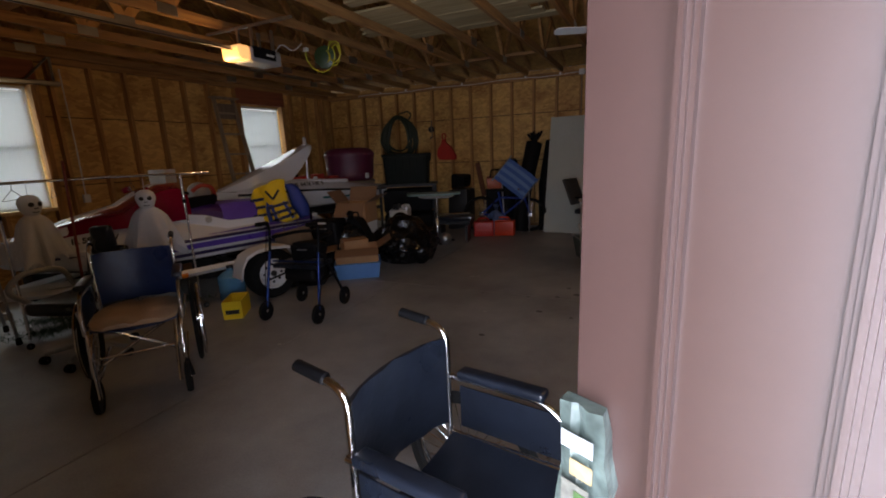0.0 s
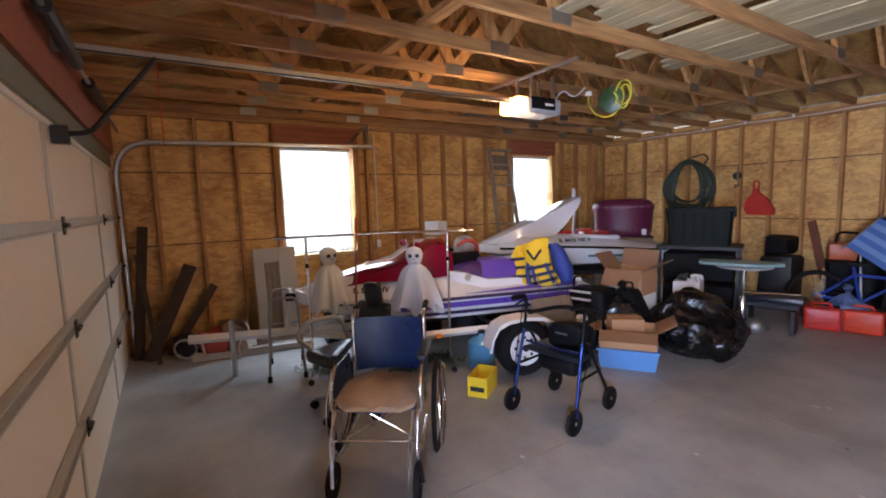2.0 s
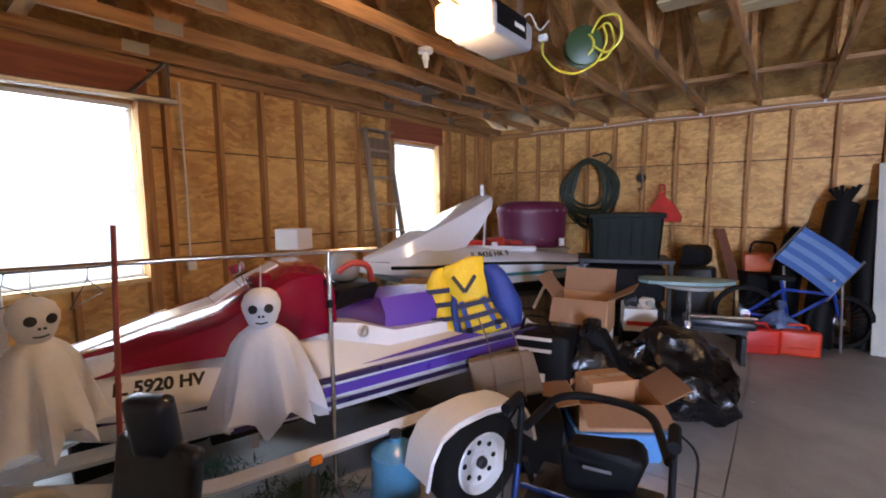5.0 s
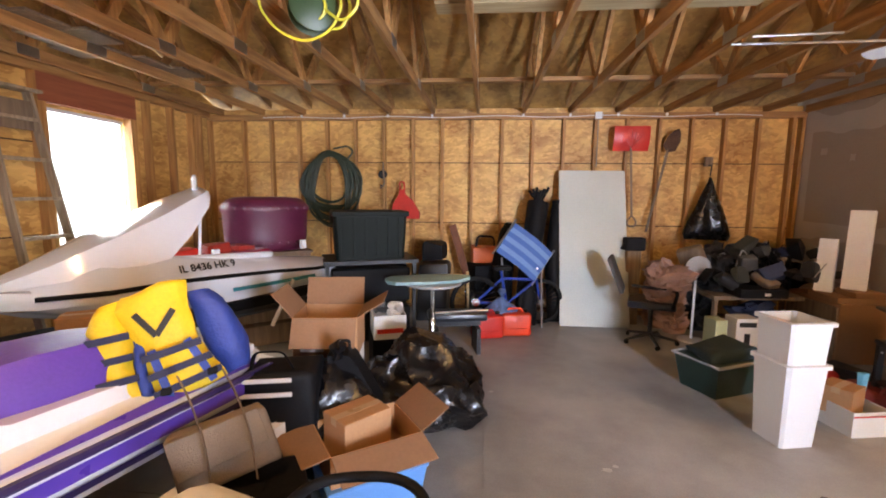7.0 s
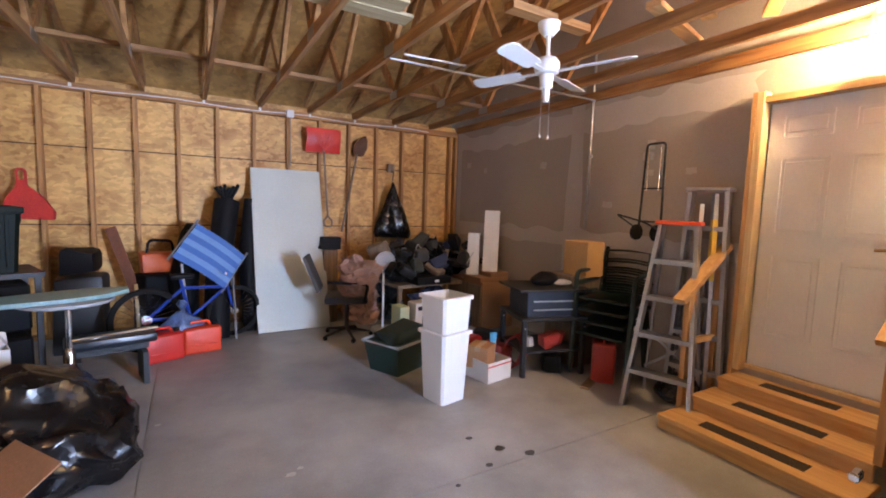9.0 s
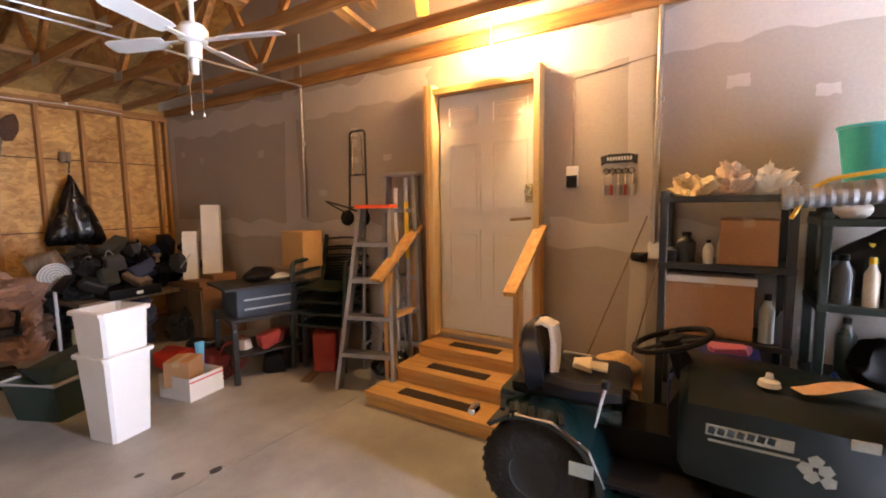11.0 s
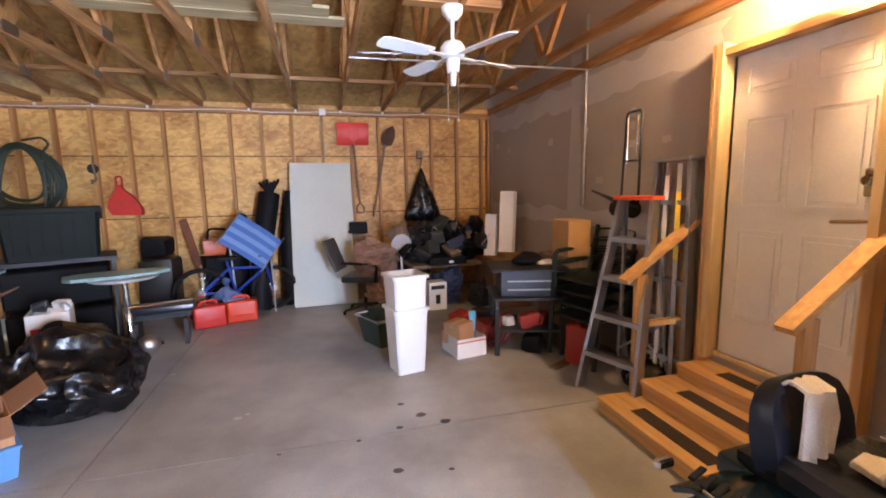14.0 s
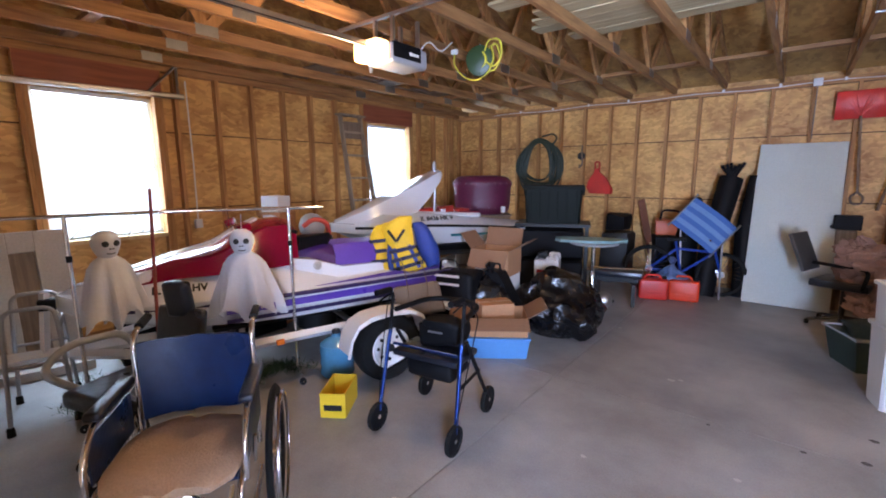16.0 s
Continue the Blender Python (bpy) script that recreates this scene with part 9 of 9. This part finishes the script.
for i, (x, y, s, mt) in enumerate(((-5.42, 1.75, 0.26, REDDARK), (-5.55, 1.55, 0.22, DARKSTEEL), (-5.35, 2.05, 0.2, PINKRAG), (-5.62, 2.0, 0.3, OLDWOOD))):
    e = thing("engine_part", x, y, 0, 30 * i, "rusty small engine part in the corner heap", "engine part")
    part("block", rough_up(box_bm(-s / 2, s / 2, -s / 2, s / 2, 0, s * 1.0, s * 0.2, 2), s * 0.4, 7, i), mt, e, smooth=True)
    part("ring", moved(tube_bm([(s * 0.5 * math.cos(k * math.tau / 18), 0, s * 0.5 * math.sin(k * math.tau / 18)) for k in range(18)], 0.012, 6, closed=True), pose(0.05, -0.1, s * 0.52, 10, 0, 40 * i)), STEEL if i % 2 else PINKRAG, e)
wf = thing("walker_frame", -4.45, 2.33, 0, 78, "grey folding walking frame with rubber tips", "walker")
for s in (-1, 1):
    part("side", tube_bm(bend([(-0.16, s * 0.26, 0.02), (-0.12, s * 0.25, 0.78), (0.12, s * 0.25, 0.78), (0.16, s * 0.26, 0.02)], 0.07), 0.0125, 8), ALU, wf, smooth=True)
    part("brace", tube_bm([(-0.14, s * 0.255, 0.42), (0.14, s * 0.255, 0.42)], 0.010, 6), ALU, wf)
    for a in (-0.16, 0.16):
        part("rubber_tip", lathe_bm([(0.022, 0), (0.02, 0.05), (0.014, 0.06)], 12, m=pose(a, s * 0.26, 0)), RUBBER, wf)
part("cross_bar", tube_bm([(0.13, -0.25, 0.62), (0.13, 0.25, 0.62)], 0.0125, 8), ALU, wf)
part("cross_bar", tube_bm([(0.13, -0.25, 0.40), (0.13, 0.25, 0.40)], 0.0125, 8), ALU, wf)
LEAF = material("artificial_greens", (0.02, 0.05, 0.02), 0.8, amount=0.4)
gl = tagged(new("garland"), label="artificial evergreen garland heap under the trailer", category="garland", kind="stuff")
bm = bmesh.new()
strands = [bend([(-4.75, 2.55, 0.05), (-4.35, 2.75, 0.07), (-4.15, 3.10, 0.06), (-4.45, 3.35, 0.06), (-4.10, 3.60, 0.05)], 0.2, 8),
           bend([(-4.30, 2.35, 0.05), (-3.95, 2.60, 0.08), (-4.05, 2.95, 0.10), (-3.75, 3.25, 0.06), (-3.95, 3.55, 0.06)], 0.2, 8),
           bend([(-3.75, 2.90, 0.05), (-3.60, 3.25, 0.06), (-3.80, 3.60, 0.06), (-3.55, 3.85, 0.04)], 0.2, 8)]
for k in range(5200):
    line = rng.choice(strands)
    i = rng.randrange(len(line) - 1)
    c = line[i].lerp(line[i + 1], rng.random()) + Vector((rng.gauss(0, 0.035), rng.gauss(0, 0.035), rng.gauss(0, 0.012)))
    d = Vector((rng.gauss(0, 1), rng.gauss(0, 1), rng.gauss(0, 0.7))).normalized() * 0.06
    s = d.cross(Vector((0, 0, 1))).normalized() * 0.004
    c.z, d.z = max(c.z, 0.004), max(d.z, 0.002 - c.z)
    bm.faces.new([bm.verts.new(q) for q in (c - s, c + s, c + d)])
part("needles", bm, LEAF, gl)

# ---- marks on the floor ----
OIL = material("oil_stain", (0.03, 0.026, 0.024), 0.35, amount=0.3)
for i, (x, y, r) in enumerate(((-0.10, 5.30, 0.03), (0.01, 5.11, 0.045), (0.15, 4.98, 0.045), (-0.16, 4.99, 0.03), (-0.43, 4.91, 0.02), (-0.24, 4.55, 0.035), (0.05, 4.48, 0.02), (-0.9, 4.9, 0.015), (-0.55, 3.9, 0.03), (0.3, 3.4, 0.03))):
    n = 14
    r *= 0.65
    b = bmesh.new()
    b.faces.new([b.verts.new((x + r * (1 + 0.35 * noise.noise((math.cos(k * math.tau / n), math.sin(k * math.tau / n), i))) * math.cos(k * math.tau / n) * 1.3, y + r * (1 + 0.35 * noise.noise((k * 0.9, i, 0))) * math.sin(k * math.tau / n), 0.0025)) for k in range(n)])
    part("oil_spot", b, OIL, floor, "small dark oil spot")

PALEMARK = material("pale_scuff", (0.50, 0.49, 0.47), 0.6, amount=0.2)
for i, (x, y, r) in enumerate(((-1.22, 5.43, 0.03), (-1.16, 5.47, 0.02), (-2.0, 3.2, 0.02), (-1.4, 4.1, 0.018), (-0.7, 4.4, 0.02), (-1.9, 6.4, 0.02))):
    b = bmesh.new()
    b.faces.new([b.verts.new((x + r * (1 + 0.5 * noise.noise((k * 1.1, i, 4))) * math.cos(k * math.tau / 11), y + r * (0.7 + 0.5 * noise.noise((k * 0.9, i, 2))) * math.sin(k * math.tau / 11), 0.0028)) for k in range(11)])
    part("pale_scuff", b, PALEMARK, floor, "small pale scuff on the concrete")

# old wooden ladder beside the second window
wl = thing("wooden_ladder", 0, 0, 0, 0, "weathered wooden ladder leaning on the studs beside the window", "ladder")
GREYWOOD = wood("weathered_ladder_wood", (0.20, 0.15, 0.10), (0.40, 0.31, 0.21), "Z", tint=0.1)
ra_, rb_ = ((-5.66, 6.20, 0.0), (-5.83, 6.02, 2.44)), ((-5.66, 6.72, 0.0), (-5.83, 6.38, 2.44))
for a_, b_ in (ra_, rb_):
    part("side_rail", beam_bm(a_, b_, 0.075, 0.025, up=(0, 1, 0)), GREYWOOD, wl)
for k in range(7):
    u = (k + 0.7) / 7.4
    part("tread", beam_bm(Vector(ra_[0]).lerp(Vector(ra_[1]), u), Vector(rb_[0]).lerp(Vector(rb_[1]), u), 0.028, 0.085, up=(1, 0, 0)), GREYWOOD, wl)
part("top_board", box_bm(-5.90, -5.76, 5.98, 6.46, 2.44, 2.465, 0.004), GREYWOOD, wl)
part("paint_shelf", box_bm(-5.825, -5.80, 6.07, 6.39, 2.12, 2.36, 0.004), OLDWOOD, wl)
